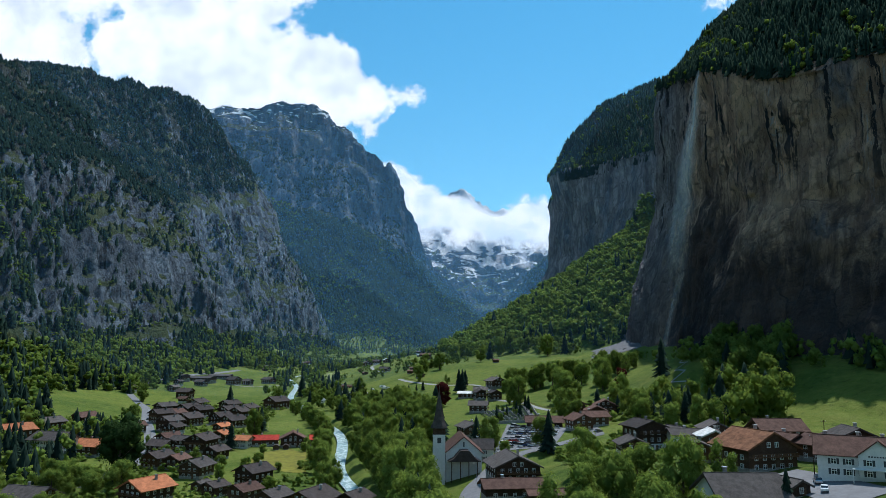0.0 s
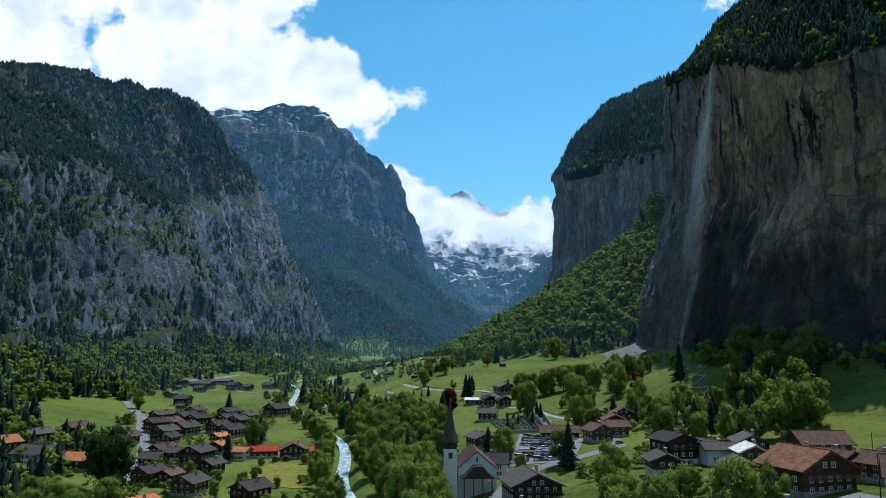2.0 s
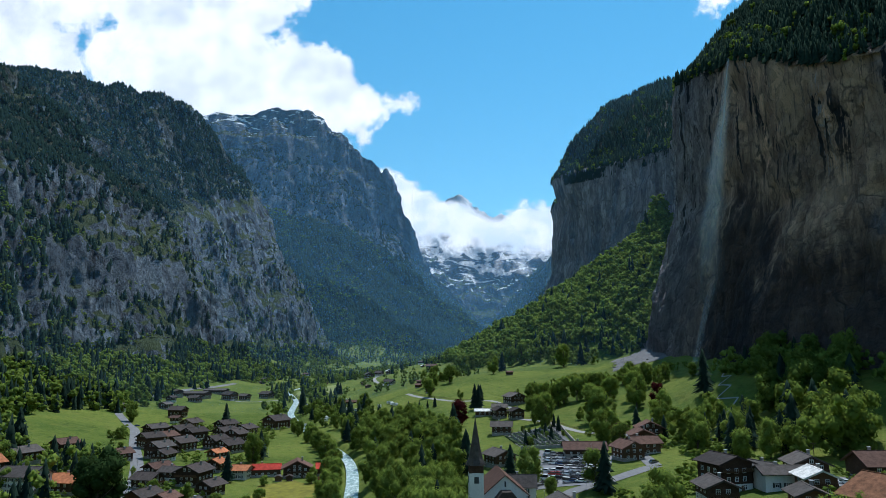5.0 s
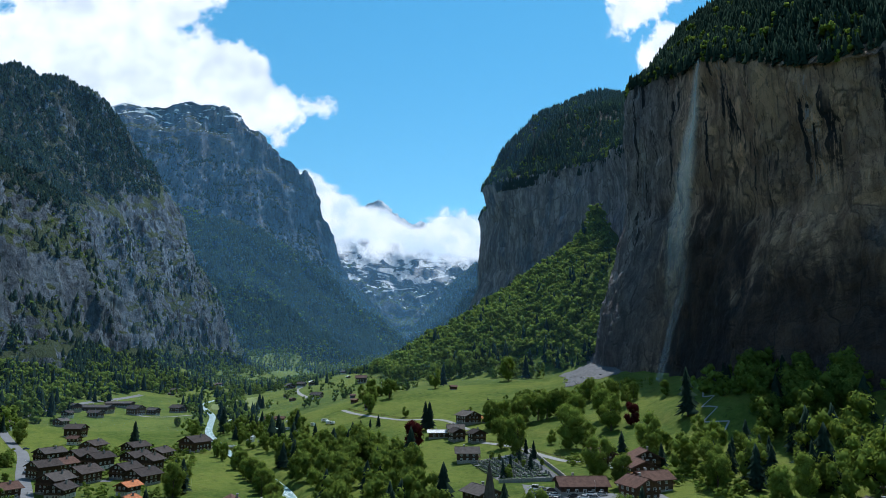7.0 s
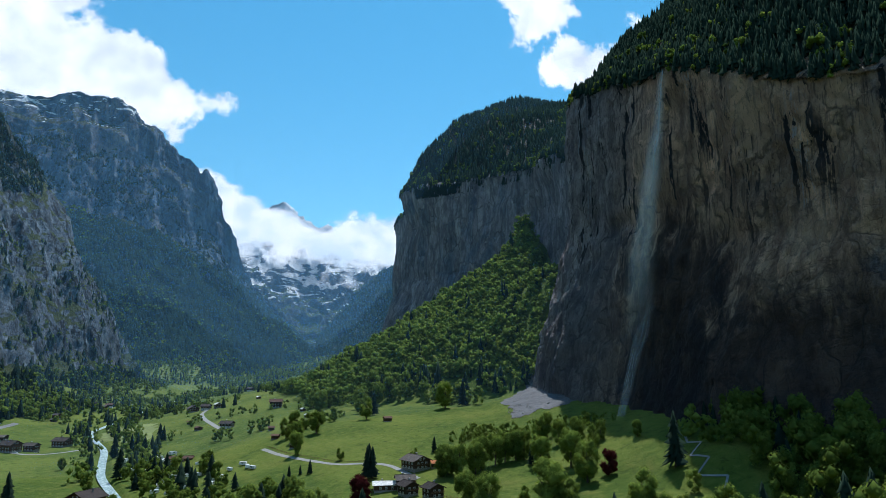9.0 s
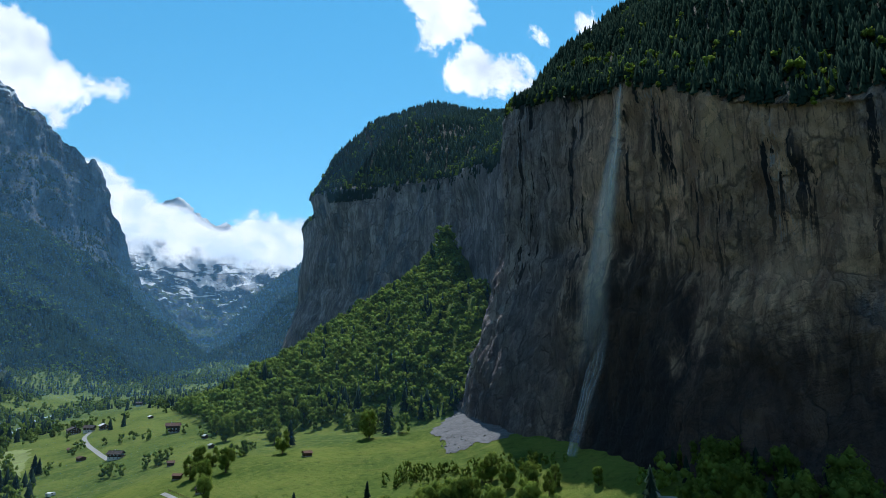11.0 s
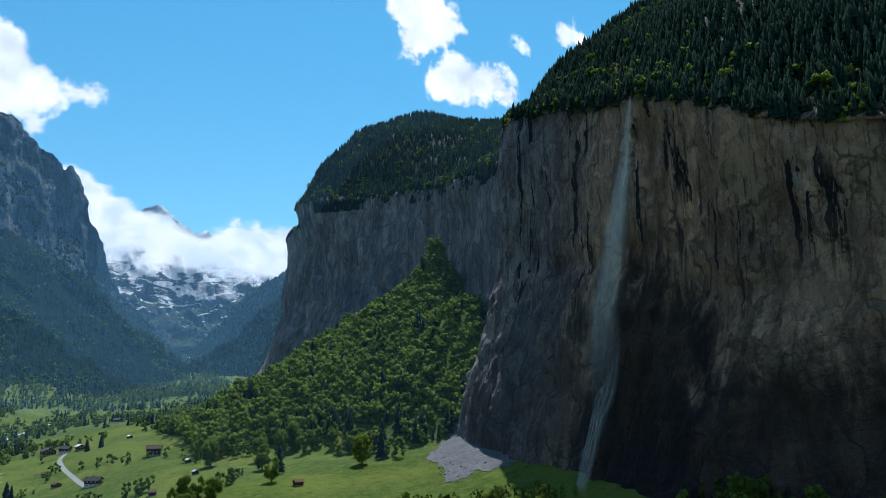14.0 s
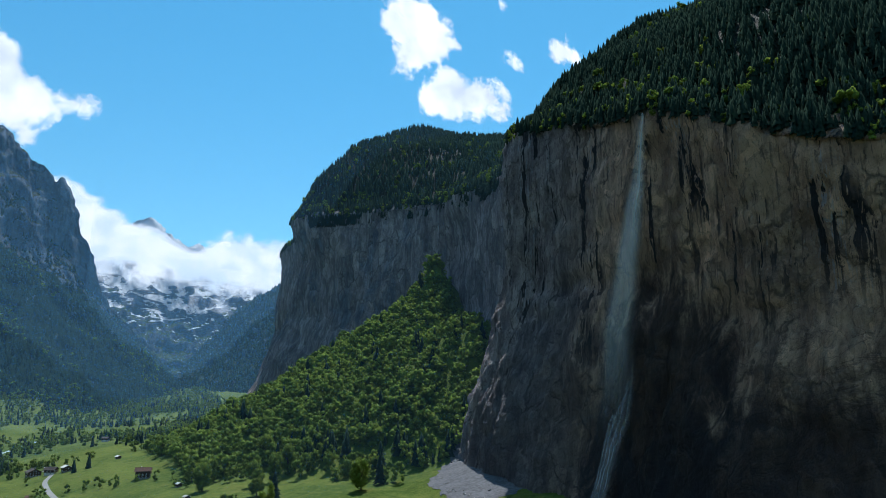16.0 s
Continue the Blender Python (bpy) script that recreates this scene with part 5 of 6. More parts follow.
SLOPE = [(-70, 1276, 24, "slate"), (-52, 1256, 15, "dark"), (-36, 1250, 12, "white"), (28, 1066, 17, "rust"), (14, 739, 8, "dark"), (77, 623, 17, "slate"), (90, 620, 9, "orange"),
         (60, 586, 11, "slate"), (58, 572, 11, "dark"), (68, 557, 12, "dark"), (50, 502, 14, "slate"), (-30, 985, 14, "dark")]
HUTS = [(-70, 1105, 8, "rust"), (-59, 1027, 9, "rust"), (-110, 1402, 8, "white"), (-147, 1315, 9, "rust"), (97, 782, 8, "rust"), (6, 859, 7, "rust"), (4, 792, 7, "rust"), (45, 910, 6, "white"),
        (-210, 1533, 12, "rust"), (-213, 1492, 13, "slate"), (-230, 1523, 10, "dark"), (-250, 1394, 10, "dark"), (-251, 1310, 12, "slate"), (-113, 1448, 8, "white"), (-55, 1312, 9, "white"),
        (26, 1591, 14, "slate"), (21, 1274, 7, "white"), (50, 984, 6, "white"), (-116, 1479, 9, "slate"), (-249, 1279, 9, "slate"), (-246, 1367, 8, "dark")]
RIGHT = [(103, 442, 13, "rust"), (108, 409, 15, "rust"), (99, 396, 9, "orange"), (36, 408, 15, "slate"), (118, 426, 17, "rust"), (84, 268, 13, "slate"), (107, 284, 11, "slate"), (126, 292, 15, "slate"),
         (112, 262, 12, "white"), (97, 240, 11, "slate"), (128, 216, 15, "rust"), (142, 226, 16, "slate"), (140, 204, 14, "rust"), (97, 181, 8, "slate"), (150, 212, 14, "slate"), (120, 226, 12, "rust")]
row_of_houses(LEFT_NEAR, (-28, -20, 70), 2, "chalets of the village", "beside the village road")
row_of_houses(LEFT_MID, (-30, -24, -34), 1, "brown chalets by the meadow", "by the meadow", 15.5, ("timber", "timber", "timber", "mixed"))
row_of_houses(FARM, (60, 75, -20), 1, "farm buildings", "among the farm meadows", 14)
row_of_houses(SLOPE, (15, 70, 80), 1, "houses on the slope", "on the green slope", 14)
row_of_houses(HUTS, (20, 60, 90), 0, "hay barns", "in a green meadow", 8)
row_of_houses(RIGHT, (-10, 20, 75), 2, "chalets below the cliff", "below the shaded cliff", 13)

# larger buildings, each of its own kind
house(-192, 408, 75, 15, 19, 8.4, 24, "slate", "plaster", 2, "white plastered guest house with dark slate roof", "guest house", name="guest_house")
house(-71, 464, 8, 15, 13, 5.2, 26, "rust", "timber", 2, "brown timber hall between red-roofed wings", "hall", name="hall")
house(-89, 468, 98, 10, 16, 4.0, 24, "red", "light", 1, "low wing with bright red tiled roof", "shed", "red-roofed wings", 0.6, "shed")
house(-56, 466, 98, 10, 9, 4.0, 24, "red", "light", 1, "low wing with bright red tiled roof", "shed", "red-roofed wings", 0.6, "shed")
house(-79, 450, 5, 3.4, 3.6, 2.2, 26, "slate", "light", 0, "small grey garden shed on the lawn's edge", "shed", "garden sheds", 0.4, "shed")
house(-73, 450, 5, 3.2, 3.6, 2.2, 26, "dark", "timber", 0, "small brown garden shed on the lawn's edge", "shed", "garden sheds", 0.4, "shed")
house(-276, 985, 80, 20, 34, 5, 12, "slate", "timber", 1, "long farm barn with low grey roof", "barn", "large farm barns", 1.0, "barn")
house(-300, 955, 70, 17, 30, 5, 14, "slate", "timber", 1, "long farm barn with low grey roof", "barn", "large farm barns", 1.0, "barn")
house(-268, 1056, 85, 16, 30, 4.5, 12, "slate", "timber", 1, "long farm barn with low grey roof", "barn", "large farm barns", 1.0, "barn")
house(-71, 818, 85, 9, 20, 3.2, 16, "rust", "light", 1, "low brown camping lodge among trees", "lodge", name="lodge")
house(50, 592, 80, 10, 14, 3.2, 14, "white", "light", 1, "shed with gleaming pale metal roof", "shed", name="shed")
house(89, 371, 10, 10, 12, 5.6, 27, "rust", "light", 2, "tall brown chalet with red-brown tiled roof", "chalet", name="chalet")
house(99, 380, 100, 9, 13, 5.4, 27, "rust", "light", 2, "brown chalet wing with red-brown tiled roof", "chalet", name="chalet")
house(76, 398, 82, 14, 19, 3.6, 20, "rust", "timber", 2, "low hall with hipped-looking brown roof beside the car park", "hall", name="hall")
house(41, 281, 6, 17, 18, 5.5, 24, "slate", "timber", 2, "broad timber chalet with grey slate roof", "chalet", name="chalet")
house(37, 255, 96, 9, 20, 4.2, 24, "rust", "timber", 2, "long building with brown tiled roof by the street", "house", name="house")
house(46, 238, 96, 6, 12, 2.8, 18, "rust", "light", 1, "low annexe with faded red roof by the street", "annexe", name="annexe")
house(94, 284, 12, 12, 12, 9.0, 20, "dark", "mixed", 2, "dark timber chalet of three storeys with white windows", "chalet", name="chalet")
house(110, 275, 84, 10, 17, 5.0, 18, "slate", "plaster", 2, "long low white building with grey roof", "house", name="house")
house(105, 216, 14, 17, 16, 6.8, 27, "amber", "timber", 2, "large dark chalet with orange-brown tiled roof", "chalet", name="chalet")
house(148, 284, 86, 14, 17, 5.6, 27, "rust", "timber", 2, "long barn-like house with brown tiled roof below the meadow", "house", name="house")
house(104, 132, 70, 12, 17, 4.5, 26, "rust", "timber", 2, "brown-roofed timber house beside the white hotel", "house", name="house")

# big grey-roofed hotel: eaves to the street
hotel = house(80, 172, 88, 18, 16, 6.0, 28, "slate", "plaster", 2, "large white hotel with weathered grey slate roof", "hotel", name="hotel", over=1.0)

# white hotel with red roof and a cross gable
inn = house(123, 185, 58, 12, 28, 6.0, 33, "rust", "plaster", 2, "white plastered hotel with red-brown tiled roof", "hotel", name="hotel", over=0.9)
bm = prism(bmesh.new(), [(-4.6, 0.6), (4.6, 0.6), (4.6, 6.0), (0, 9.7), (-4.6, 6.0)], -7.2, 0.0)
bm.transform(Matrix.Rotation(radians(-90), 4, "Z"))
part("cross_gable", bm, PLASTER, inn)
for s in (-1, 1):
    bm = boxes((0, -8.0, 0, 6.8, 0.0, 0.25))
    bm.transform(Matrix.Translation((0, 0, 9.85)) @ Euler((0, radians(39), 0)).to_matrix().to_4x4())
    if s < 0:
        bm.transform(Matrix.Diagonal((-1, 1, 1, 1)))
        bmesh.ops.reverse_faces(bm, faces=bm.faces)
    bm.transform(Matrix.Rotation(radians(-90), 4, "Z"))
    part("gable_roof_slope", bm, ROOFS["rust"], inn)
windows(inn, Matrix.Translation((-7.22, 0, 0)) @ Matrix.Rotation(radians(-90), 4, "Z"), (-2.2, 2.2), (0.9, 3.6), True)
part("awning", boxes((-9.4, -6.0, 2.75, -6.2, 6.0, 2.95), (-9.4, -6.0, -2, -9.2, -5.8, 2.75), (-9.4, 5.8, -2, -9.2, 6.0, 2.75)), WHITE_PAINT, inn)
# the name on the wall cannot be read at this distance: a row of dark bars
for k in range(8):
    part("sign_bar", boxes((-7.32, -2.4 + k * 0.62, 5.75, -7.2, -2.0 + k * 0.62, 6.1)), SHUTTER, inn)

# church
church = thing("church", "white church with slate spire and red-brown nave roof", "church", at=pose(13.8, 304.6, 8.6, 0, 0, 0))
tower = part("tower", boxes((-2.5, -2.5, -9, 2.5, 2.5, 14.6)), PLASTER, church)
part("belfry", boxes((-2.2, -2.2, 14.6, 2.2, 2.2, 17.4), (-2.5, -2.5, 14.6, -1.4, -1.4, 17.4), (1.4, -2.5, 14.6, 2.5, -1.4, 17.4), (-2.5, 1.4, 14.6, -1.4, 2.5, 17.4), (1.4, 1.4, 14.6, 2.5, 2.5, 17.4)), TIMBER, church)
bm = bmesh.new()
loops = []
for z, r in ((17.2, 3.55), (17.6, 3.4), (19.4, 2.55), (22.6, 1.75), (33.2, 0.08)):
    loops.append([bm.verts.new((r * 1.06 * math.cos(a), r * 1.06 * math.sin(a), z)) for a in [math.pi / 8 + k * math.pi / 4 for k in range(8)]])
for a, b in zip(loops[:-1], loops[1:]):
    for k in range(8):
        bm.faces.new((a[k], a[(k + 1) % 8], b[(k + 1) % 8], b[k]))
bm.faces.new(loops[0][::-1])
spire = part("spire", bm, ROOFS["slate"], church)
part("finial", tube(bmesh.new(), (0, 0, 33), (0, 0, 34.6), 0.08, 0.05), METAL, spire)
for k in range(4):
    part("sound_window", boxes((-0.8, -0.15, 11.2, 0.8, 0.0, 13.4)), SHUTTER, church, "", Matrix.Rotation(k * math.pi / 2, 4, "Z") @ Matrix.Translation((0, -2.5, 0)))
nave = part("nave_wall", prism(bmesh.new(), [(3.0, -8), (18.0, -8), (18.0, 6.8), (10.5, 13.0), (3.0, 6.8)], 1.0, 24.0), PLASTER, church)
for s in (-1, 1):
    bm = boxes((0, 0.3, 0, 11.0, 24.8, 0.3))
    bm.transform(Matrix.Translation((0, 0, 13.15)) @ Euler((0, radians(39.6), 0)).to_matrix().to_4x4())
    if s < 0:
        bm.transform(Matrix.Diagonal((-1, 1, 1, 1)))
        bmesh.ops.reverse_faces(bm, faces=bm.faces)
    bm.transform(Matrix.Translation((10.5, 0, 0)))
    part("nave_roof_slope", bm, ROOFS["rust"], church)
for px, top in ((5.0, 4.2), (8.6, 4.4), (12.1, 4.4), (15.6, 4.2)):
    part("porch_post", boxes((px, -3.4, -8, px + 0.35, -3.05, top)), TIMBER, church)
part("porch_roof", prism(bmesh.new(), [(3.6, 3.9), (17.4, 3.9), (15.0, 5.2), (12.2, 8.4), (8.8, 8.4), (6.0, 5.2)], -4.2, 0.9), ROOFS["dark"], church)
part("church_window", boxes((10.2, 0.9, 9.3, 10.8, 1.02, 11.2)), SHUTTER, church)
for k in range(4):
    part("church_window", boxes((2.9, 4.2 + 4.6 * k, 2.2, 3.02, 5.5 + 4.6 * k, 5.8)), SHUTTER, church)
house(34, 330, 80, 9, 11, 5.6, 38, "slate", "plaster", 2, "white parsonage with steep dark slate roof", "house", name="parsonage", over=0.6)

# footbridge with pale parapets
bridge = thing("bridge", "pale concrete footbridge over the river", "bridge", at=pose(-104, 706, 2.6, 0, 0, 18))
bm = bmesh.new()
for k in range(12):
    x0, x1 = -14 + k * 28 / 12, -14 + (k + 1) * 28 / 12
    z = 1.2 * math.cos((x0 + x1) / 2 / 14 * 1.4)
    box(bm, x0, -2, z - 0.5, x1, 2, z)
part("deck", bm, CONCRETE, bridge)
for s in (-1, 1):
    bm = bmesh.new()
    for k in range(12):
        x0, x1 = -14 + k * 28 / 12, -14 + (k + 1) * 28 / 12
        z = 1.2 * math.cos((x0 + x1) / 2 / 14 * 1.4)
        box(bm, x0, s * 1.85 - 0.12, z, x1, s * 1.85 + 0.12, z + 1.0)
    part("parapet", bm, WHITE_PAINT, bridge)
for s in (-1, 1):
    part("abutment", boxes((s * 13.5 - 1.5, -2.4, -5, s * 13.5 + 1.5, 2.4, 0.2)), STONE, bridge)


# ---- vehicles
def car(paint, label, van=False):
    ob = thing("car", label, "car", "parked cars")
    top = 2.1 if van else 1.45
    bm = bmesh.new()
    prism(bm, [(-2.15, 0.32), (2.15, 0.32), (2.2, 0.62), (2.05, 0.84), (1.05, 0.95), (-1.95, 0.98), (-2.2, 0.8)], -0.86, 0.86)
    part("body", bm, paint, ob)
    bm = bmesh.new()
    cabin = [(-1.95, 0.97), (1.25, 0.95), (0.45 if not van else 0.95, top), (-1.45 if not van else -1.9, top)]
    prism(bm, cabin, -0.76, 0.76)
    cab = part("cabin", bm, PANE, ob)
    part("roof", boxes((-1.4 if not van else -1.9, -0.74, top, 0.42 if not van else 0.95, 0.74, top + 0.05)), paint, ob)
    for s in (-1, 1):
        for e in (-1.35, 1.35):
            tyre = part("wheel", tube(bmesh.new(), (e, s * 0.66, 0.32), (e, s * 0.9, 0.32), 0.32, 0.32, 10), TYRE, ob)
            part("rim", tube(bmesh.new(), (e, s * 0.9, 0.32), (e, s * 0.92, 0.32), 0.19, 0.17, 8), METAL, tyre)
        part("headlight", boxes((2.08, s * 0.62 - 0.16, 0.62, 2.2, s * 0.62 + 0.16, 0.74)), WHITE_PAINT, ob)
    return ob


CAR_WORDS = ("white", "silver", "black", "dark blue", "red", "grey")
CARS = [car(p, f"{w} car parked on asphalt") for p, w in zip(PAINTS, CAR_WORDS)] + [car(PAINTS[0], "white van parked on asphalt", True)]
spots = []
for row in range(9):
    for k in range(8):
        f, g = (k + 0.6) / 8.6, (row + 0.6) / 9.3
        a = Vector((43, 338)).lerp(Vector((65, 325)), f)
        b = Vector((61, 425)).lerp(Vector((84, 385)), f)
        spot = a.lerp(b, g)
        if dice.random() < 0.9:
            spots.append((spot.x + dice.uniform(-0.4, 0.4), spot.y + dice.uniform(-0.4, 0.4), -30 + dice.choice((0, 180)) + dice.uniform(-4, 4)))
spots += [(46, 321, 20), (104, 178, 60), (107, 186, 70), (130, 276, -10), (138, 275, -10), (146, 273, -12), (152, 271, -10), (-148, 404, -70), (-241, 690, 20), (-160, 462, -70),
          (-205, 588, 110), (-62, 449, 5), (-57, 449, 100), (92, 375, 70), (100, 405, 60), (94, 352, 30), (104, 432, 80), (66, 584, 30), (71, 579, 30), (-228, 985, 0), (-210, 990, 10)]
used = set()
for x, y, turn in spots:
    which = dice.choice((0, 0, 0, 1, 1, 1, 2, 2, 2, 3, 5, 5, 5, 4, 6, 0, 1, 2))
    if which not in used:
        used.add(which)
        CARS[which].matrix_basis = upright(x, y, turn, 1.0, 0.22)
    else:
        copy_thing(CARS[which], upright(x, y, turn, 1.0, 0.22))
for k, ob in enumerate(CARS):
    if k not in used:
        ob.matrix_basis = upright(60 + 3 * k, 435, 60, 1.0, 0.22)

# camping ground
caravan = thing("caravan", "white touring caravan parked among trees", "caravan", "caravans of the camping ground")
bm = prism(bmesh.new(), [(-2.7, 0.5), (2.6, 0.5), (2.9, 1.3), (2.5, 2.55), (-2.6, 2.6), (-2.9, 1.4)], -1.1, 1.1)
part("body", bm, WHITE_PAINT, caravan)
part("side_window", boxes((-0.9, -1.13, 1.4, 0.9, -1.09, 2.1)), PANE, caravan)
part("side_window", boxes((-0.9, 1.09, 1.4, 0.9, 1.13, 2.1)), PANE, caravan)
part("drawbar", boxes((2.6, -0.08, 0.5, 4.0, 0.08, 0.62)), METAL, caravan)
for s in (-1, 1):
    part("wheel", tube(bmesh.new(), (0, s * 0.85, 0.33), (0, s * 1.06, 0.33), 0.33, 0.33, 10), TYRE, caravan)
caravan.matrix_basis = upright(-70, 770, 20, 1.0, 0.05)
for k in range(46):
    y = dice.uniform(690, 900)
    x = river_x(y) + dice.uniform(22, 85) * (1.0 if y < 800 else 0.7)
    copy_thing(caravan, upright(x, y, dice.uniform(0, 180), dice.uniform(0.9, 1.15), 0.05))

# cemetery
stone_row = thing("gravestone", "grey upright gravestone on a planted grave", "gravestone", "gravestones of the cemetery")
part("slab", prism(bmesh.new(), [(-0.4, 0), (0.4, 0), (0.4, 0.9), (0.2, 1.15), (-0.2, 1.15), (-0.4, 0.9)], -0.1, 0.1), STONE, stone_row)
part("planting", boxes((-0.5, -1.9, 0, 0.5, -0.1, 0.3)), PLANTING, stone_row)
stone_row.matrix_basis = upright(56, 480, 30, 1.2, 0.1)
for row in range(9):
    for k in range(15):
        f, g = (k + 0.5) / 15, (row + 0.4) / 9.3
        spot = Vector((51, 494)).lerp(Vector((55, 446)), f).lerp(Vector((83, 500)).lerp(Vector((77, 430)), f), g)
        if dice.random() < 0.82:
            copy_thing(stone_row, upright(spot.x + dice.uniform(-0.3, 0.3), spot.y + dice.uniform(-0.3, 0.3), -65 + dice.uniform(-4, 4), dice.uniform(1.0, 1.5), 0.1))
for (x0, y0), (x1, y1), label in (((52, 441), (79, 423), "low dark stone wall between cemetery and car park"), ((79, 423), (86, 502), "low stone wall along the cemetery")):
    bm = bmesh.new()
    count = 14
    for k in range(count):
        f0, f1 = k / count, (k + 1) / count
        a, b = Vector((x0, y0)).lerp(Vector((x1, y1)), f0), Vector((x0, y0)).lerp(Vector((x1, y1)), f1)
        z = height_at((a.x + b.x) / 2, (a.y + b.y) / 2)
        m = Matrix.Translation(((a.x + b.x) / 2, (a.y + b.y) / 2, z + 0.4)) @ Matrix.Rotation(math.atan2(b.y - a.y, b.x - a.x), 4, "Z") @ Matrix.Diagonal(((b - a).length, 0.6, 2.6, 1))
        bmesh.ops.create_cube(bm, size=1.0, matrix=m)
    tagged(part("stone_wall", bm, STONE), label, "wall")


# ---- fences, lamps and poles
def rail_fence(points, label):
    """Wooden posts with two rails, post by post along a line."""
    line = along(points, 3.0)
    fence = thing("fence", label, "fence", at=Matrix.Translation((0, 0, 0)))
    post = mesh_of("post", boxes((-0.09, -0.09, -0.3, 0.09, 0.09, 1.2)), TIMBER_LIGHT)
    spots = [Vector((x, y, height_at(x, y))) for x, y in line]
    for spot in spots:
        shared("post", post, fence, "", Matrix.Translation(spot))
    for z in (0.55, 1.0):
        bm = bmesh.new()
        for a, b in zip(spots[:-1], spots[1:]):
            tube(bm, a + Vector((0, 0, z)), b + Vector((0, 0, z)), 0.06, 0.06, 5)
        part("rail", bm, TIMBER_LIGHT, fence)


rail_fence([(69, 562), (79, 539), (87, 515), (91, 483), (98, 460)], "wooden rail fence above the cemetery lane")
rail_fence([(-4, 768), (10, 720), (34, 675), (54, 659)], "wooden rail fence along the meadow lane")


def lamp(x, y, tall, label):
    ob = thing("street_lamp", label, "street lamp", "street lamps", upright(x, y, dice.uniform(0, 360)))
    part("pole", tube(bmesh.new(), (0, 0, -0.3), (0, 0, tall), 0.09, 0.05, 8), METAL, ob)
    part("arm", tube(bmesh.new(), (0, 0, tall), (1.2, 0, tall + 0.15), 0.05, 0.04, 6), METAL, ob)
    part("lamp_head", boxes((1.0, -0.15, tall + 0.05, 1.7, 0.15, tall + 0.22)), WHITE_PAINT, ob)


for x, y in ((-100, 534), (-150, 420), (-170, 495), (-205, 590), (38, 305), (58, 324), (92, 372), (28, 290), (62, 350), (75, 380)):
    lamp(x, y, 7.5, "slim grey street lamp beside the road")
for x, y in ((158, 268), (134, 300), (112, 196), (-60, 505)):
    ob = thing("pole", "dark wooden utility pole", "pole", "utility poles", upright(x, y, dice.uniform(0, 180)))
    part("mast", tube(bmesh.new(), (0, 0, -0.5), (0, 0, 11), 0.16, 0.11, 8), TIMBER, ob)
    part("crossarm", boxes((-0.9, -0.06, 10.2, 0.9, 0.06, 10.35)), TIMBER, ob)
    for e in (-0.75, 0.0, 0.75):
        part("insulator", tube(bmesh.new(), (e, 0, 10.35), (e, 0, 10.6), 0.07, 0.04, 6), WHITE_PAINT, ob)


# ---- single trees
def leaf_mesh(name, shape, mat):
    pts, tris, tint = shape
    mesh = bpy.data.meshes.new(name)
    fill(mesh, pts, tris)
    mesh.attributes.new("tint", "FLOAT", "POINT").data.foreach_set("value", np.asarray(tint, np.float32))
    mesh.materials.append(mat)
    return mesh


def broad_tree(seed, mat, label, name="tree"):
    """One high and about 0.75 wide: trunk with limbs, crown of leaf clumps."""
    r = random.Random(seed)
    ob = thing(name, label, "tree", "broad-leaved trees")
    bm = tube(bmesh.new(), (0, 0, -0.05), (0.01, 0, 0.3), 0.032, 0.022, 7)
    tube(bm, (0.01, 0, 0.3), (0.0, 0.02, 0.72), 0.021, 0.006, 6)
    for k in range(6):
        a, z = k * 1.05 + r.uniform(-0.3, 0.3), r.uniform(0.2, 0.5)
        tube(bm, (0.005, 0, z), (0.22 * math.cos(a), 0.22 * math.sin(a), z + r.uniform(0.14, 0.28)), 0.012, 0.003, 5)
    part("trunk", bm, BARK, ob)
    shared("crown", leaf_mesh("crown", crown_shape(r.randint(22, 32), 3600, 0.023, r, 0.0, r.uniform(0.95, 1.25), 0.82, True), mat), ob)
    return ob


def spruce_tree(seed, label):
    r = random.Random(seed)
    ob = thing("spruce", label, "tree", "spruces")
    part("trunk", tube(bmesh.new(), (0, 0, -0.04), (0, 0, 0.95), 0.016, 0.002, 6), BARK, ob)
    shared("crown", leaf_mesh("crown", spruce_shape(15, 9, r), CONIFER), ob)
    return ob


BROAD = [broad_tree(k, BROADLEAF, "full green broad-leaved tree in grass") for k in range(6)]
COPPER = [broad_tree(50, COPPER_LEAF, "dark red copper beech on the meadow")]
DARK = [broad_tree(60, DARK_LEAF, "great dark-leaved maple beside the village road")]
SPRUCES = [spruce_tree(k, "dark green spruce standing free in grass") for k in range(4)]
planted = {}


def plant(kind, x, y, tall, wide=1.0):
    stock = {"b": BROAD, "r": COPPER, "d": DARK, "c": SPRUCES}[kind]
    which = (kind, dice.randrange(len(stock)))
    tall = min(tall, 30)
    spread_by = tall * wide * dice.uniform(0.72, 0.95)
    if kind == "c":
        spread_by *= 1.5
    m = pose(x, y, height_at(x, y) - 0.2, 0, 0, dice.uniform(0, 360)) @ Matrix.Diagonal((spread_by, spread_by, tall, 1))
    if which in planted:
        return copy_thing(stock[which[1]], m @ Matrix.Diagonal([1 / s for s in stock[which[1]].scale] + [1]))
    planted[which] = True
    stock[which[1]].matrix_basis = m
    return stock[which[1]]


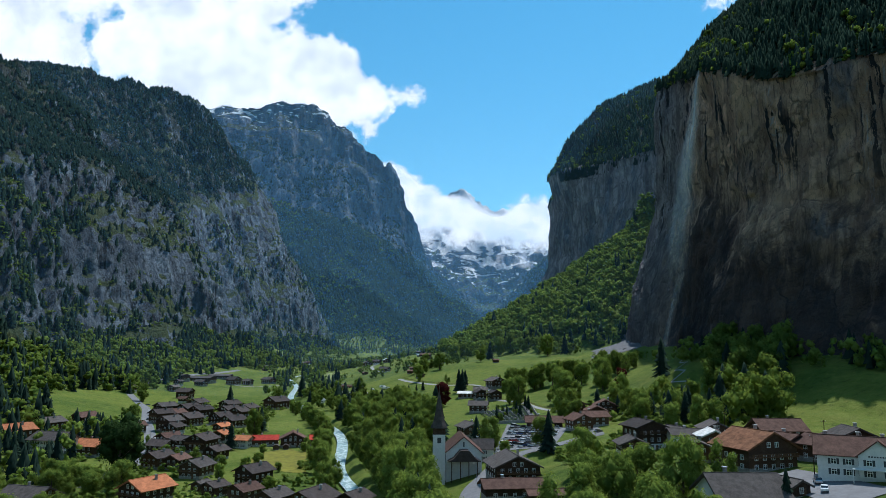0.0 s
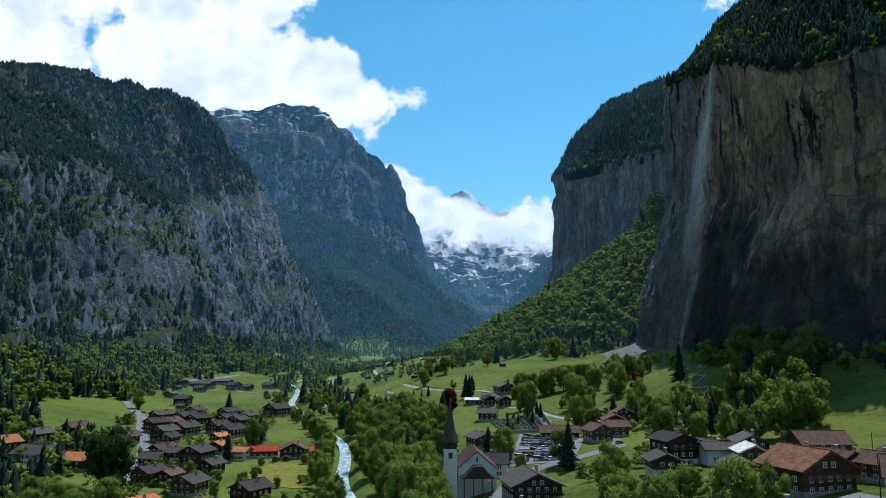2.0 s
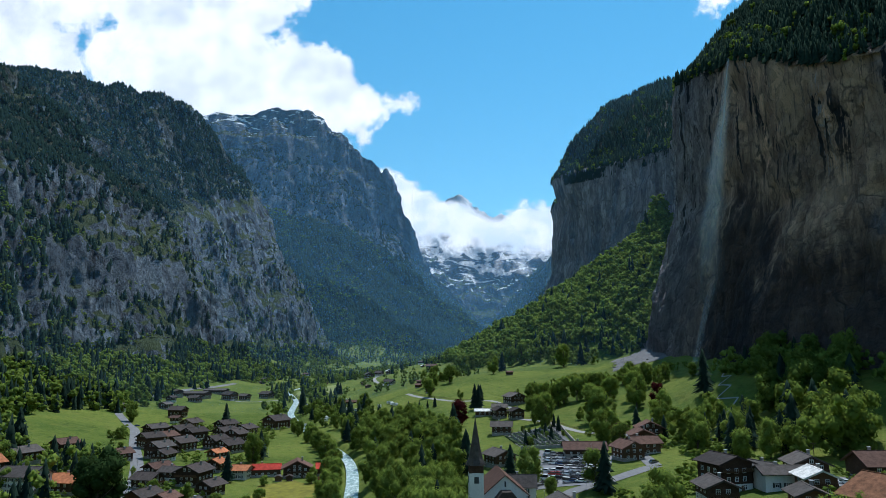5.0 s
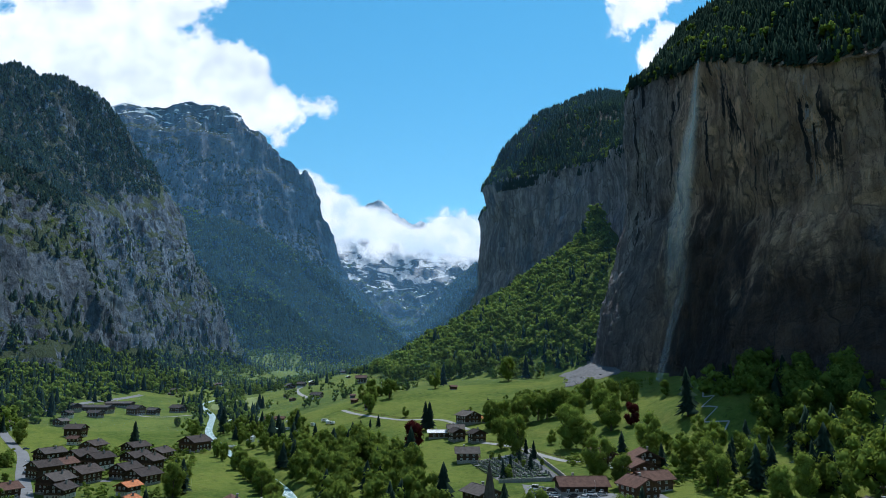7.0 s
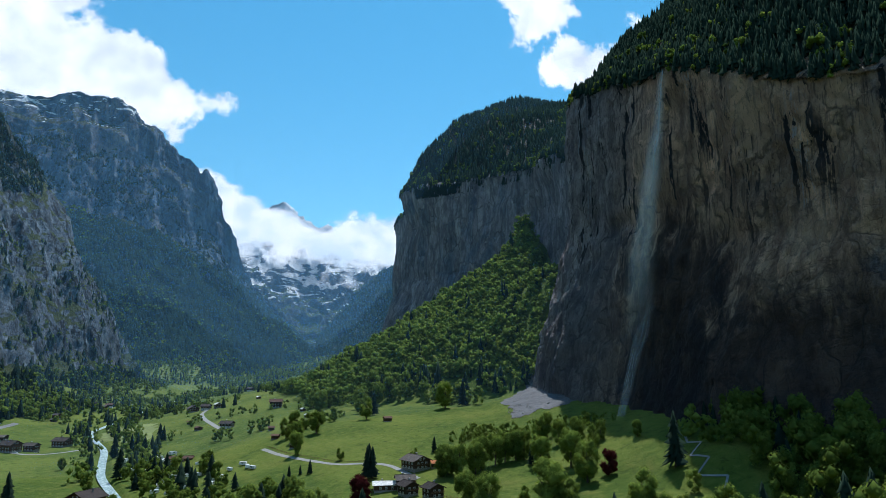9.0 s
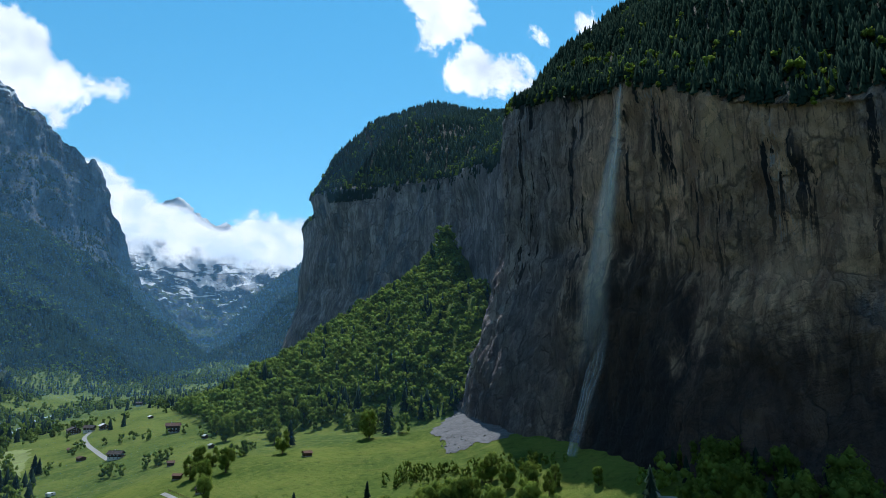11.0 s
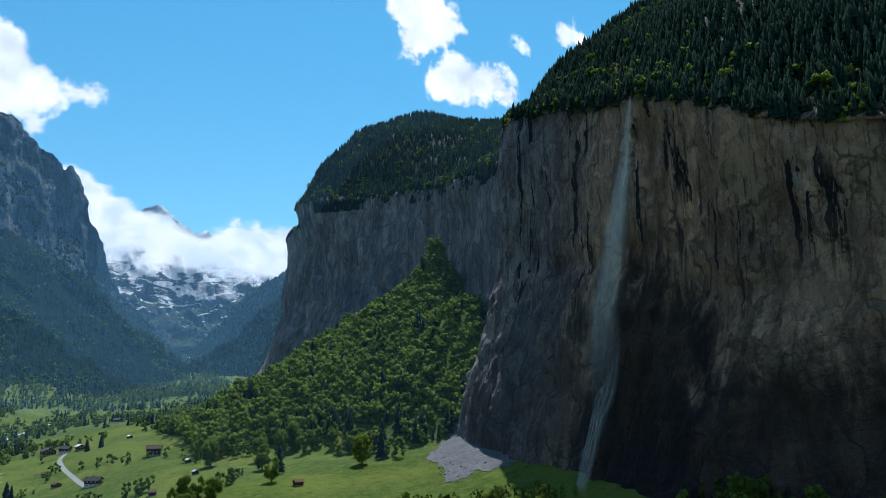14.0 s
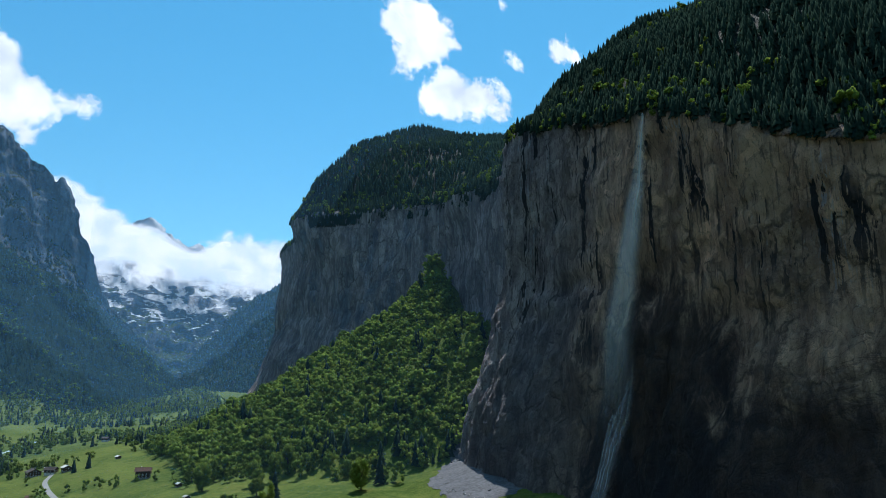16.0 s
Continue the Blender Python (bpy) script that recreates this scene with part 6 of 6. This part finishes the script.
TREES = [(-138, 362, 29, "d"), (-243, 501, 28, "c"), (-249, 486, 26, "c"), (-258, 490, 27, "c"), (-168, 700, 20, "c"), (-108, 530, 18, "c"), (-104, 533, 16, "b"), (-106, 449, 17, "c"), (-114, 797, 25, "c"),
         (-97, 782, 20, "c"), (-87, 765, 18, "c"), (-257, 718, 13, "b"), (88, 166, 12, "c"), (48, 619, 20, "c"), (77, 496, 22, "b"), (36, 372, 15, "c"), (40, 345, 16, "b"), (44, 322, 8, "b"), (61, 309, 19, "c"),
         (60, 318, 15, "b"), (93, 420, 18, "b"), (93, 394, 14, "b")]
MEADOW = [(75, 523, 22, "b"), (106, 493, 28, "b"), (114, 486, 17, "b"), (103, 514, 10, "b"), (157, 522, 16, "r"), (143, 521, 25, "b"), (184, 576, 14, "b"), (151, 554, 26, "b"), (140, 572, 22, "b"),
          (87, 595, 22, "b"), (95, 589, 23, "b"), (105, 589, 22, "b"), (111, 596, 24, "b"), (122, 599, 23, "b"), (129, 600, 23, "b"), (135, 597, 22, "b"), (140, 595, 21, "b"), (171, 583, 22, "b"),
          (174, 631, 20, "b"), (169, 635, 16, "b"), (171, 607, 18, "b"), (137, 461, 22, "b"), (139, 458, 19, "b")]
SLOPE_TREES = [(12, 716, 19, "b"), (18, 758, 18, "b"), (35, 775, 20, "b"), (53, 652, 15, "c"), (2, 665, 8, "c"), (9, 663, 7, "c"), (15, 660, 10, "c"), (38, 677, 9, "b"), (62, 937, 25, "b"), (76, 970, 22, "b"),
               (83, 804, 20, "b"), (97, 835, 24, "c"), (-93, 992, 17, "c"), (-119, 942, 20, "c"), (-104, 905, 18, "c"), (-132, 923, 24, "c"), (-176, 734, 20, "c"), (-257, 722, 19, "b"), (-103, 524, 20, "c"),
               (-106, 515, 19, "b"), (-281, 863, 8, "b"), (-166, 864, 11, "b"), (162, 820, 26, "b"), (186, 838, 28, "c")]
MORE = [(21, 805, 19, "b"), (11, 777, 18, "b"), (31, 810, 15, "b"), (47, 824, 13, "b"), (58, 829, 13, "b"), (91, 866, 22, "b"), (60, 1188, 24, "b"), (120, 920, 26, "b"), (135, 931, 26, "b"), (176, 571, 15, "b"),
        (194, 550, 11, "b"), (176, 489, 30, "c"), (138, 580, 14, "c"), (149, 535, 19, "b"), (100, 657, 12, "c"), (91, 600, 18, "b"), (83, 648, 8, "b"), (45, 620, 22, "c"), (-97, 998, 20, "c"), (-128, 1375, 15, "c"),
        (173, 879, 16, "b"), (201, 872, 28, "c"), (101, 914, 24, "b"), (125, 971, 26, "b"), (75, 1040, 18, "b"), (63, 995, 20, "b")]
# tall trees between the street and the chalets
STREET = [(48, 228, 19, "b"), (54, 216, 17, "b"), (66, 227, 20, "b"), (68, 200, 19, "b"), (84, 219, 20, "b"), (40, 186, 15, "b"), (49, 187, 16, "b"), (55, 174, 15, "b"),
          (64, 177, 16, "b"), (76, 183, 17, "b"), (58, 240, 17, "b"), (76, 236, 18, "b"), (106, 240, 12, "b"), (30, 228, 9, "c"), (33, 224, 10, "c"), (74, 300, 16, "b"), (70, 285, 15, "b"),
          (66, 262, 16, "b")]
for rows, near, size in ((TREES, 1.0, 1.0), (MEADOW, 1.0, 0.88), (SLOPE_TREES, 1.0, 0.95), (MORE, 1.0, 0.95), (STREET, 0.85, 1.0)):
    for x, y, tall, kind in rows:
        plant(kind, x * near, y * near, tall * size)

# wood on the river's right bank, and the line along its left bank
grove = []
for k in range(135):
    y = dice.uniform(190, 600)
    x = float(river_x(y)) + 9 + dice.random() * max(4.0, min(60.0, 0.022 * y + 3 - float(river_x(y)) - 9 + max(0, y - 360) * 0.2))
    kind, tall = "b" if dice.random() < 0.88 else "c", dice.uniform(13, 22)
    if y < 370:
        plant(kind, x, y, tall, dice.uniform(0.8, 1.1))
    else:
        grove.append((x, y, tall, kind))
for k in range(46):
    y = dice.uniform(560, 800)
    grove.append((float(river_x(y)) + dice.uniform(12, 70), y, dice.uniform(10, 19), "b" if dice.random() < 0.55 else "c"))
for k in range(16):
    plant("b" if k % 4 else "c", dice.uniform(-235, -168), dice.uniform(370, 470), dice.uniform(9, 16))
for k in range(54):
    y = dice.uniform(300, 700)
    plant("b", float(river_x(y)) - dice.uniform(8, 15), y, dice.uniform(8, 14))
# wood at the foot of the shaded cliff
for k in range(85):
    y = dice.uniform(325, 520)
    x = min(y * dice.uniform(0.43, 0.54), float(wall_x(y)) - 28)
    grove.append((x, y, dice.uniform(15, 26) * (0.8 if y > 440 else 1.0), "b" if dice.random() < 0.8 else "c"))
for k in range(18):
    grove.append((dice.uniform(122, 168), dice.uniform(392, 470), dice.uniform(10, 18), "b" if k % 4 else "c"))
for kind, shapes, mat, wide, label in (("b", CROWN_NEAR, BROADLEAF, 0.85, "tall green broad-leaved trees by the river and the cliff"), ("c", SPRUCES_NEAR, CONIFER, 1.5, "dark spruces among the broad-leaved trees")):
    rows = np.array([row[:3] for row in grove if row[3] == kind])
    at = np.column_stack([rows[:, :2], land(rows[:, 0], rows[:, 1]) - 0.3])
    wood("grove", shapes, at, rows[:, 2], rows[:, 2] * wide, mat, label, "wood", 33)
for k in range(14):
    plant("c" if dice.random() < 0.75 else "b", dice.uniform(118, 150), dice.uniform(330, 400), dice.uniform(14, 21))
# trees crowding the foot of the shaded cliff
at, tall = [], []
for k in range(130):
    y = dice.uniform(245, 330) if k < 60 else dice.uniform(330, 520)
    x = float(wall_x(y)) - (dice.uniform(30, 60) if k < 60 else dice.uniform(32, 58))
    at.append((x, y, height_at(x, y) - 0.4))
    tall.append(dice.uniform(9, 18))
at, tall = np.array(at), np.array(tall)
dark = np.array([dice.random() < 0.3 for _ in tall])
wood("cliff_foot_wood", CROWN_MID, at[~dark], tall[~dark], tall[~dark] * 0.8, BROADLEAF, "green broad-leaved trees crowding the cliff's foot", "wood", 25)
wood("cliff_foot_spruces", SPRUCE, at[dark], tall[dark] * 1.1, tall[dark] * 1.3, CONIFER, "dark spruces crowding the cliff's foot", "wood", 26)
# shrubs and garden trees in the village
for k in range(40):
    plant("b", dice.uniform(-185, -112), dice.uniform(235, 345), dice.uniform(8, 14), 1.2)
GARDEN = [(-88, 352), (-112, 398), (-132, 410), (-155, 450), (-110, 470), (-95, 380), (-60, 330), (-80, 372), (-215, 505), (-205, 470), (-180, 545), (-150, 590), (-178, 655), (-120, 570), (-115, 632), (-205, 560),
          (-240, 560), (-225, 610), (-120, 345), (-84, 436), (-60, 440), (-50, 430), (-64, 372), (-78, 392)]
COPPER_TREES = [(28, 560, 19)]
for x, y, tall in COPPER_TREES:
    plant("r", x, y, tall)
for x, y in GARDEN:
    plant("b", x, y, dice.uniform(5, 9), 1.2)
for k in range(16):
    x, y = dice.uniform(52, 82), dice.uniform(440, 500)
    plant("c" if k % 3 == 0 else "b", x, y, dice.uniform(2.5, 6) if k % 3 else dice.uniform(6, 10), 0.9)


# trees between the houses under the opposite mountainside
at, tall = [], []
while len(at) < 150:
    x, y = dice.uniform(-262, -158), dice.uniform(300, 520)
    if all((x - hx) ** 2 + (y - hy) ** 2 > (reach + 3.0) ** 2 for hx, hy, reach in HOMES) and x < -158 - 0.12 * (y - 300):
        at.append((x, y, height_at(x, y) - 0.4))
        tall.append(dice.uniform(8, 17))
at, tall = np.array(at), np.array(tall)
dark = np.array([dice.random() < 0.5 for _ in tall])
wood("village_trees", CROWN_MID, at[~dark], tall[~dark], tall[~dark] * 0.9, BROADLEAF, "green garden trees between the chalets", "trees", 27)
wood("village_spruces", SPRUCE, at[dark], tall[dark] * 1.1, tall[dark] * 1.3, CONIFER, "dark spruces between the chalets", "trees", 29)
# hedges and shrubs in the gardens, one sheet of greenery
pick = np.random.default_rng(401)
x, y = pick.uniform(-240, 150, 9000), pick.uniform(230, 700, 9000)
keep = ((x < river_x(y) - 12) | ((x > river_x(y) + 14) & (x > 60) & (y < 470))) & (x > left_x(y) + 60)
keep &= fbm(np.stack([x / 24, y / 24, 0 * x], -1), 3, 0.5, 19) > -0.02
keep &= ~((x > -112) & (x < -55) & (y > 345) & (y < 700) & (x > river_x(y) - 70)) & ~((x > 38) & (x < 92) & (y > 318) & (y < 510)) & (x < 150 - 0.02 * y)
for hx, hy, reach in HOMES:
    keep &= (x - hx) ** 2 + (y - hy) ** 2 > (reach + 0.8) ** 2
lane = along([(-140, 330), (-145, 409), (-167, 486), (-204, 583), (-234, 665), (-255, 705)], 4.0)
for lx, ly in lane:
    keep &= (x - lx) ** 2 + (y - ly) ** 2 > 36
at = np.column_stack([x[keep], y[keep], land(x[keep], y[keep]) - 0.2])[:1100]
tall = pick.uniform(1.6, 5.5, len(at))
wood("garden_shrubs", CROWN_FAR, at, tall, tall * 1.5, BROADLEAF, "green garden shrubs and hedges between the houses", "shrubs", 22)

# hedgerows and thickets on the upper meadows
HEDGES = [([(30, 1322), (75, 1334), (110, 1300), (134, 1140)], 26, 9, 15), ([(14, 800), (43, 828), (70, 855)], 16, 5, 9), ([(-50, 893), (-21, 876), (6, 878)], 12, 9, 15),
          ([(-92, 1387), (-45, 1345), (3, 1334)], 24, 6, 12), ([(-200, 1120), (-120, 1240), (-40, 1400)], 26, 7, 14), ([(-110, 905), (-80, 1010), (-60, 1130)], 16, 5, 11),
          ([(55, 960), (75, 1050), (95, 1180)], 18, 7, 14), ([(118, 957), (160, 924), (176, 902), (195, 866)], 22, 12, 21),
          ([(108, 980), (140, 925), (165, 885), (190, 845), (212, 818)], 34, 10, 20), ([(40, 1010), (75, 985), (105, 950)], 14, 8, 15), ([(-40, 1090), (10, 1060), (50, 1020)], 12, 7, 13)]
at, tall = [], []
for line, count, low, high in HEDGES:
    way = along(line, 3.0)
    for k in range(count):
        hx, hy = way[dice.randrange(len(way))]
        hx, hy = hx + dice.gauss(0, 5), hy + dice.gauss(0, 5)
        at.append((hx, hy, height_at(hx, hy) - 0.4))
        tall.append(dice.uniform(low, high))
wood("hedgerow_trees", CROWN_MID, np.array(at), np.array(tall), np.array(tall) * 0.85, BROADLEAF, "green hedgerow trees between the sloping meadows", "hedgerow", 23)
# young trees and bushes round the foot of the scree
at = []
for k in range(150):
    u = dice.random()
    x, y = 124 + 78 * u + dice.gauss(0, 6), 678 - 70 * u * u + dice.gauss(0, 9) + 22 * (0.5 - abs(u - 0.6))
    at.append((x, y, height_at(x, y) - 0.3))
tall = np.array([dice.uniform(3, 9) for _ in at])
wood("saplings", CROWN_MID, np.array(at), tall, tall * 0.7, BROADLEAF, "light green young trees and bushes below the scree", "shrubs", 24)


# ---- waterfalls
def veil(name, line, widths, mat, parent, bow=0.35, cols=9, label="", wander=0.0, seed=0, side=(0.25, 0.97, 0)):
    """A curtain of water along a line of points, bowed outwards so that it has depth."""
    steps = 70
    middle = rail(np.array(line) / K, np.linspace(0, 1, steps))
    wide = np.interp(np.linspace(0, 1, steps), np.linspace(0, 1, len(widths)), widths)
    u = np.linspace(-1, 1, cols)
    side = np.array(side, float)
    out = np.array([-abs(side[1]), -abs(side[0]) if side[1] < 0 else side[0], 0])
    jitter = 0.12 * fbm(np.stack([np.linspace(0, 9, steps)] * 3, -1), 3, 0.5, 91)
    middle = middle + side * (wander * fbm(np.stack([np.linspace(0, 7, steps)] * 3, -1) + seed * 5.3, 4, 0.6, 93))[:, None]
    grid = middle[:, None] + wide[:, None, None] * 0.5 * ((u[None, :, None] + jitter[:, None, None]) * side + bow * (1 - u[None, :, None] ** 2) * out)
    mesh = bpy.data.meshes.new(name)
    index = np.arange(steps * cols).reshape(steps, cols)
    quads = np.stack([index[:-1, :-1], index[:-1, 1:], index[1:, 1:], index[1:, :-1]], -1).reshape(-1, 4)
    fill(mesh, grid.reshape(-1, 3), quads)
    layer = mesh.uv_layers.new(name="UVMap")
    uu, vv = np.meshgrid(np.linspace(0, 1, cols), np.linspace(1, 0, steps))
    flat = np.stack([uu.ravel()[quads.ravel()], vv.ravel()[quads.ravel()]], -1)
    layer.data.foreach_set("uv", flat.astype(np.float32).ravel())
    mesh.polygons.foreach_set("use_smooth", np.ones(len(quads), bool))
    mesh.materials.append(mat)
    return shared(name, mesh, parent, label)


TOP = np.array([291, 661, 350]) * K
ACROSS = (0.82, -0.57, 0)
fall = thing("waterfall", "tall thin waterfall blowing into spray against dark rock", "waterfall")
veil("jet", [TOP + [4, 0, 5], TOP + [-5, 0, -12], TOP + [-11, 2, -60], TOP + [-17, 5, -100], TOP + [-20, 8, -135]], [1.8, 4.5, 12, 17, 13], JET, fall, 0.5, side=ACROSS)
veil("jet", [TOP + [-9, 1, -45], TOP + [-14, 4, -75], TOP + [-19, 7, -110], TOP + [-22, 9, -150]], [6, 16, 22, 20], SPRAY, fall, 0.5, side=ACROSS)
veil("spray", [TOP + [-8, 1, -30], TOP + [-14, 4, -80], TOP + [-20, 10, -130], TOP + [-25, 15, -185], TOP + [-28, 20, -220]], [3, 12, 22, 28, 28], SPRAY, fall, 0.4, side=ACROSS)
veil("spray", [TOP + [-14, 6, -80], TOP + [-21, 13, -140], TOP + [-26, 18, -195]], [8, 22, 28], SPRAY, fall, 0.3, side=ACROSS)
for k, (dy, w, high) in enumerate(((-8, 9, -150), (-2, 11, -160), (4, 10, -178), (9, 7, -200))):
    veil("cascade", [TOP + [-22, dy * 0.5 + 1, high], TOP + [-26, dy * 0.7 + 8, -196], TOP + [-30, dy * 0.5 + 14, -216], TOP + [-34, dy * 0.5 + 20, -240], TOP + [-39, dy * 0.35 + 24, -262]],
         [w * 0.4, w * 0.9, w * 1.1, w, w * 1.2], CASCADE, fall, 0.3, 11, "", 0.8, k)

FALL_2 = np.array([470, 1420, 478]) * K
fall = thing("waterfall", "thin distant waterfall on the far headland", "waterfall")
veil("jet", [FALL_2 + [-12, 0, 8], FALL_2 + [-15, 0, -30], FALL_2 + [-18, 1, -80], FALL_2 + [-20, 0, -130]], [3, 3, 5, 8], CASCADE, fall, 0.4)

# ---- cloud caught on the snow mountains
def cloud_material():
    n = material("glowing_cloud")
    across, rise = n.xyz(n.place)[0], n.xyz(n.place)[2]
    billow = n.noise(n.scaled(n.place, 1, 0, 1.3), 0.0042, 10, 0.62, 0.3)
    crest = n.math("ADD", n.ramp(across, -80, 470, (1040, 800), False), n.ramp(across, 470, 640, (0.0, 85.0)))
    top = n.ramp(n.math("ADD", n.math("SUBTRACT", crest, rise), n.math("MULTIPLY", n.math("SUBTRACT", billow, 0.5), 260.0)), -28.0, 22.0)
    hem = n.ramp(across, 0, 720, (665, 590), False)
    under = n.ramp(n.math("ADD", n.math("SUBTRACT", rise, hem), n.math("MULTIPLY", n.math("SUBTRACT", billow, 0.5), 520.0)), -45.0, 70.0)
    tone = n.mix(n.ramp(n.noise(n.place, 0.008, 8, 0.6), 0.35, 0.62), (0.72, 0.81, 0.9), (1.0, 1.0, 1.0))
    # sunlight on the cloud is put in as its own glow
    glow, clear, both = n.add("ShaderNodeEmission"), n.add("ShaderNodeBsdfTransparent"), n.add("ShaderNodeMixShader")
    n.put(glow.inputs[0], tone)
    glow.inputs[1].default_value = 1.1
    n.put(both.inputs[0], n.math("MULTIPLY", top, under))
    n.put(both.inputs[1], clear.outputs[0])
    n.put(both.inputs[2], glow.outputs[0])
    n.put(n.out.inputs[0], both.outputs[0])
    return n.made


u, v = np.meshgrid(np.linspace(-1, 1, 40), np.linspace(0, 1, 12))
bank = np.stack([500 + 1050 * u, 3760 - 120 * u**2 + 60 * v, 440 + 820 * v], -1)
grid_object("backdrop_cloud", bank, cloud_material(), "bright cloud bank hanging on the snow mountains", "cloud")


# ---- air: blue sheets added as sunlit haze across the valley, clear towards the top
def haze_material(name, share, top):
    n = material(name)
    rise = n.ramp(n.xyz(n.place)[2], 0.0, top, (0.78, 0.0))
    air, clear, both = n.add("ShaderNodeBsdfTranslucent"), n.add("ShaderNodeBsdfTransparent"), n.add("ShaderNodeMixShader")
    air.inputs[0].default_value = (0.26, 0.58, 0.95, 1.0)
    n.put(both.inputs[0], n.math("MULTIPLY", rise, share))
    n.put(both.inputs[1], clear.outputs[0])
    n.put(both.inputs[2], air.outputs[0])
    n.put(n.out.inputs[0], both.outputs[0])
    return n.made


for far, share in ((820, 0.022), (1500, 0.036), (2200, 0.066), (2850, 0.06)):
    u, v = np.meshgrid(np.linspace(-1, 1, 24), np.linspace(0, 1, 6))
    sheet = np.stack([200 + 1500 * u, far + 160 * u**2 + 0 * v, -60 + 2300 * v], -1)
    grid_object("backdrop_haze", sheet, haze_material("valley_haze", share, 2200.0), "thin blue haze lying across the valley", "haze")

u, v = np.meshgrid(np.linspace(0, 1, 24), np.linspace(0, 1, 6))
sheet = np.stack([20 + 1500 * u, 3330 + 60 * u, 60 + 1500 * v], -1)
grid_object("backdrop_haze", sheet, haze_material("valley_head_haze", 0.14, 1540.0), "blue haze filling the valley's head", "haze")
